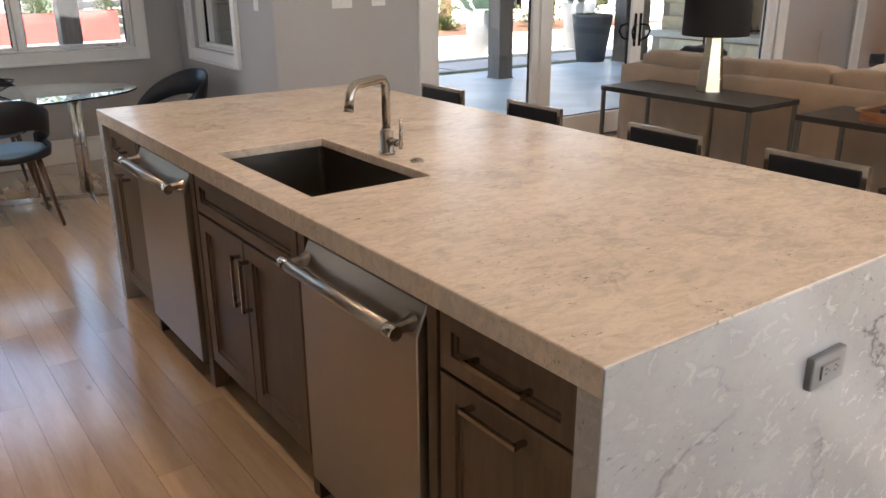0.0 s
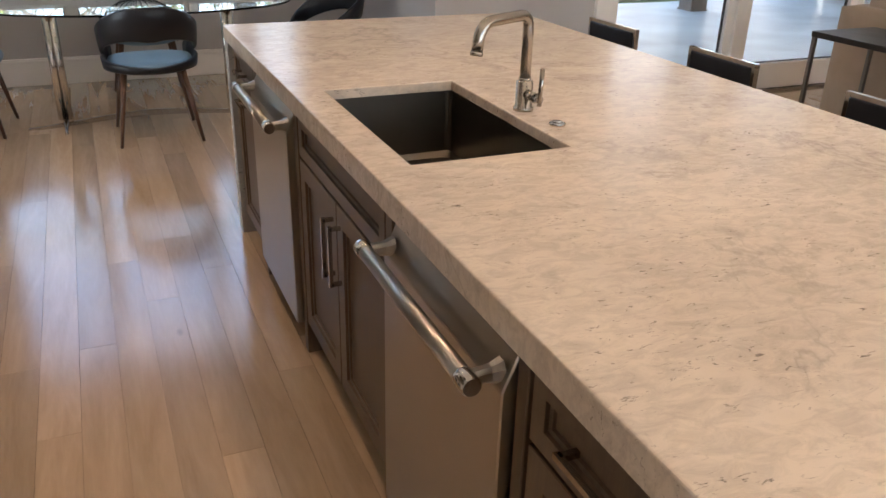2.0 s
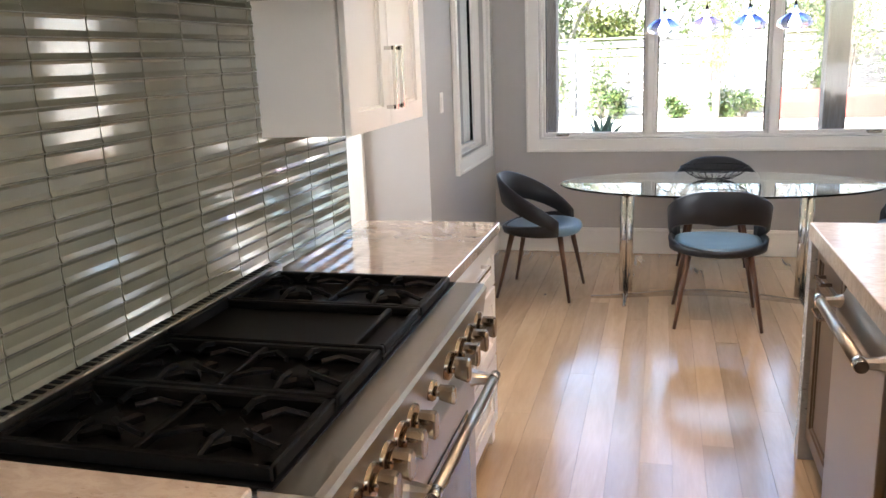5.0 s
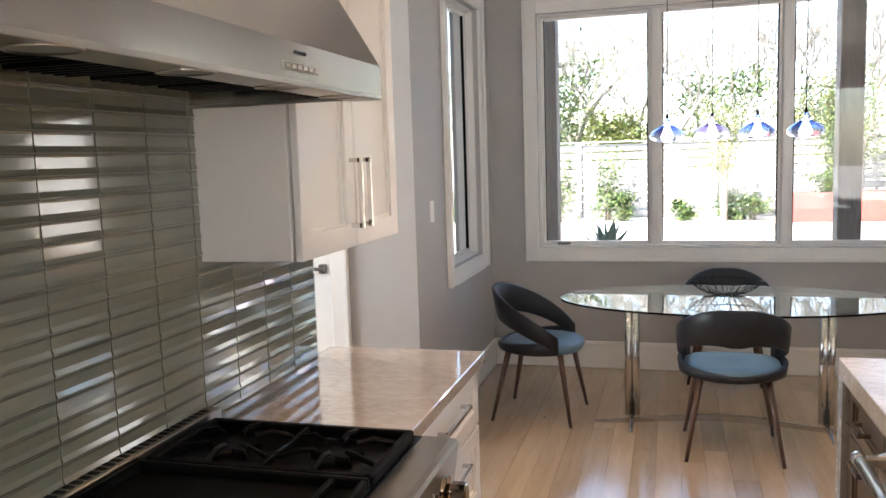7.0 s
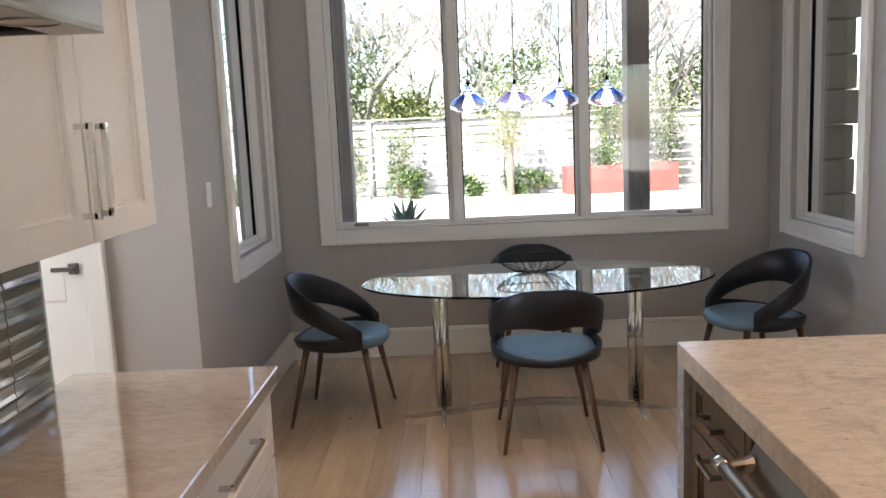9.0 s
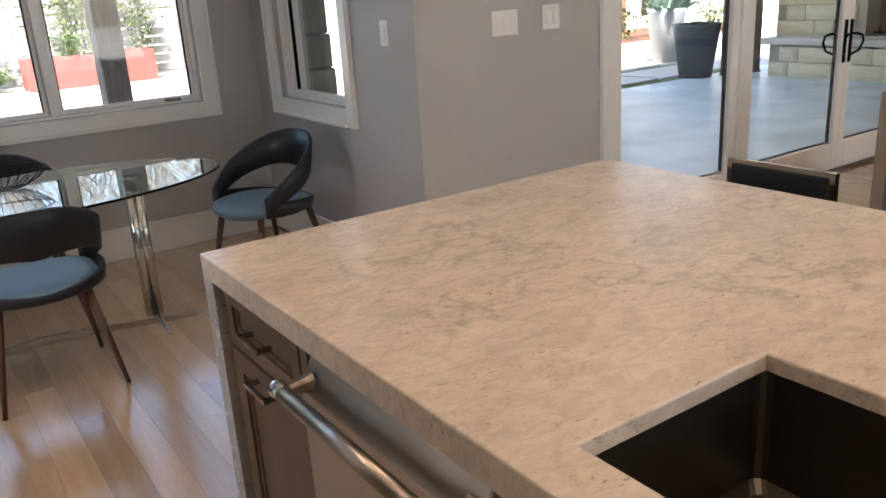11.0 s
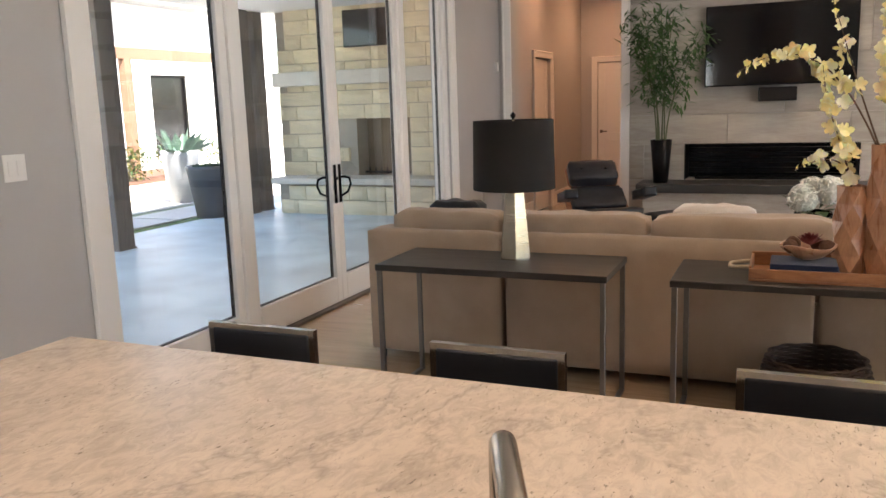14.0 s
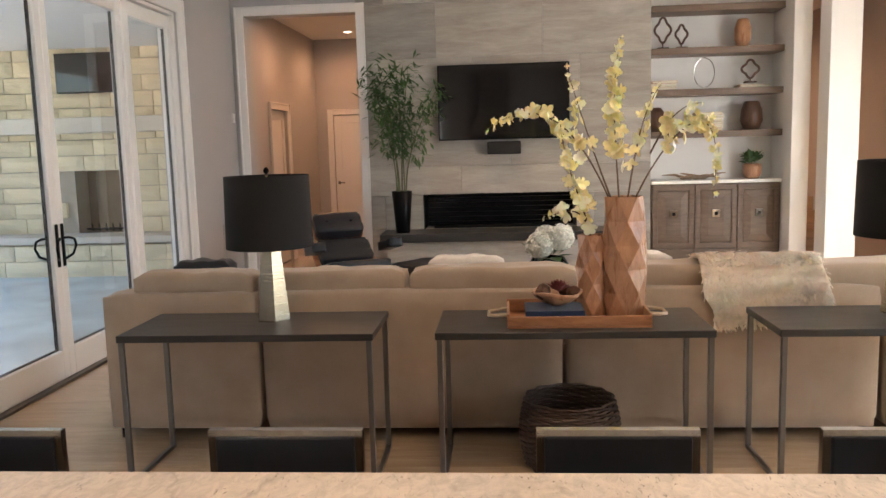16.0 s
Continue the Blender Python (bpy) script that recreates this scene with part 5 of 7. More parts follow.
# yellow orchid sprays in the vases
M_PETAL = paint("yellow_petals", (0.97, 0.84, 0.46), 0.6, 0.08, 0.1, 60)
M_PETAL2 = paint("pale_yellow_petals", (0.96, 0.91, 0.68), 0.6, 0.1, 0.1, 60)
for pm in (M_PETAL, M_PETAL2):
    pm.node_tree.nodes["Principled BSDF"].inputs["Subsurface Weight"].default_value = 0.6
    pm.node_tree.nodes["Principled BSDF"].inputs["Subsurface Radius"].default_value = (0.02, 0.015, 0.006)
M_TWIG = paint("brown_twig", (0.10, 0.055, 0.03), 0.7, 0.3)
spray = thing("flower_spray", 3.70, 0.815, 1.31, "arching sprays of yellow silk orchids in the vase", "flowers")


def bez(p, q, r, s, n=26):
    out = []
    for i in range(n + 1):
        t = i / n
        out.append(Vector(p) * (1 - t) ** 3 + Vector(q) * 3 * t * (1 - t) ** 2 + Vector(r) * 3 * t * t * (1 - t) + Vector(s) * t ** 3)
    return out


def blossom_mesh(seed, material):
    """An open silk flower of four or five rounded cupped petals, one unit across."""
    r = random.Random(seed)
    bm = bmesh.new()
    n = r.choice((4, 5, 5))
    for k in range(n):
        a = 2 * math.pi * k / n + r.uniform(-0.25, 0.25)
        long_, wide, lift = r.uniform(0.42, 0.56), r.uniform(0.17, 0.24), r.uniform(0.05, 0.32)
        rows = []
        for f, w in ((0.0, 0.12), (0.3, 0.75), (0.6, 1.0), (0.85, 0.7), (1.0, 0.1)):
            u, h = f * long_, lift * f * f
            rows.append([bm.verts.new((u * math.cos(a) - q * w * wide * math.sin(a), u * math.sin(a) + q * w * wide * math.cos(a), h + 0.07 * abs(q) * w)) for q in (-1, 0, 1)])
        for p, q in zip(rows, rows[1:]):
            for i in (0, 1):
                f = bm.faces.new((p[i], p[i + 1], q[i + 1], q[i]))
                f.smooth = True
    return finish(bm, "blossom", material)


BLOSSOMS = [blossom_mesh(k, M_PETAL if k % 3 else M_PETAL2) for k in range(9)]
# stems: start, two pulls, end, where the flowers begin, how many
STEMS = [
    ((3.70, 0.855, 1.20), (3.70, 0.87, 1.50), (3.69, 0.91, 1.80), (3.68, 0.855, 2.03), 0.30, 56),
    ((3.70, 0.865, 1.20), (3.70, 1.00, 1.52), (3.68, 1.16, 1.86), (3.65, 1.49, 1.62), 0.32, 42),
    ((3.70, 0.860, 1.20), (3.71, 0.98, 1.50), (3.71, 1.04, 1.72), (3.70, 1.105, 1.915), 0.45, 12),
    ((3.72, 0.985, 1.05), (3.70, 1.00, 1.25), (3.66, 1.12, 1.42), (3.64, 1.135, 1.66), 0.22, 36),
    ((3.71, 0.990, 1.05), (3.68, 1.00, 1.26), (3.66, 1.08, 1.28), (3.62, 1.235, 1.20), 0.45, 9),
    ((3.70, 0.825, 1.20), (3.69, 0.66, 1.62), (3.66, 0.36, 1.90), (3.64, 0.445, 1.28), 0.30, 44),
    ((3.70, 0.835, 1.20), (3.72, 0.78, 1.52), (3.73, 0.76, 1.68), (3.72, 0.665, 1.82), 0.30, 16),
    ((3.69, 0.720, 1.50), (3.68, 0.66, 1.62), (3.68, 0.60, 1.73), (3.67, 0.485, 1.725), 0.25, 11),
]
for p, q, r, s, start, count in STEMS:
    line = bez(p, q, r, s)
    bm = bmesh.new()
    tube(bm, line, [0.0052 - 0.004 * i / 26 for i in range(27)], 6)
    part("stem", bm, M_TWIG, spray)
    for k in range(count):
        f = start + (1 - start) * (k + rng.random()) / count
        i = min(25, int(f * 26))
        late = max(0.0, (f - 0.55) / 0.45)
        size = (0.080 - 0.052 * late ** 1.3) * rng.uniform(0.75, 1.1)
        spread = 0.030 * (1 - 0.75 * late)
        at = line[i].lerp(line[i + 1], f * 26 - i) + Vector((rng.uniform(-1, 1), rng.uniform(-1, 1), rng.uniform(-1, 1))) * spread
        bl = new("blossom", rng.choice(BLOSSOMS))
        bl.parent = spray
        bl.matrix_basis = spray.matrix_basis.inverted() @ pose(*at, rng.uniform(-70, 70), rng.uniform(-130, -40), rng.uniform(-60, 60)) @ Matrix.Scale(size, 4)

basket = thing("wicker_basket", 3.69, 1.10, 0, "round dark woven wicker basket on the floor", "basket")
M_WICKER = paint("dark_wicker", (0.085, 0.048, 0.030), 0.7, 0.4, 0.4, 200)
bm = bmesh.new()
for i in range(25):
    z = 0.009 + i * 0.0135
    rr = 0.205 + 0.03 * math.sin(math.pi * i / 25)
    ring = [(3.69 + (rr + 0.008 * math.sin(12 * t + (i % 2) * math.pi)) * math.cos(t), 1.10 + (rr + 0.008 * math.sin(12 * t + (i % 2) * math.pi)) * math.sin(t), z) for t in (2 * math.pi * k / 72 for k in range(72))]
    tube(bm, ring + ring[:1], 0.0080, 5, False)
part("weave", bm, M_WICKER, basket)
bm = bmesh.new()
lathe(bm, [(0.19, 0.004), (0.19, 0.02), (0.02, 0.02)], 24, (3.69, 1.10))
part("bottom", bm, M_WICKER, basket)

# fur throw over the sofa back
M_FUR = cloth("cream_fur", (0.90, 0.74, 0.57), (0.97, 0.88, 0.74), 120, 0.95, 0.4)
M_FUR.node_tree.nodes["Principled BSDF"].inputs["Subsurface Weight"].default_value = 0.6
M_FUR.node_tree.nodes["Principled BSDF"].inputs["Subsurface Radius"].default_value = (0.03, 0.022, 0.016)
throw = thing("fur_throw", 4.1, 0.08, 0.62, "shaggy cream fur throw over the sofa back", "throw")
bm = bmesh.new()
prof = [(3.975, 0.60), (3.972, 0.68), (3.975, 0.76), (3.995, 0.83), (4.05, 0.885), (4.12, 0.935), (4.22, 0.945), (4.33, 0.92), (4.37, 0.82)]
rows = []
for px, pz in prof:
    rows.append([(px + 0.008 * noise.noise(Vector((px * 9, k * 0.7, 0))), 0.395 - 0.62 * k / 20 + 0.02 * noise.noise(Vector((pz * 12, k, 3))) - (0.05 if pz < 0.7 and k < 10 else 0), pz + (0.05 * k / 20 if pz < 0.7 else 0) + 0.014 * noise.noise(Vector((px * 14, k * 0.9, 5)))) for k in range(21)])
loft(bm, rows, closed_ring=False)
bm.normal_update()
base = part("pelt", bm, M_FUR, throw)
sm = base.modifiers.new("thick", "SOLIDIFY")
sm.thickness, sm.offset = 0.01, 0.0
bm = bmesh.new()
for i in range(len(prof) - 2):
    for n_ in range(950):
        k, f = rng.uniform(0, 19.99), rng.random()
        a, b = Vector(rows[i][int(k)]), Vector(rows[i + 1][int(k) + 1])
        c = a.lerp(b, f)
        c.y = rows[i][int(k)][1] + (rows[i][int(k) + 1][1] - rows[i][int(k)][1]) * (k % 1)
        face = Vector((-0.95, 0, 0.2)) if c.z < 0.86 else Vector((-0.35, 0, 0.9))
        c = c + face * 0.006
        swirl = 0.5 * noise.noise(c * 14)
        out = face * 0.28 + Vector((-0.2, swirl + rng.uniform(-0.5, 0.5), -0.55 if c.z < 0.90 else -0.1))
        petal(bm, c, c + out * rng.uniform(0.035, 0.07), 0.008, 0.003)
part("fur", bm, M_FUR, throw, "tufts of long cream hair")

# scatter cushions behind the sofa's back
M_LINEN = cloth("white_linen", (0.62, 0.55, 0.48), (0.80, 0.73, 0.66), 300)
for x, y, w, m, lb in ((4.42, 1.62, 0.44, M_LINEN, "off-white linen scatter cushion on the sofa"), (4.42, 0.72, 0.5, M_LINEN, "off-white linen scatter cushion on the sofa"), (4.44, 3.16, 0.34, M_DARKLEATHER, "black scatter cushion on the sofa")):
    cu = thing("scatter_cushion", x, y, 0.47, lb, "cushion", "cushions on the sofa")
    bm = bmesh.new()
    cushion(bm, x - 0.07, y - w / 2, 0.475, x + 0.09, y + w / 2, 0.935, 0.015, 9)
    part("cover", bm, m, cu)

# coffee table with hydrangeas
ctab = thing("coffee_table", 5.75, 1.0, 0, "low dark wood coffee table", "coffee table")
box_part("top", ctab, M_CONSOLE, 5.45, 0.3, 0.36, 6.15, 1.7, 0.41, 0.004)
for fx in (5.5, 6.1):
    for fy in (0.36, 1.64):
        box_part("leg", ctab, M_CONSOLE, fx - 0.03, fy - 0.03, 0, fx + 0.03, fy + 0.03, 0.36)
M_BLUEVASE = glass("pale_blue_glass", (0.55, 0.78, 0.85), 0.05)
hyd = thing("hydrangea_bouquet", 5.6, 1.09, 0.41, "white hydrangeas in a pale blue glass vase", "flowers")
bm = bmesh.new()
lathe(bm, [(0.07, 0.412), (0.13, 0.47), (0.155, 0.59), (0.14, 0.71), (0.11, 0.755), (0.105, 0.755), (0.134, 0.705), (0.148, 0.59), (0.124, 0.478), (0.02, 0.42)], 28, (5.6, 1.09))
part("vase", bm, M_BLUEVASE, hyd, "pale blue glass vase")
M_HYD = paint("white_florets", (0.94, 0.94, 0.84), 0.7, 0.15)
M_LEAF = paint("green_leaf", (0.045, 0.10, 0.03), 0.5, 0.3)
for cx, cy, cz in ((5.55, 1.155, 0.845), (5.60, 1.00, 0.895), (5.68, 1.10, 0.88)):
    bm = bmesh.new()
    for k in range(150):
        z = 1 - 2 * (k + 0.5) / 150
        a = k * 2.39996
        d = Vector((math.sqrt(1 - z * z) * math.cos(a), math.sqrt(1 - z * z) * math.sin(a), z))
        c = Vector((cx, cy, cz)) + d * 0.088 * rng.uniform(0.88, 1.05)
        u = d.orthogonal().normalized()
        w = d.cross(u)
        for j in range(4):
            q = u * math.cos(j * 1.57 + k) + w * math.sin(j * 1.57 + k)
            petal(bm, c, c + q * 0.026 + d * 0.004, 0.024)
    bmesh.ops.create_icosphere(bm, subdivisions=2, radius=0.079, matrix=Matrix.Translation((cx, cy, cz)))
    part("flower_head", bm, M_HYD, hyd)
bm = bmesh.new()
for k in range(9):
    a = k * 0.7
    petal(bm, (5.6 + 0.05 * math.cos(a), 1.09 + 0.05 * math.sin(a), 0.76), (5.6 + 0.20 * math.cos(a), 1.09 + 0.20 * math.sin(a), 0.80 + 0.06 * math.sin(k)), 0.09)
part("foliage", bm, M_LEAF, hyd)

# lounge chair and ottoman
lounge = thing("lounge_chair", 7.22, 2.80, 0, "black leather lounge chair with bent walnut shells", "lounge chair")
LT = pose(7.22, 2.80, 0.03, 0, 0, 116)


def slanted(name, parent, m, w, d, h, at, tilt, puff=0.015, label=""):
    bm = bmesh.new()
    cushion(bm, -w / 2, -d / 2, -h / 2, w / 2, d / 2, h / 2, puff, 7)
    bmesh.ops.transform(bm, matrix=LT @ pose(*at, tilt, 0, 0), verts=bm.verts)
    return part(name, bm, m, parent, label)


slanted("seat", lounge, M_DARKLEATHER, 0.60, 0.56, 0.13, (0, 0, 0.42), 10)
slanted("seat_shell", lounge, M_TRAY, 0.64, 0.60, 0.05, (0, 0, 0.34), 10)
slanted("lower_back", lounge, M_DARKLEATHER, 0.52, 0.30, 0.12, (0, -0.33, 0.535), -34)
slanted("lower_shell", lounge, M_TRAY, 0.60, 0.36, 0.04, (0, -0.385, 0.49), -34)
hr = slanted("headrest", lounge, M_DARKLEATHER, 0.48, 0.25, 0.13, (0, -0.56, 0.775), -42)
slanted("headrest_shell", lounge, M_TRAY, 0.50, 0.26, 0.04, (0, -0.615, 0.735), -42)
for sx in (-1, 1):
    slanted("armrest", lounge, M_DARKLEATHER, 0.13, 0.42, 0.09, (sx * 0.36, -0.02, 0.62), 12)
    bm = bmesh.new()
    lathe(bm, [(0.014, 0), (0.012, 0.008), (0.002, 0.012)], 12)
    bmesh.ops.transform(bm, matrix=LT @ pose(sx * 0.12, -0.510, 0.822, 44, 0, 0), verts=bm.verts)
    part("button", bm, M_BLACK, hr)
bm = bmesh.new()
for k in range(5):
    a = radians(72 * k)
    tube(bm, [(0, 0, 0.10), (0.16 * math.cos(a), 0.16 * math.sin(a), 0.07), (0.33 * math.cos(a), 0.33 * math.sin(a), 0.012)], [0.025, 0.02, 0.014], 8)
tube(bm, [(0, 0, 0.08), (0, 0, 0.34)], 0.03, 12)
bmesh.ops.transform(bm, matrix=LT, verts=bm.verts)
part("base", bm, M_BLACK, lounge, "black star base")
LT = pose(7.45, 2.14, 0, 0, 0, 150)
ott = thing("ottoman", 7.45, 2.14, 0, "black leather ottoman with a walnut shell", "ottoman")
slanted("cushion", ott, M_DARKLEATHER, 0.60, 0.52, 0.14, (0, 0, 0.40), 0)
slanted("shell", ott, M_TRAY, 0.62, 0.54, 0.05, (0, 0, 0.32), 0)
bm = bmesh.new()
for k in range(4):
    a = radians(90 * k + 45)
    tube(bm, [(0, 0, 0.10), (0.28 * math.cos(a), 0.28 * math.sin(a), 0.012)], [0.022, 0.014], 8)
tube(bm, [(0, 0, 0.08), (0, 0, 0.31)], 0.03, 12)
bmesh.ops.transform(bm, matrix=LT, verts=bm.verts)
part("base", bm, M_BLACK, ott)

# fireplace wall
M_HEARTH = paint("dark_hearth_stone", (0.045, 0.043, 0.042), 0.35, 0.2, 0.2, 80)
hearth = thing("hearth", 8.6, 1.35, 0, "long dark stone hearth slab below the fireplace", "hearth")
box_part("slab", hearth, M_HEARTH, 8.42, -0.05, 0.535, 8.93, 2.74, 0.625, 0.003)
box_part("plinth", hearth, M_STONETILE, 8.50, 0.0, 0, 8.93, 2.68, 0.535, 0.003)
fire = thing("fireplace", 8.9, 1.4, 0.63, "long black linear fireplace recess with steel bars", "fireplace")
bm = bmesh.new()
box(bm, 9.30, 0.60, 0.625, 9.32, 2.30, 1.01, 0)
box(bm, 8.93, 2.295, 0.625, 9.32, 2.305, 1.01, 0)
box(bm, 8.93, 0.595, 0.625, 9.32, 0.605, 1.01, 0)
box(bm, 8.93, 0.60, 1.008, 9.32, 2.30, 1.018, 0)
part("firebox", bm, M_BLACK, fire)
for k in range(6):
    tube_part("bar", fire, M_GREYMETAL, [(9.27, 0.61, 0.68 + 0.055 * k), (9.27, 2.29, 0.68 + 0.055 * k)], 0.0035, 6)
box_part("log_tray", fire, M_IRON, 9.0, 0.7, 0.626, 9.2, 2.2, 0.66, 0.005)

tv = thing("television", 8.85, 1.34, 2.02, "wall-mounted black flat television, switched off", "television")
box_part("case", tv, M_BLACK, 8.845, 0.670, 1.612, 8.885, 2.105, 2.428, 0.004)
box_part("screen", tv, M_SCREEN, 8.842, 0.682, 1.626, 8.846, 2.093, 2.416, 0, "glossy black screen")
box_part("bracket", tv, M_BLACK, 8.885, 1.1, 1.8, 8.93, 1.6, 2.2, 0)
sb = thing("speaker", 8.87, 1.35, 1.52, "small black centre speaker below the television", "speaker")
box_part("case", sb, M_BLACK, 8.80, 1.205, 1.450, 8.928, 1.570, 1.590, 0.006)
box_part("grille", sb, M_SHADE, 8.796, 1.215, 1.460, 8.80, 1.560, 1.580, 0.001)

# bamboo on the hearth
bam = thing("potted_bamboo", 8.62, 2.51, 0.625, "tall bamboo plant in a tapered black pot", "potted plant")
bm = bmesh.new()
lathe(bm, [(0.075, 0.626), (0.112, 1.08), (0.100, 1.08), (0.095, 1.04), (0.02, 1.035)], 28, (8.62, 2.51))
part("pot", bm, M_BLACK, bam, "tapered glossy black pot")
M_CANE = paint("bamboo_cane", (0.10, 0.12, 0.045), 0.5, 0.3)
M_BAMB = paint("bamboo_leaf", (0.06, 0.13, 0.032), 0.5, 0.35, 0.1, 40)
canes = []
for dy, dx, h, lean in ((0.02, 0.0, 1.32, 0.30), (-0.03, 0.02, 1.45, 0.05), (0.03, -0.03, 1.42, 0.18), (-0.05, -0.02, 1.15, -0.38), (0.0, 0.04, 1.38, -0.12), (0.05, 0.0, 1.20, 0.22)):
    canes.append(bez((8.62 + dx, 2.51 + dy, 1.03), (8.62 + dx, 2.51 + dy, 1.03 + h * 0.4), (8.60, 2.51 + dy + lean * 0.5, 1.03 + h * 0.7), (8.56, 2.51 + dy + lean, 1.03 + h), 14))
for line in canes:
    bm = bmesh.new()
    tube(bm, line, [0.008 - 0.006 * i / 14 for i in range(15)], 6)
    part("cane", bm, M_CANE, bam)
for line in canes:
    bm = bmesh.new()
    for k in range(190):
        f = rng.uniform(4.5, 13.9)
        c = line[int(f)].lerp(line[int(f) + 1], f % 1) + Vector((rng.gauss(0, 0.05), rng.gauss(0, 0.075), rng.gauss(0, 0.05)))
        d = Vector((rng.uniform(-1, 1), rng.uniform(-1, 1), rng.uniform(-0.9, 0.5))).normalized()
        petal(bm, c, c + d * rng.uniform(0.08, 0.15), 0.028)
    part("foliage", bm, M_BAMB, bam)

# shelves and cabinet in the niche
M_SHELF = wood("grey_walnut_shelf", (0.10, 0.065, 0.045), (0.20, 0.14, 0.10), 0.45, (12, 1.2, 12))
NY0, NY1 = -1.618, -0.222
for z in (2.50, 2.06, 1.605, 2.95):
    sh = thing("shelf", 9.1, -0.92, z, "thick grey walnut shelf fixed in the niche", "shelf", "niche shelves")
    box_part("board", sh, M_SHELF, 8.93, NY0, z - 0.035, 9.298, NY1, z + 0.035, 0.003)
nc = thing("niche_cabinet", 9.1, -0.92, 0, "grey walnut cabinet with three pyramid panel doors", "cabinet")
box_part("body", nc, M_SHELF, 8.95, NY0, 0.10, 9.298, NY1, 1.07)
box_part("plinth", nc, M_SHELF, 8.97, NY0, 0, 9.298, NY1, 0.10, 0)
box_part("top", nc, M_TRIM, 8.90, NY0, 1.07, 9.298, NY1, 1.105, 0.003, "white stone top")
for k in range(3):
    a = NY0 + 0.01 + k * 0.46
    b = a + 0.446
    bm = bmesh.new()
    loft(bm, [[(x, yy, zz) for yy, zz in ((a + i, 0.36 + i), (b - i, 0.36 + i), (b - i, 1.05 - i), (a + i, 1.05 - i))] for x, i in ((8.95, 0), (8.925, 0), (8.925, 0.05), (8.94, 0.06), (8.925, 0.14))], smooth=False)
    d = part("door", bm, M_SHELF, nc)
    c = (a + b) / 2
    box_part("knob", d, M_CHROME, 8.905, c - 0.045, 0.695, 8.926, c + 0.045, 0.785, 0.004, "square chrome knob plate")
    box_part("knob_centre", d, M_BLACK, 8.902, c - 0.018, 0.722, 8.906, c + 0.018, 0.758, 0)
    box_part("drawer_front", nc, M_SHELF, 8.93, a, 0.12, 8.95, b, 0.345, 0.003)


def ring_sculpture(y, z, h, w):
    ob = thing("ring_sculpture", 9.05, y, z, "bronze quatrefoil ring sculpture on a stand", "sculpture", "sculptures on the shelves")
    bm = bmesh.new()
    cz = z + h * 0.62
    pts = [(9.05, y + w * (0.5 + 0.09 * math.cos(4 * t)) * math.cos(t), cz + h * (0.36 + 0.05 * math.cos(4 * t)) * math.sin(t)) for t in (2 * math.pi * k / 36 for k in range(37))]
    tube(bm, pts, 0.013, 8, False)
    part("ring", bm, M_WALNUT, ob)
    tube_part("stem", ob, M_WALNUT, [(9.05, y, z + 0.01), (9.05, y, z + h * 0.26)], 0.008, 8)
    box_part("base", ob, M_WALNUT, 9.0, y - 0.06, z, 9.10, y + 0.06, z + 0.018, 0.003)


ring_sculpture(-0.36, 2.5355, 0.33, 0.15)
ring_sculpture(-0.56, 2.5355, 0.25, 0.11)
ring_sculpture(-1.30, 2.1465, 0.24, 0.16)


def turned(name, y, z, prof, m, label, cat, x=9.08):
    ob = thing(name, x, y, z, label, cat, "ornaments on the shelves")
    bm = bmesh.new()
    lathe(bm, [(r, z + h) for r, h in prof], 24, (x, y))
    part("body", bm, m, ob)
    return ob


v = turned("vase", -1.22, 2.5355, [(0.06, 0), (0.085, 0.08), (0.088, 0.20), (0.06, 0.29), (0.05, 0.30), (0.02, 0.28)], M_VASE, "ribbed brown wooden vase on the shelf", "vase")
v = turned("knot_vase", -1.33, 1.6405, [(0.08, 0), (0.12, 0.10), (0.11, 0.22), (0.08, 0.30), (0.07, 0.31), (0.02, 0.29)], M_WALNUT, "dark carved wooden urn on the shelf", "vase")
v = turned("vase", -0.30, 1.6405, [(0.06, 0), (0.10, 0.09), (0.10, 0.2), (0.05, 0.27), (0.02, 0.26)], M_WALNUT, "dark round vase on the shelf", "vase")
hoop = thing("hoop_ornament", 9.1, -0.82, 2.0955, "thin silver wire hoop ornament on the shelf", "sculpture")
bm = bmesh.new()
tube(bm, [(9.1, -0.82 + 0.11 * math.sin(t), 2.275 + 0.16 * math.cos(t)) for t in (2 * math.pi * k / 40 for k in range(41))], 0.005, 6, False)
part("hoop", bm, M_CHROME, hoop)
box_part("base", hoop, M_TRIM, 9.05, -0.93, 2.0955, 9.15, -0.71, 2.112, 0.002)


def book_stack(y, z, n, w, tones, label):
    for k in range(n):
        ob = thing("book", 9.08, y, z + 0.034 * k, label, "book", "books on the shelves")
        o = rng.uniform(-0.012, 0.012)
        box_part("cover", ob, tones[k % len(tones)], 8.97, y - w / 2 + o, z + 0.034 * k, 9.2, y + w / 2 + o, z + 0.034 * k + 0.032, 0.002)
        box_part("page_block", ob, M_PAGES, 8.967, y - w / 2 + o + 0.006, z + 0.034 * k + 0.005, 8.9695, y + w / 2 + o - 0.006, z + 0.034 * k + 0.027, 0)


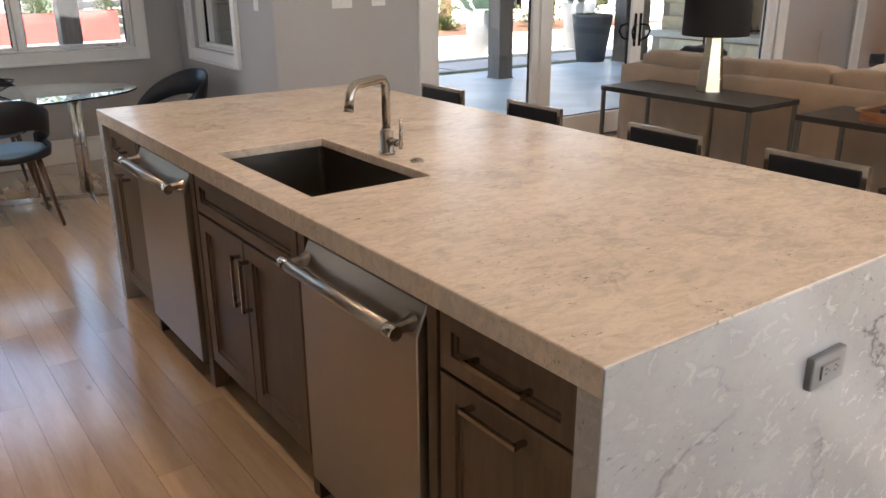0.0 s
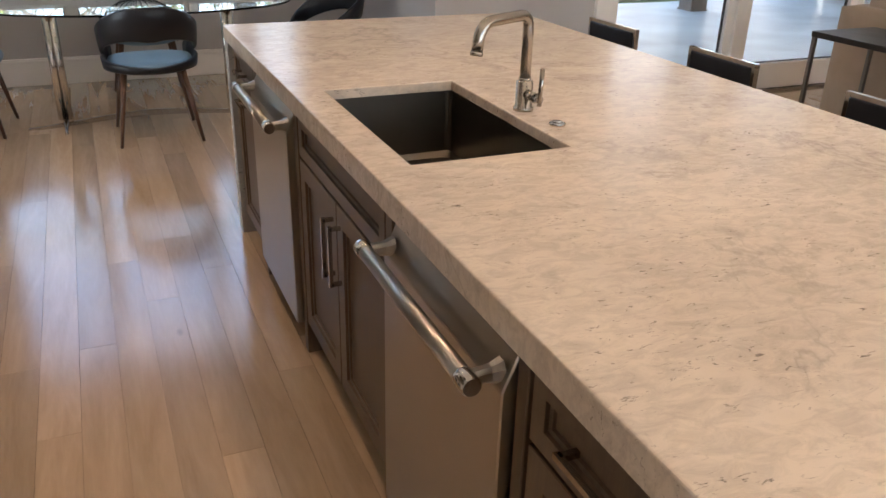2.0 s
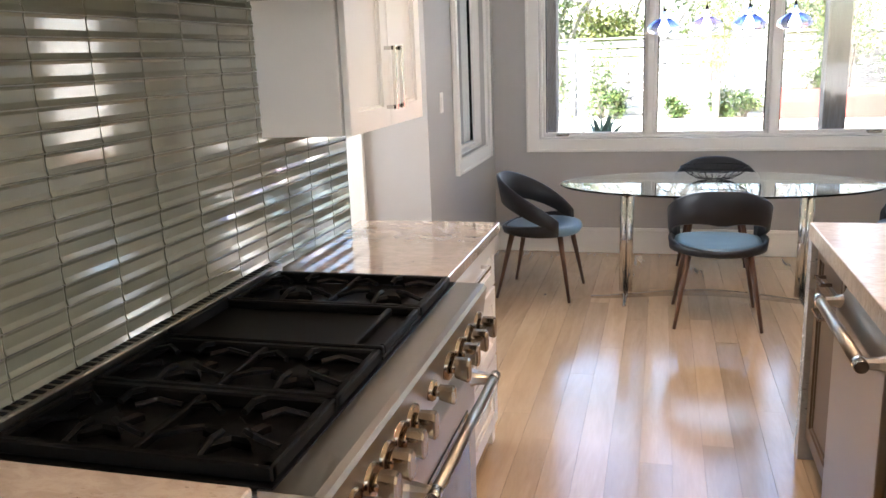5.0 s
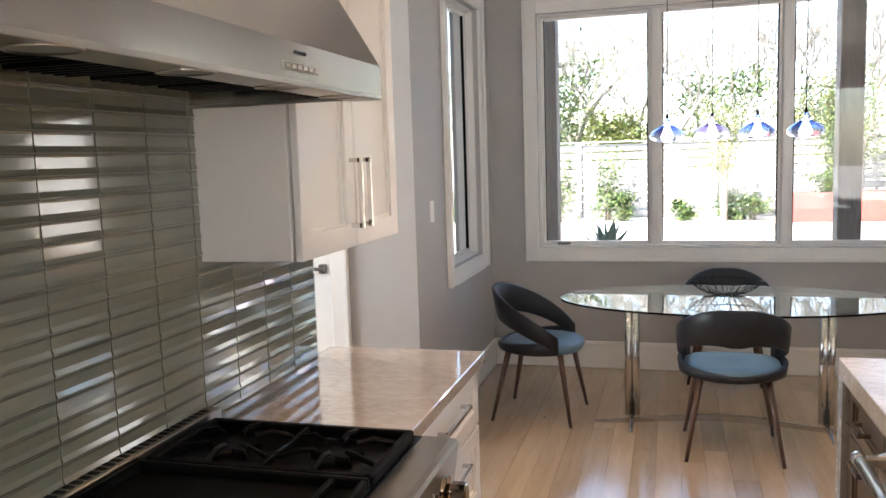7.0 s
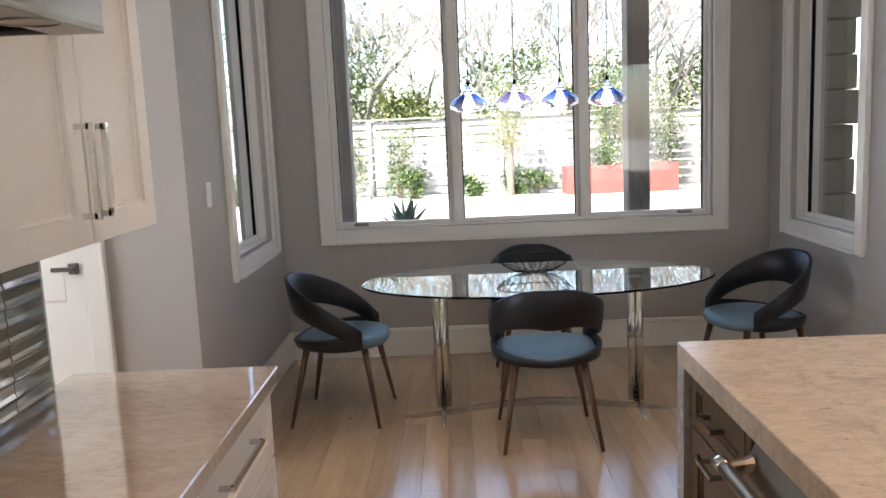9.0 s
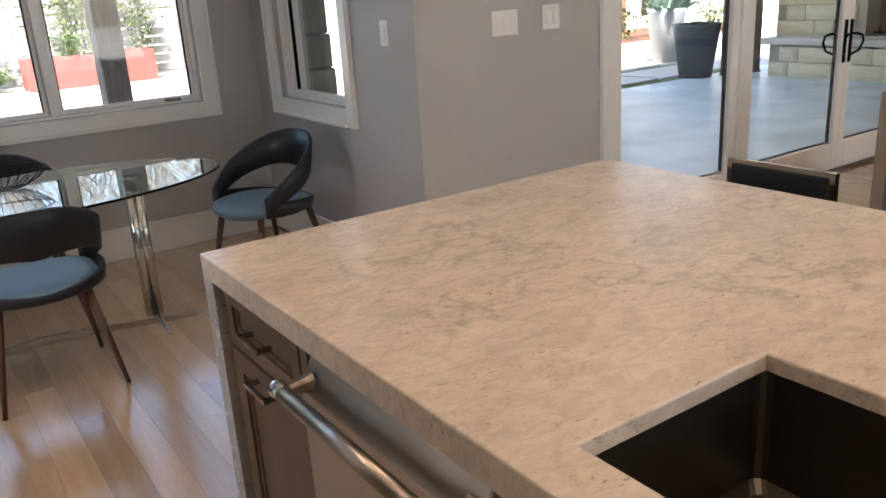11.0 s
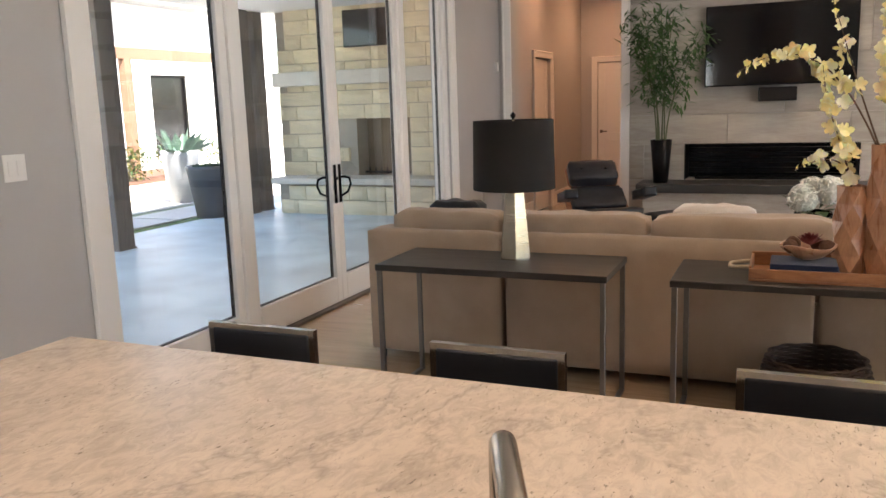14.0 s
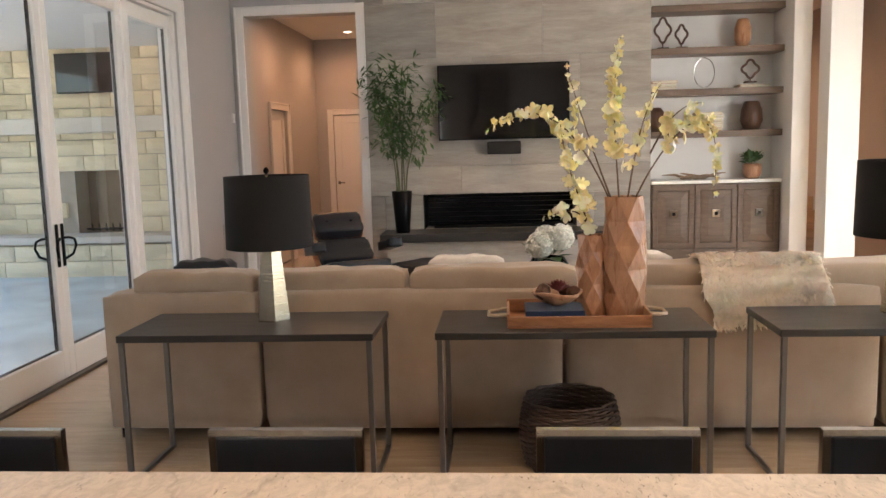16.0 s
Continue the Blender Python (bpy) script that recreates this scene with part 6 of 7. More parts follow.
M_TAN = cloth("tan_book_cloth", (0.42, 0.30, 0.20), (0.55, 0.42, 0.30), 400)
book_stack(-0.36, 2.0955, 3, 0.27, [M_TAN, M_PAGES, M_VASE], "tan cloth hardback book lying on the shelf")
book_stack(-0.86, 1.6405, 6, 0.27, [M_VASE, M_PAGES, M_TAN, M_PAGES, M_LINEN, M_TAN], "pale hardback book lying on the shelf")
book_stack(-1.33, 2.0955, 1, 0.32, [M_TAN], "tan cloth hardback book lying on the shelf")
drift = thing("driftwood", 9.05, -0.70, 1.105, "pale branching driftwood piece on the cabinet", "driftwood")
M_DRIFT = wood("driftwood", (0.20, 0.13, 0.08), (0.36, 0.26, 0.18), 0.7)
bm = bmesh.new()
for k in range(9):
    a = rng.uniform(-0.5, 0.5)
    y0 = -0.70 + rng.uniform(-0.15, 0.15)
    s = rng.choice((-1, 1))
    tube(bm, [(9.05, y0, 1.125), (9.05 + a * 0.1, y0 + s * 0.12, 1.14 + 0.03 * rng.random()), (9.05 + a * 0.25, y0 + s * 0.25, 1.13 + 0.09 * rng.random())], [0.02, 0.014, 0.004], 6)
part("branches", bm, M_DRIFT, drift)
pp = turned("potted_plant", -1.35, 1.1055, [(0.07, 0), (0.095, 0.05), (0.10, 0.13), (0.09, 0.165), (0.02, 0.16)], M_VASE, "small leafy plant in a copper brown pot", "potted plant")
bm = bmesh.new()
for k in range(60):
    a, e = rng.uniform(0, 6.28), rng.uniform(0.1, 1.5)
    b = Vector((9.08 + 0.05 * math.cos(a), -1.35 + 0.05 * math.sin(a), 1.27 + rng.uniform(0, 0.08)))
    petal(bm, b, b + Vector((math.cos(a) * math.cos(e), math.sin(a) * math.cos(e), math.sin(e))) * rng.uniform(0.06, 0.12), 0.06)
part("foliage", bm, M_LEAF, pp)

for x0, x1, y0, y1 in ((8.60, 8.82, -1.78, -1.60), (8.22, 8.50, -2.12, -1.82)):
    col = thing("column", (x0 + x1) / 2, (y0 + y1) / 2, 0, "square white painted column with a plinth", "column", "white columns")
    box_part("shaft", col, M_TRIM, x0, y0, 0.30, x1, y1, 3.299, 0.004)
    box_part("plinth", col, M_TRIM, x0 - 0.015, y0 - 0.015, 0, x1 + 0.015, y1 + 0.015, 0.30, 0.006)
stairs = thing("staircase", 11.5, -2.4, 0, "pale oak staircase beyond the columns", "staircase")
for k in range(7):
    bx = (10.9 + 0.27 * k, -2.99, 0, 11.17 + 0.27 * k, -1.9, 0.175 * (k + 1))
    box_part("tread", stairs, M_FLOOR, *bx, 0.006)

cord = thing("lamp_cord", 3.95, -0.52, 0, "thin white lamp cord hanging behind the console", "cord")
tube_part("wire", cord, M_TRIM, [(3.94, -0.52, 0.727), (3.955, -0.53, 0.5), (3.95, -0.515, 0.25), (3.96, -0.52, 0.01), (3.96, -0.62, 0.004)], 0.004, 6)


# ---- patio and garden ----
slab("ground", [(-60, -60, -0.6, 80, 120, -0.14)], M_GROUND, "pale sunlit gravel and paving", "ground")
slab("patio", [(1.7, 4.62, -0.14, 11.4, 9.3, -0.05)], M_PATIO, "grey blue concrete patio", "patio")
slab("patio_ceiling", [(2.3, 4.62, 3.0, 11.6, 9.1, 3.2)], M_CEIL, "boarded covered patio ceiling", "ceiling")
# Unseen roof, added to keep the high sun off the house.
slab("sun_shield_roof", [(-5.0, -3.8, 3.46, 14.8, 7.1, 3.7)], M_GREYPLATE, "unseen low roof with eaves, added to keep the sun off", "roof")
slab("wall_patio_end", [(10.72, 4.62, -0.14, 11.2, 6.45, 3.0), (10.72, 7.35, -0.14, 11.2, 8.70, 3.0), (10.72, 6.45, 1.36, 11.2, 7.35, 3.0), (11.1, 6.45, -0.14, 11.2, 7.35, 1.36)], M_MORTAR, "limestone chimney wall of the patio", "wall")
M_GRASS = paint("grass", (0.10, 0.15, 0.03), 0.9, 0.3, 0.8, 80)
M_PAVER = paint("pale_paver", (0.52, 0.48, 0.42), 0.8, 0.12, 0.3, 60)
for k in range(4):
    slab("pavement", [(2.5 + 2.3 * k, 9.75, -0.14, 4.7 + 2.3 * k, 10.75, -0.07), (2.5 + 2.3 * k, 11.0, -0.14, 4.7 + 2.3 * k, 12.0, -0.07)], M_PAVER, "pale square concrete pavers", "pavement", 0.005)
slab("lawn_strip", [(1.7, 9.3, -0.139, 11.6, 12.2, -0.10)], M_GRASS, "narrow grass joints between pavers", "lawn")
M_TIMBER = wood("weathered_timber", (0.10, 0.085, 0.07), (0.24, 0.205, 0.17), 0.75, (14, 14, 1.2), 0.3)
for x, y, w in ((6.95, 8.55, 0.13), (10.05, 8.95, 0.13), (10.45, 8.95, 0.11), (1.9, 8.55, 0.13)):
    po = thing("patio_post", x, y, -0.05, "square weathered grey timber patio post", "post", "patio posts")
    box_part("shaft", po, M_TIMBER, x - w, y - w, -0.05, x + w, y + w, 3.0, 0.008)
    box_part("base_plate", po, M_GREYMETAL, x - w - 0.01, y - w - 0.01, -0.05, x + w + 0.01, y + w + 0.01, -0.03, 0)

M_SLAB = paint("cut_limestone", (0.62, 0.57, 0.48), 0.7, 0.08, 0.2, 60)
ofire = thing("outdoor_fireplace", 10.5, 6.9, -0.05, "outdoor fireplace with cut stone mantel and raised hearth", "fireplace")
box_part("hearth_slab", ofire, M_SLAB, 10.10, 4.9, 0.40, 10.70, 8.55, 0.49, 0.008, "thick pale stone hearth slab")
box_part("mantel", ofire, M_SLAB, 10.38, 5.80, 1.86, 10.70, 8.60, 2.07, 0.008, "thick pale stone mantel")
box_part("firebox_back", ofire, M_FIREBRICK, 11.06, 6.45, 0.49, 11.09, 7.35, 1.36, 0)
box_part("hearth_core", ofire, M_MORTAR, 10.22, 4.98, -0.05, 10.70, 8.47, 0.40, 0)
bm = bmesh.new()
for k in range(7):
    tube(bm, [(10.82, 6.60 + 0.1 * k, 0.50), (10.80, 6.60 + 0.1 * k, 0.60)], 0.012, 6)
tube(bm, [(10.81, 6.52, 0.53), (10.81, 7.28, 0.53)], 0.015, 8)
part("log_grate", bm, M_IRON, ofire)
otv = thing("outdoor_television", 10.62, 6.8, 2.7, "black television on the stone chimney", "television")
box_part("case", otv, M_BLACK, 10.56, 6.55, 2.40, 10.64, 7.42, 2.93, 0.004)
box_part("screen", otv, M_SCREEN, 10.557, 6.562, 2.415, 10.561, 7.408, 2.915, 0)
box_part("mount", otv, M_BLACK, 10.64, 6.85, 2.55, 10.70, 7.1, 2.8, 0)


def planter(x, y, r, h, m, label, leaf, n, size, z=-0.05):
    ob = thing("planter", x, y, z, label, "planter", "patio planters")
    bm = bmesh.new()
    lathe(bm, [(r * 0.68, z), (r * 0.98, z + h * 0.93), (r, z + h * 0.94), (r, z + h), (r * 0.9, z + h), (r * 0.86, z + h * 0.9), (0.02, z + h * 0.9)], 36, (x, y))
    part("pot", bm, m, ob)
    bm = bmesh.new()
    for k in range(n):
        a, e = rng.uniform(0, 6.28), rng.uniform(0.15, 1.35)
        q = r * 0.7 * math.sqrt(rng.random())
        b = Vector((x + q * math.cos(a), y + q * math.sin(a), z + h * 0.92))
        petal(bm, b, b + Vector((math.cos(a) * math.cos(e), math.sin(a) * math.cos(e), math.sin(e))) * size * rng.uniform(0.6, 1.0), size * 0.32)
    part("foliage", bm, leaf, ob)


M_POT = paint("dark_grey_fibrestone", (0.075, 0.085, 0.095), 0.55, 0.15, 0.2, 60)
M_LIGHTPOT = paint("pale_grey_fibrestone", (0.42, 0.43, 0.44), 0.6, 0.1, 0.2, 60)
M_AGAVE = paint("agave", (0.10, 0.17, 0.12), 0.55, 0.2)
planter(9.62, 9.30, 0.35, 0.78, M_POT, "large dark grey tapered planter with low greenery", M_LEAF, 220, 0.12)
planter(11.3, 11.3, 0.34, 1.0, M_LIGHTPOT, "tall pale grey planter with a spiky agave", M_AGAVE, 30, 0.55, -0.14)
planter(9.0, 11.6, 0.30, 0.9, M_LIGHTPOT, "tall pale grey planter with a spiky agave", M_AGAVE, 26, 0.5, -0.14)


def foliage(name, x, y, z, rx, ry, rz, n, leaf, mats, label, cat, group, trunk=0.0):
    """A shrub or tree: limbs, and a crown of many small leaves in clumps."""
    ob = thing(name, x, y, z, label, cat, group)
    base = z + trunk
    bm = bmesh.new()
    clumps = []
    for k in range(14):
        a, u = rng.uniform(0, 6.28), rng.uniform(0.15, 1.0)
        c = Vector((x + rx * 0.75 * u * math.cos(a), y + ry * 0.75 * u * math.sin(a), base + rz * rng.uniform(0.25, 1.75)))
        clumps.append(c)
        tube(bm, [(x + 0.05 * math.cos(a), y + 0.05 * math.sin(a), z), Vector((x, y, base)).lerp(c, 0.3), c], [0.018 + 0.012 * trunk, 0.012 + 0.005 * trunk, 0.005], 5)
    part("trunk" if trunk else "stem_cluster", bm, M_TIMBER, ob)
    for j, m in enumerate(mats):
        bm = bmesh.new()
        for k in range(n // len(mats)):
            c = rng.choice(clumps)
            p = c + Vector((rng.gauss(0, rx * 0.27), rng.gauss(0, ry * 0.27), rng.gauss(0, rz * 0.25)))
            if p.z < z + 0.02:
                continue
            d = Vector((rng.uniform(-1, 1), rng.uniform(-1, 1), rng.uniform(-0.8, 0.8))).normalized()
            petal(bm, p, p + d * leaf * rng.uniform(0.6, 1.2), leaf * 0.55)
        part("crown", bm, m, ob)
    return ob


M_HEDGE = paint("evergreen_leaf", (0.055, 0.105, 0.035), 0.55, 0.4, 0.1, 20)
M_LIME = paint("yellow_green_leaf", (0.16, 0.17, 0.035), 0.6, 0.3, 0.1, 20)
M_SPRING = paint("spring_leaf", (0.13, 0.18, 0.05), 0.6, 0.3, 0.1, 20)
G = -0.14
for x, y, r, h in ((13.4, 13.2, 0.6, 0.40), (12.4, 13.6, 0.5, 0.35), (11.2, 13.9, 0.6, 0.42), (10.0, 14.1, 0.5, 0.3), (14.6, 12.8, 0.6, 0.4)):
    foliage("shrub", x, y, 0.18, r, r, h, 900, 0.09, (M_LIME, M_LEAF), "low yellow green garden shrub in a raised bed", "shrub", "patio bed shrubs")
bed = thing("raised_bed", 12.0, 13.6, G, "low pale stone raised planting bed", "planting bed")
box_part("kerb", bed, M_SLAB, 8.6, 12.6, G, 16.0, 12.9, 0.16, 0.01)
box_part("soil", bed, M_MOSS, 8.6, 12.9, G, 16.0, 15.5, 0.18, 0)

M_STUCCO = paint("white_stucco", (0.78, 0.76, 0.72), 0.85, 0.05, 0.3, 40)
wing = thing("house_wing", 13, 17, G, "white stucco house wing with dark windows", "house")
bm = bmesh.new()
for b in wall_boxes("x", 16.5, 16.8, 6.6, 22, G, 4.2, [(8.2, 8.9, 1.2, 2.4), (13.0, 14.4, 0.4, 2.5), (16.4, 17.8, 0.4, 2.5)]):
    box(bm, *b)
part("wall", bm, M_STUCCO, wing)
for l, h, p, q in ((8.2, 8.9, 1.2, 2.4), (13.0, 14.4, 0.4, 2.5), (16.4, 17.8, 0.4, 2.5)):
    w = box_part("window", wing, M_SCREEN, l, 16.62, p, h, 16.66, q, 0)
    bm = bmesh.new()
    for b in ((l, 16.56, p, l + 0.06, 16.62, q), (h - 0.06, 16.56, p, h, 16.62, q), (l + 0.06, 16.56, p, h - 0.06, 16.62, p + 0.06), (l + 0.06, 16.56, q - 0.06, h - 0.06, 16.62, q)):
        box(bm, *b)
    part("frame", bm, M_BLACK, w)
box_part("roof", wing, M_GREYPLATE, 6.2, 15.9, 4.2, 22.4, 21, 4.45, 0.01)
per = thing("pergola", 12.2, 14.6, G, "brown cedar pergola over the garden path", "pergola")
M_CEDAR = wood("cedar", (0.16, 0.08, 0.045), (0.30, 0.17, 0.10), 0.6, (12, 12, 1.2))
for px in (10.4, 13.6):
    box_part("post", per, M_CEDAR, px - 0.1, 14.5, G, px + 0.1, 14.7, 2.7, 0.006)
box_part("beam", per, M_CEDAR, 9.9, 14.52, 2.7, 16.5, 14.68, 2.95, 0.006)

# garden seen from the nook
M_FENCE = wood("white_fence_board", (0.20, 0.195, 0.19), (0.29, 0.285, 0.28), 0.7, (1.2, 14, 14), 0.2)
FY = 22.0
fence = thing("fence", 0, FY, G, "tall pale horizontal board fence", "fence")
for k in range(9):
    z0 = G + 0.03 + 0.215 * k
    for j in range(8):
        x0 = -13 + 3.4 * j
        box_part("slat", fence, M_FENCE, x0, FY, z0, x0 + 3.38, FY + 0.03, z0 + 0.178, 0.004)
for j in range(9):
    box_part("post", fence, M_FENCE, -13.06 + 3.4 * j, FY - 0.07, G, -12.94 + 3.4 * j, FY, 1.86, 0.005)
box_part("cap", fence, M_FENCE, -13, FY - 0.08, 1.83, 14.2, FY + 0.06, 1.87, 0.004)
M_RED = paint("rust_red_steel", (0.30, 0.06, 0.05), 0.6, 0.15, 0.2, 40)
rp = thing("steel_planter", 3.7, 20.6, G, "long rust red steel planter box by the fence", "planter box")
bm = bmesh.new()
for b in ((2.04, 20.2, G, 4.7, 20.25, 0.53), (2.04, 20.95, G, 4.7, 21.0, 0.53), (2.04, 20.25, G, 2.09, 20.95, 0.53), (4.65, 20.25, G, 4.7, 20.95, 0.53)):
    box(bm, *b, 0.004)
part("box", bm, M_RED, rp)
box_part("soil", rp, M_MOSS, 2.09, 20.25, G, 4.65, 20.95, 0.45, 0)
for x, y, r, h in ((-3.2, 20.9, 0.45, 0.85), (-4.3, 21.0, 0.4, 0.25), (-1.6, 20.9, 0.35, 0.35), (-0.2, 21.0, 0.3, 0.3), (1.4, 20.9, 0.45, 0.3), (6.2, 20.9, 0.4, 0.3), (-6.0, 20.8, 0.5, 0.4), (3.0, 20.6, 0.5, 0.25), (-2.0, 21.2, 0.42, 0.95), (3.3, 21.4, 0.75, 1.35), (4.7, 21.5, 0.6, 1.1), (0.9, 21.3, 0.4, 0.35)):
    foliage("shrub", x, y, G if y > 20.7 else 0.45, r, r * 0.7, h, 1100, 0.10, (M_SPRING, M_HEDGE), "small green garden shrub by the fence", "shrub", "garden shrubs")
for x, y, r, h, mats in ((-6.5, 25.5, 2.6, 2.0, (M_HEDGE, M_HEDGE)), (-3.3, 24.6, 1.5, 1.7, (M_HEDGE, M_SPRING)), (0.7, 24.4, 1.7, 1.4, (M_SPRING, M_HEDGE)), (3.5, 23.8, 1.2, 1.3, (M_LIME, M_HEDGE)), (5.8, 26.5, 2.3, 1.5, (M_SPRING, M_LIME)), (9.5, 27, 2.6, 2.0, (M_HEDGE, M_SPRING)), (-10.5, 27, 2.8, 2.2, (M_HEDGE, M_HEDGE)), (-1.8, 24.0, 1.2, 1.0, (M_LIME, M_SPRING))):
    foliage("tree", x, y, G, r, r, h, 3600, 0.16, mats, "leafy evergreen garden tree behind the fence", "tree", "garden trees", 1.0)
M_BARK = paint("pale_grey_bark", (0.28, 0.26, 0.235), 0.9, 0.2, 0.5, 30)
bt_rng = random.Random(9)
for x, y in ((1.2, 24.5), (4.6, 23.8), (6.6, 24.5), (-2.4, 25.0), (8.4, 25.5), (-4.2, 26.0), (-0.6, 23.6), (2.7, 25.0), (5.6, 25.6), (-3.2, 24.0), (0.3, 25.6), (3.6, 24.6), (7.4, 23.9), (-1.5, 26.2)):
    bt = thing("bare_tree", x, y, G, "bare winter tree with thin branches", "tree", "bare trees")
    bm = bmesh.new()

    def limb(p, d, length, rad, depth):
        q = p + d * length
        m = p + d * length * 0.5 + Vector((bt_rng.uniform(-1, 1), bt_rng.uniform(-1, 1), 0)) * length * 0.06
        tube(bm, [p, m, q], [rad, rad * 0.8, rad * 0.6], 5 if depth < 2 else 4, False)
        if depth < 5:
            for _ in range(3 if depth < 3 else 4):
                e = (d + Vector((bt_rng.uniform(-0.8, 0.8), bt_rng.uniform(-0.8, 0.8), bt_rng.uniform(-0.15, 0.5)))).normalized()
                limb(q, e, length * bt_rng.uniform(0.62, 0.88), rad * 0.59, depth + 1)

    limb(Vector((x, y, G)), Vector((0.05, 0, 1)), 1.9, 0.13, 0)
    part("trunk", bm, M_BARK, bt)
ag = thing("agave", -1.1, 8.0, G, "spiky blue green agave in a pot outside the window", "agave")
bm = bmesh.new()
lathe(bm, [(0.22, G), (0.30, 0.62), (0.27, 0.62), (0.25, 0.56), (0.02, 0.56)], 28, (-1.1, 8.0))
part("pot", bm, M_POT, ag)
bm = bmesh.new()
for k in range(22):
    a = k * 2.4
    e = radians(12 + 68 * (k / 22))
    L = 0.42
    c = Vector((-1.1, 8.0, 0.58))
    d = Vector((math.cos(a) * math.cos(e), math.sin(a) * math.cos(e), math.sin(e)))
    petal(bm, c, c + d * L, 0.075, 0.01)
part("foliage", bm, M_AGAVE, ag)
for x0, x1, m, lb in ((0.755, 0.93, M_TIMBER, "dark timber eave post outside the window"), (-1.62, -1.437, M_TIMBER, "dark timber eave post outside the window")):
    ep = thing("eave_post", (x0 + x1) / 2, 7.4, G, lb, "post", "eave posts")
    box_part("shaft", ep, m, x0, 7.3, G, x1, 7.5, 3.46, 0.006)


pier = thing("patio_pier", 2.22, 7.45, G, "stone pier at the patio corner, shade in its dark colour", "pier")
# Base colour is set dark olive to hold the shade on this stone.
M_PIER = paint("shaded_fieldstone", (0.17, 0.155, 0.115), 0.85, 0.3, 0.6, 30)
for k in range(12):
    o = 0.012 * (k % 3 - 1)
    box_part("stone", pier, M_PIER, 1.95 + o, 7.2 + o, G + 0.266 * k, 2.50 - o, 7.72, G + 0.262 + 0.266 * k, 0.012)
# Added wall fills the side window; shade is put into its grey green.
gw = thing("garden_wall", -4.3, 6.9, G, "tall stand-in garden wall with the shade in its sage grey", "garden wall")
M_SAGE = paint("shaded_sage_render", (0.24, 0.26, 0.24), 0.85, 0.1, 0.3, 40)
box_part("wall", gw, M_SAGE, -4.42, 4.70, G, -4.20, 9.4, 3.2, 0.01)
box_part("coping", gw, M_SLAB, -4.46, 4.70, 3.2, -4.16, 9.4, 3.27, 0.01)
foliage("tree", 0.75, 20.7, G, 0.75, 0.5, 1.0, 1500, 0.09, (M_SPRING, M_LIME), "slender young tree before the fence", "tree", "garden trees", 0.9)
foliage("tree", 3.6, 20.9, G, 0.9, 0.5, 1.1, 1500, 0.10, (M_SPRING, M_HEDGE), "slender young tree before the fence", "tree", "garden trees", 1.2)


# ---- pieces of floors and walls ----
def piece(name, mesh, parent, x, y, z):
    ob = new(name, mesh)
    ob.parent = parent
    ob.matrix_basis = Matrix.Translation((x, y, z))
    return ob


def block_mesh(name, sx, sy, sz, bevel, material, seg=1):
    bm = bmesh.new()
    box(bm, 0, 0, 0, sx, sy, sz, bevel, seg)
    return finish(bm, name, material)


# oak boards along y
BW = 0.1205
lengths = [1.2, 1.6, 2.0, 2.4]
boards = {L: block_mesh("plank", BW - 0.0008, L - 0.0008, 0.014, 0.0003, M_FLOOR) for L in lengths}
prng = random.Random(11)
rest = bmesh.new()
x = -2.0285
count = 0
while x < 13.9:
    y = -2.99 - prng.uniform(0, 1.8)
    end = 6.32 if -1.79 < x < 1.45 else 4.43
    while y < end:
        L = prng.choice(lengths)
        near = -1.4 < x < 3.6 and y + L > -0.9
        if near and y + L < end and count < 300:
            piece("plank", boards[L], floor, x, y, -0.014)
            count += 1
        else:
            box(rest, x, max(y, -2.99), -0.014, x + BW - 0.0008, min(y + L - 0.0008, end), 0.0)
        y += L
    x += BW
tagged(part("plank_field", rest, M_FLOOR, floor), "", "", "", "stuff")

# glass tiles behind the range, each with a sloped face
splash = tagged(new("backsplash", finish(bmesh.new(), "backsplash", M_GROUT)), "stacked grey green glass tile backsplash with sloped faces", "backsplash", "", "structure")
box_part("grout_bed", splash, M_GROUT, -1.7145, -0.6, 0.921, -1.7005, 2.893, 1.90, 0)
TW, TH = 0.1755, 0.0445
bm = bmesh.new()
tw, th = TW - 0.0045, TH - 0.0026
cove = [(0.0, 0.0), (0.0105, 0.0), (0.0115, 0.001), (0.0078, 0.0125), (0.0074, 0.0350), (0.0105, th - 0.001), (0.0100, th), (0.0, th)]
loft(bm, [[(px, yy, pz) for px, pz in cove] for yy in (0, tw)], smooth=False)
tile = finish(bm, "tile", M_TILE)
rest = bmesh.new()
for c in range(19):
    for r in range(22):
        z, y = 0.957 + (r - 1) * TH + 0.0014, 2.889 - (c + 1) * TW
        if r == 0:
            z = 0.9215
        if c < 14 and 0 < r < 22:
            piece("tile", tile, splash, -1.7055, y, z)
        elif r:
            loft(rest, [[(-1.7055 + px, y + yy, z + pz) for px, pz in cove] for yy in (0, tw)], smooth=False)
        else:
            loft(rest, [[(-1.7055 + px, y + yy, z + pz * 0.78) for px, pz in cove] for yy in (0, tw)], smooth=False)
tagged(part("tile_field", rest, M_TILE, splash), "", "", "", "stuff")

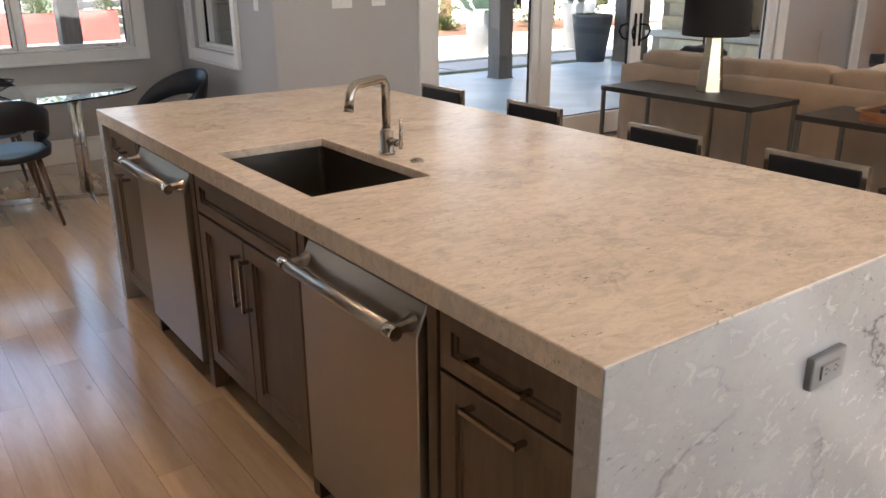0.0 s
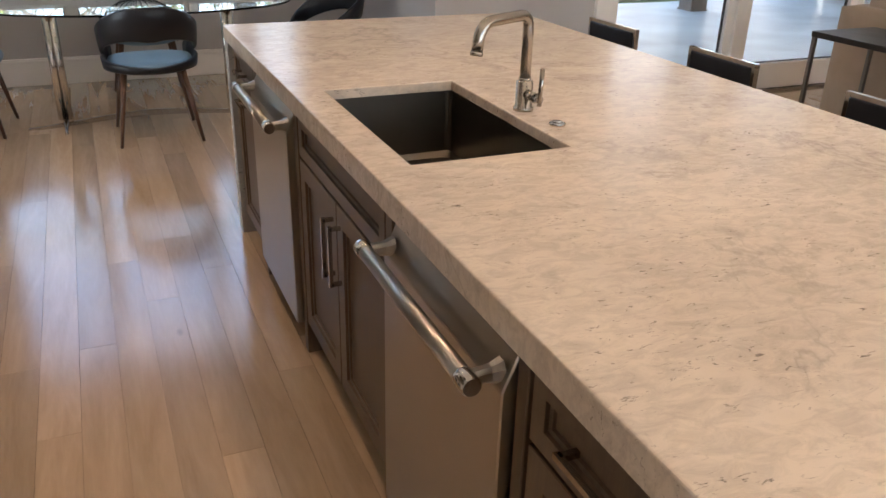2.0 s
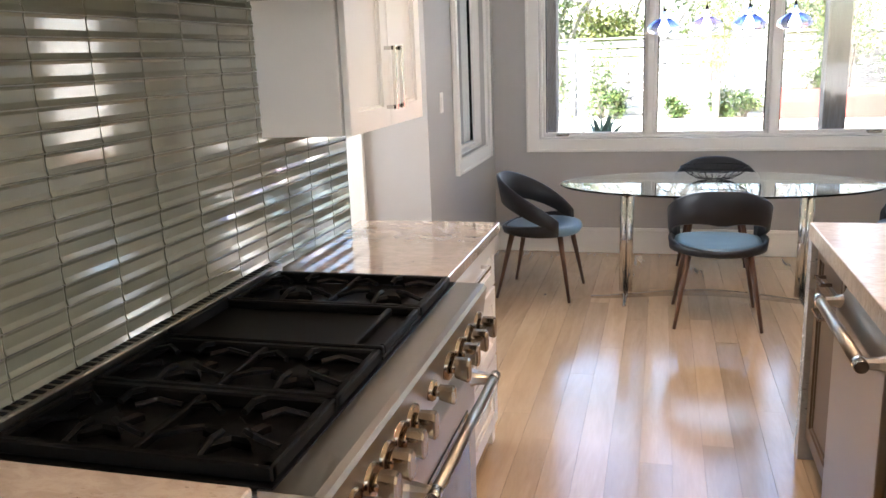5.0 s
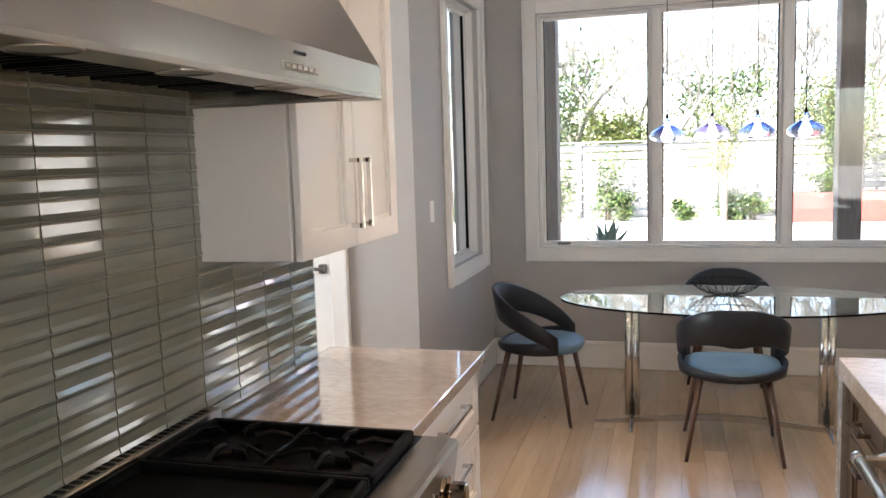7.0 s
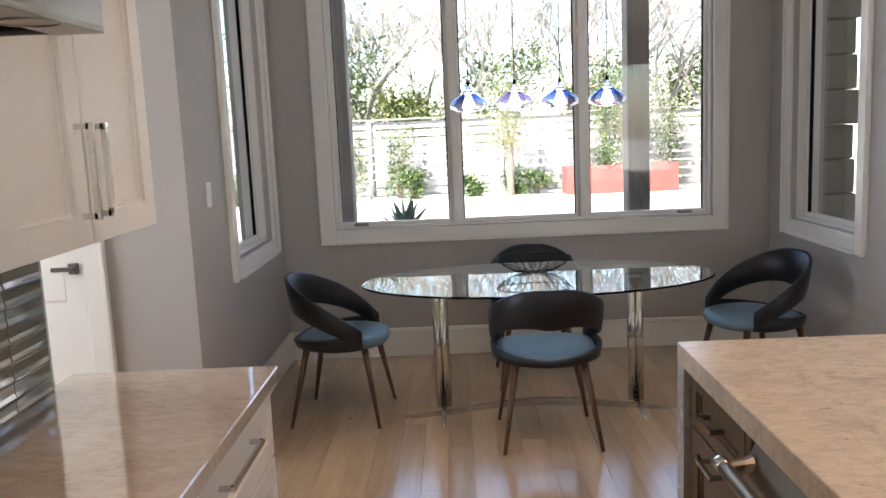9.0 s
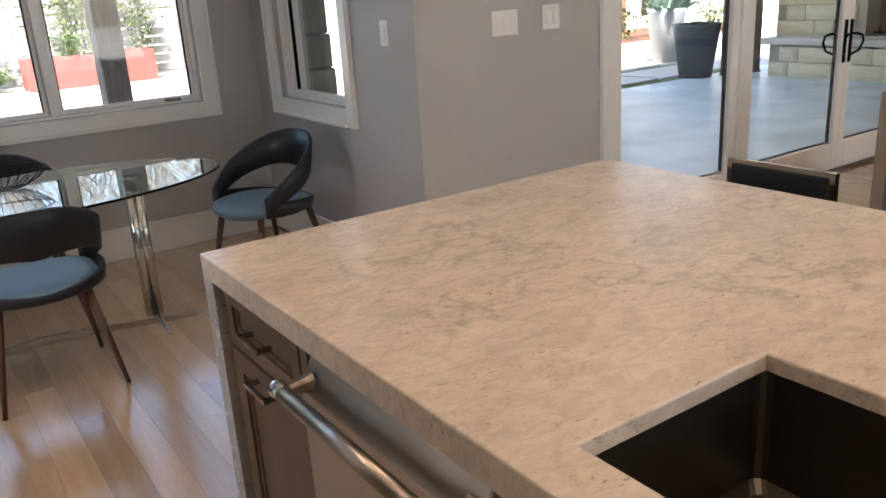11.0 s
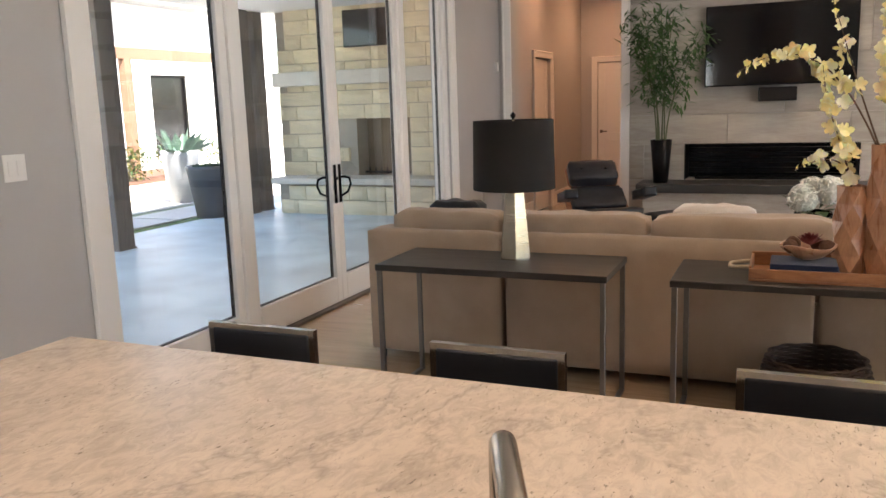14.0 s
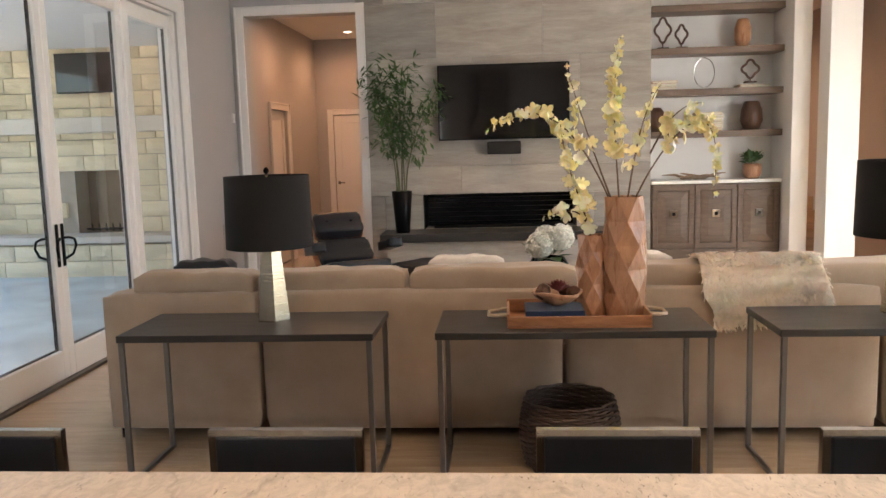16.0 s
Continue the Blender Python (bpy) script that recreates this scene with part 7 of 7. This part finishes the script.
# large sandstone tiles of the fireplace wall
feature = tagged(new("tile_wall", finish(bmesh.new(), "tile_wall", M_STONETILE)), "large sandstone tiles laid in running bond on the fireplace wall", "tile wall", "", "structure")
bx_z = [0.625 - 0.60, 0.625, 1.01, 1.33, 1.92, 2.52, 3.12, 3.29]
W = 1.17
for i, (z0, z1) in enumerate(zip(bx_z, bx_z[1:])):
    off = (0.0, 0.55, 0.25, 0.8, 0.4, 0.0, 0.6)[i]
    y = -0.22 - off
    while y < 3.0:
        spans = [(max(y, -0.215), min(y + W, 2.995))]
        if i == 1:
            a, b = spans[0]
            spans = [s for s in ((a, min(b, 0.595)), (max(a, 2.305), b)) if s[1] - s[0] > 0.02]
        for a, b in spans:
            if b - a > 0.02:
                m = block_mesh("stone_tile", 0.09, b - a - 0.003, z1 - z0 - 0.003, 0.0015, M_STONETILE)
                piece("stone_tile", m, feature, 8.93, a, z0)
        y += W

# rough limestone blocks of the patio chimney and hearth
chim = bpy.data.objects["wall_patio_end"]


def rough_block(sy, sz, seed):
    bm = bmesh.new()
    n = 6
    g = []
    for j in range(4):
        row = []
        for i in range(n):
            fy, fz = i / (n - 1), j / 3
            edge = i in (0, n - 1) or j in (0, 3)
            d = 0.0 if edge else -0.018 - 0.028 * abs(noise.noise(Vector((i * 0.8, j * 0.9, seed * 3.1))))
            row.append(bm.verts.new((d, fy * sy, fz * sz)))
        g.append(row)
    for j in range(3):
        for i in range(n - 1):
            bm.faces.new((g[j][i], g[j][i + 1], g[j + 1][i + 1], g[j + 1][i]))
    back = [bm.verts.new((0.06, yy, zz)) for yy, zz in ((0, 0), (sy, 0), (sy, sz), (0, sz))]
    bm.faces.new((*g[0][::-1], back[0], back[1]))
    bm.faces.new((*g[3], back[2], back[3]))
    bm.faces.new((*[r[0] for r in g], back[3], back[0]))
    bm.faces.new((*[r[n - 1] for r in g][::-1], back[1], back[2]))
    return finish(bm, "stone", M_STONE)


SH = 0.215
stones = {}
for w in (0.30, 0.45, 0.60, 0.75):
    stones[w] = [rough_block(w - 0.012, SH - 0.012, k + w) for k in range(3)]
for x0, y0, y1, z0, rows in ((10.66, 4.63, 8.70, 0.49, 12), (10.16, 4.98, 8.47, -0.05, 2)):
    for r in range(rows):
        z = z0 + r * SH
        y = y0
        while y < y1 - 0.15:
            w = prng.choice((0.30, 0.45, 0.60, 0.75))
            if y + w > y1:
                w = 0.30
            inside = x0 > 10.5 and y + w > 6.50 and y < 7.30 and z < 1.30
            if inside and y < 6.3:
                w = 0.30
                inside = y + w > 6.62
            if y + w <= y1 + 0.1 and not inside:
                piece("stone", prng.choice(stones[w]), chim, x0, y, z)
            y += w
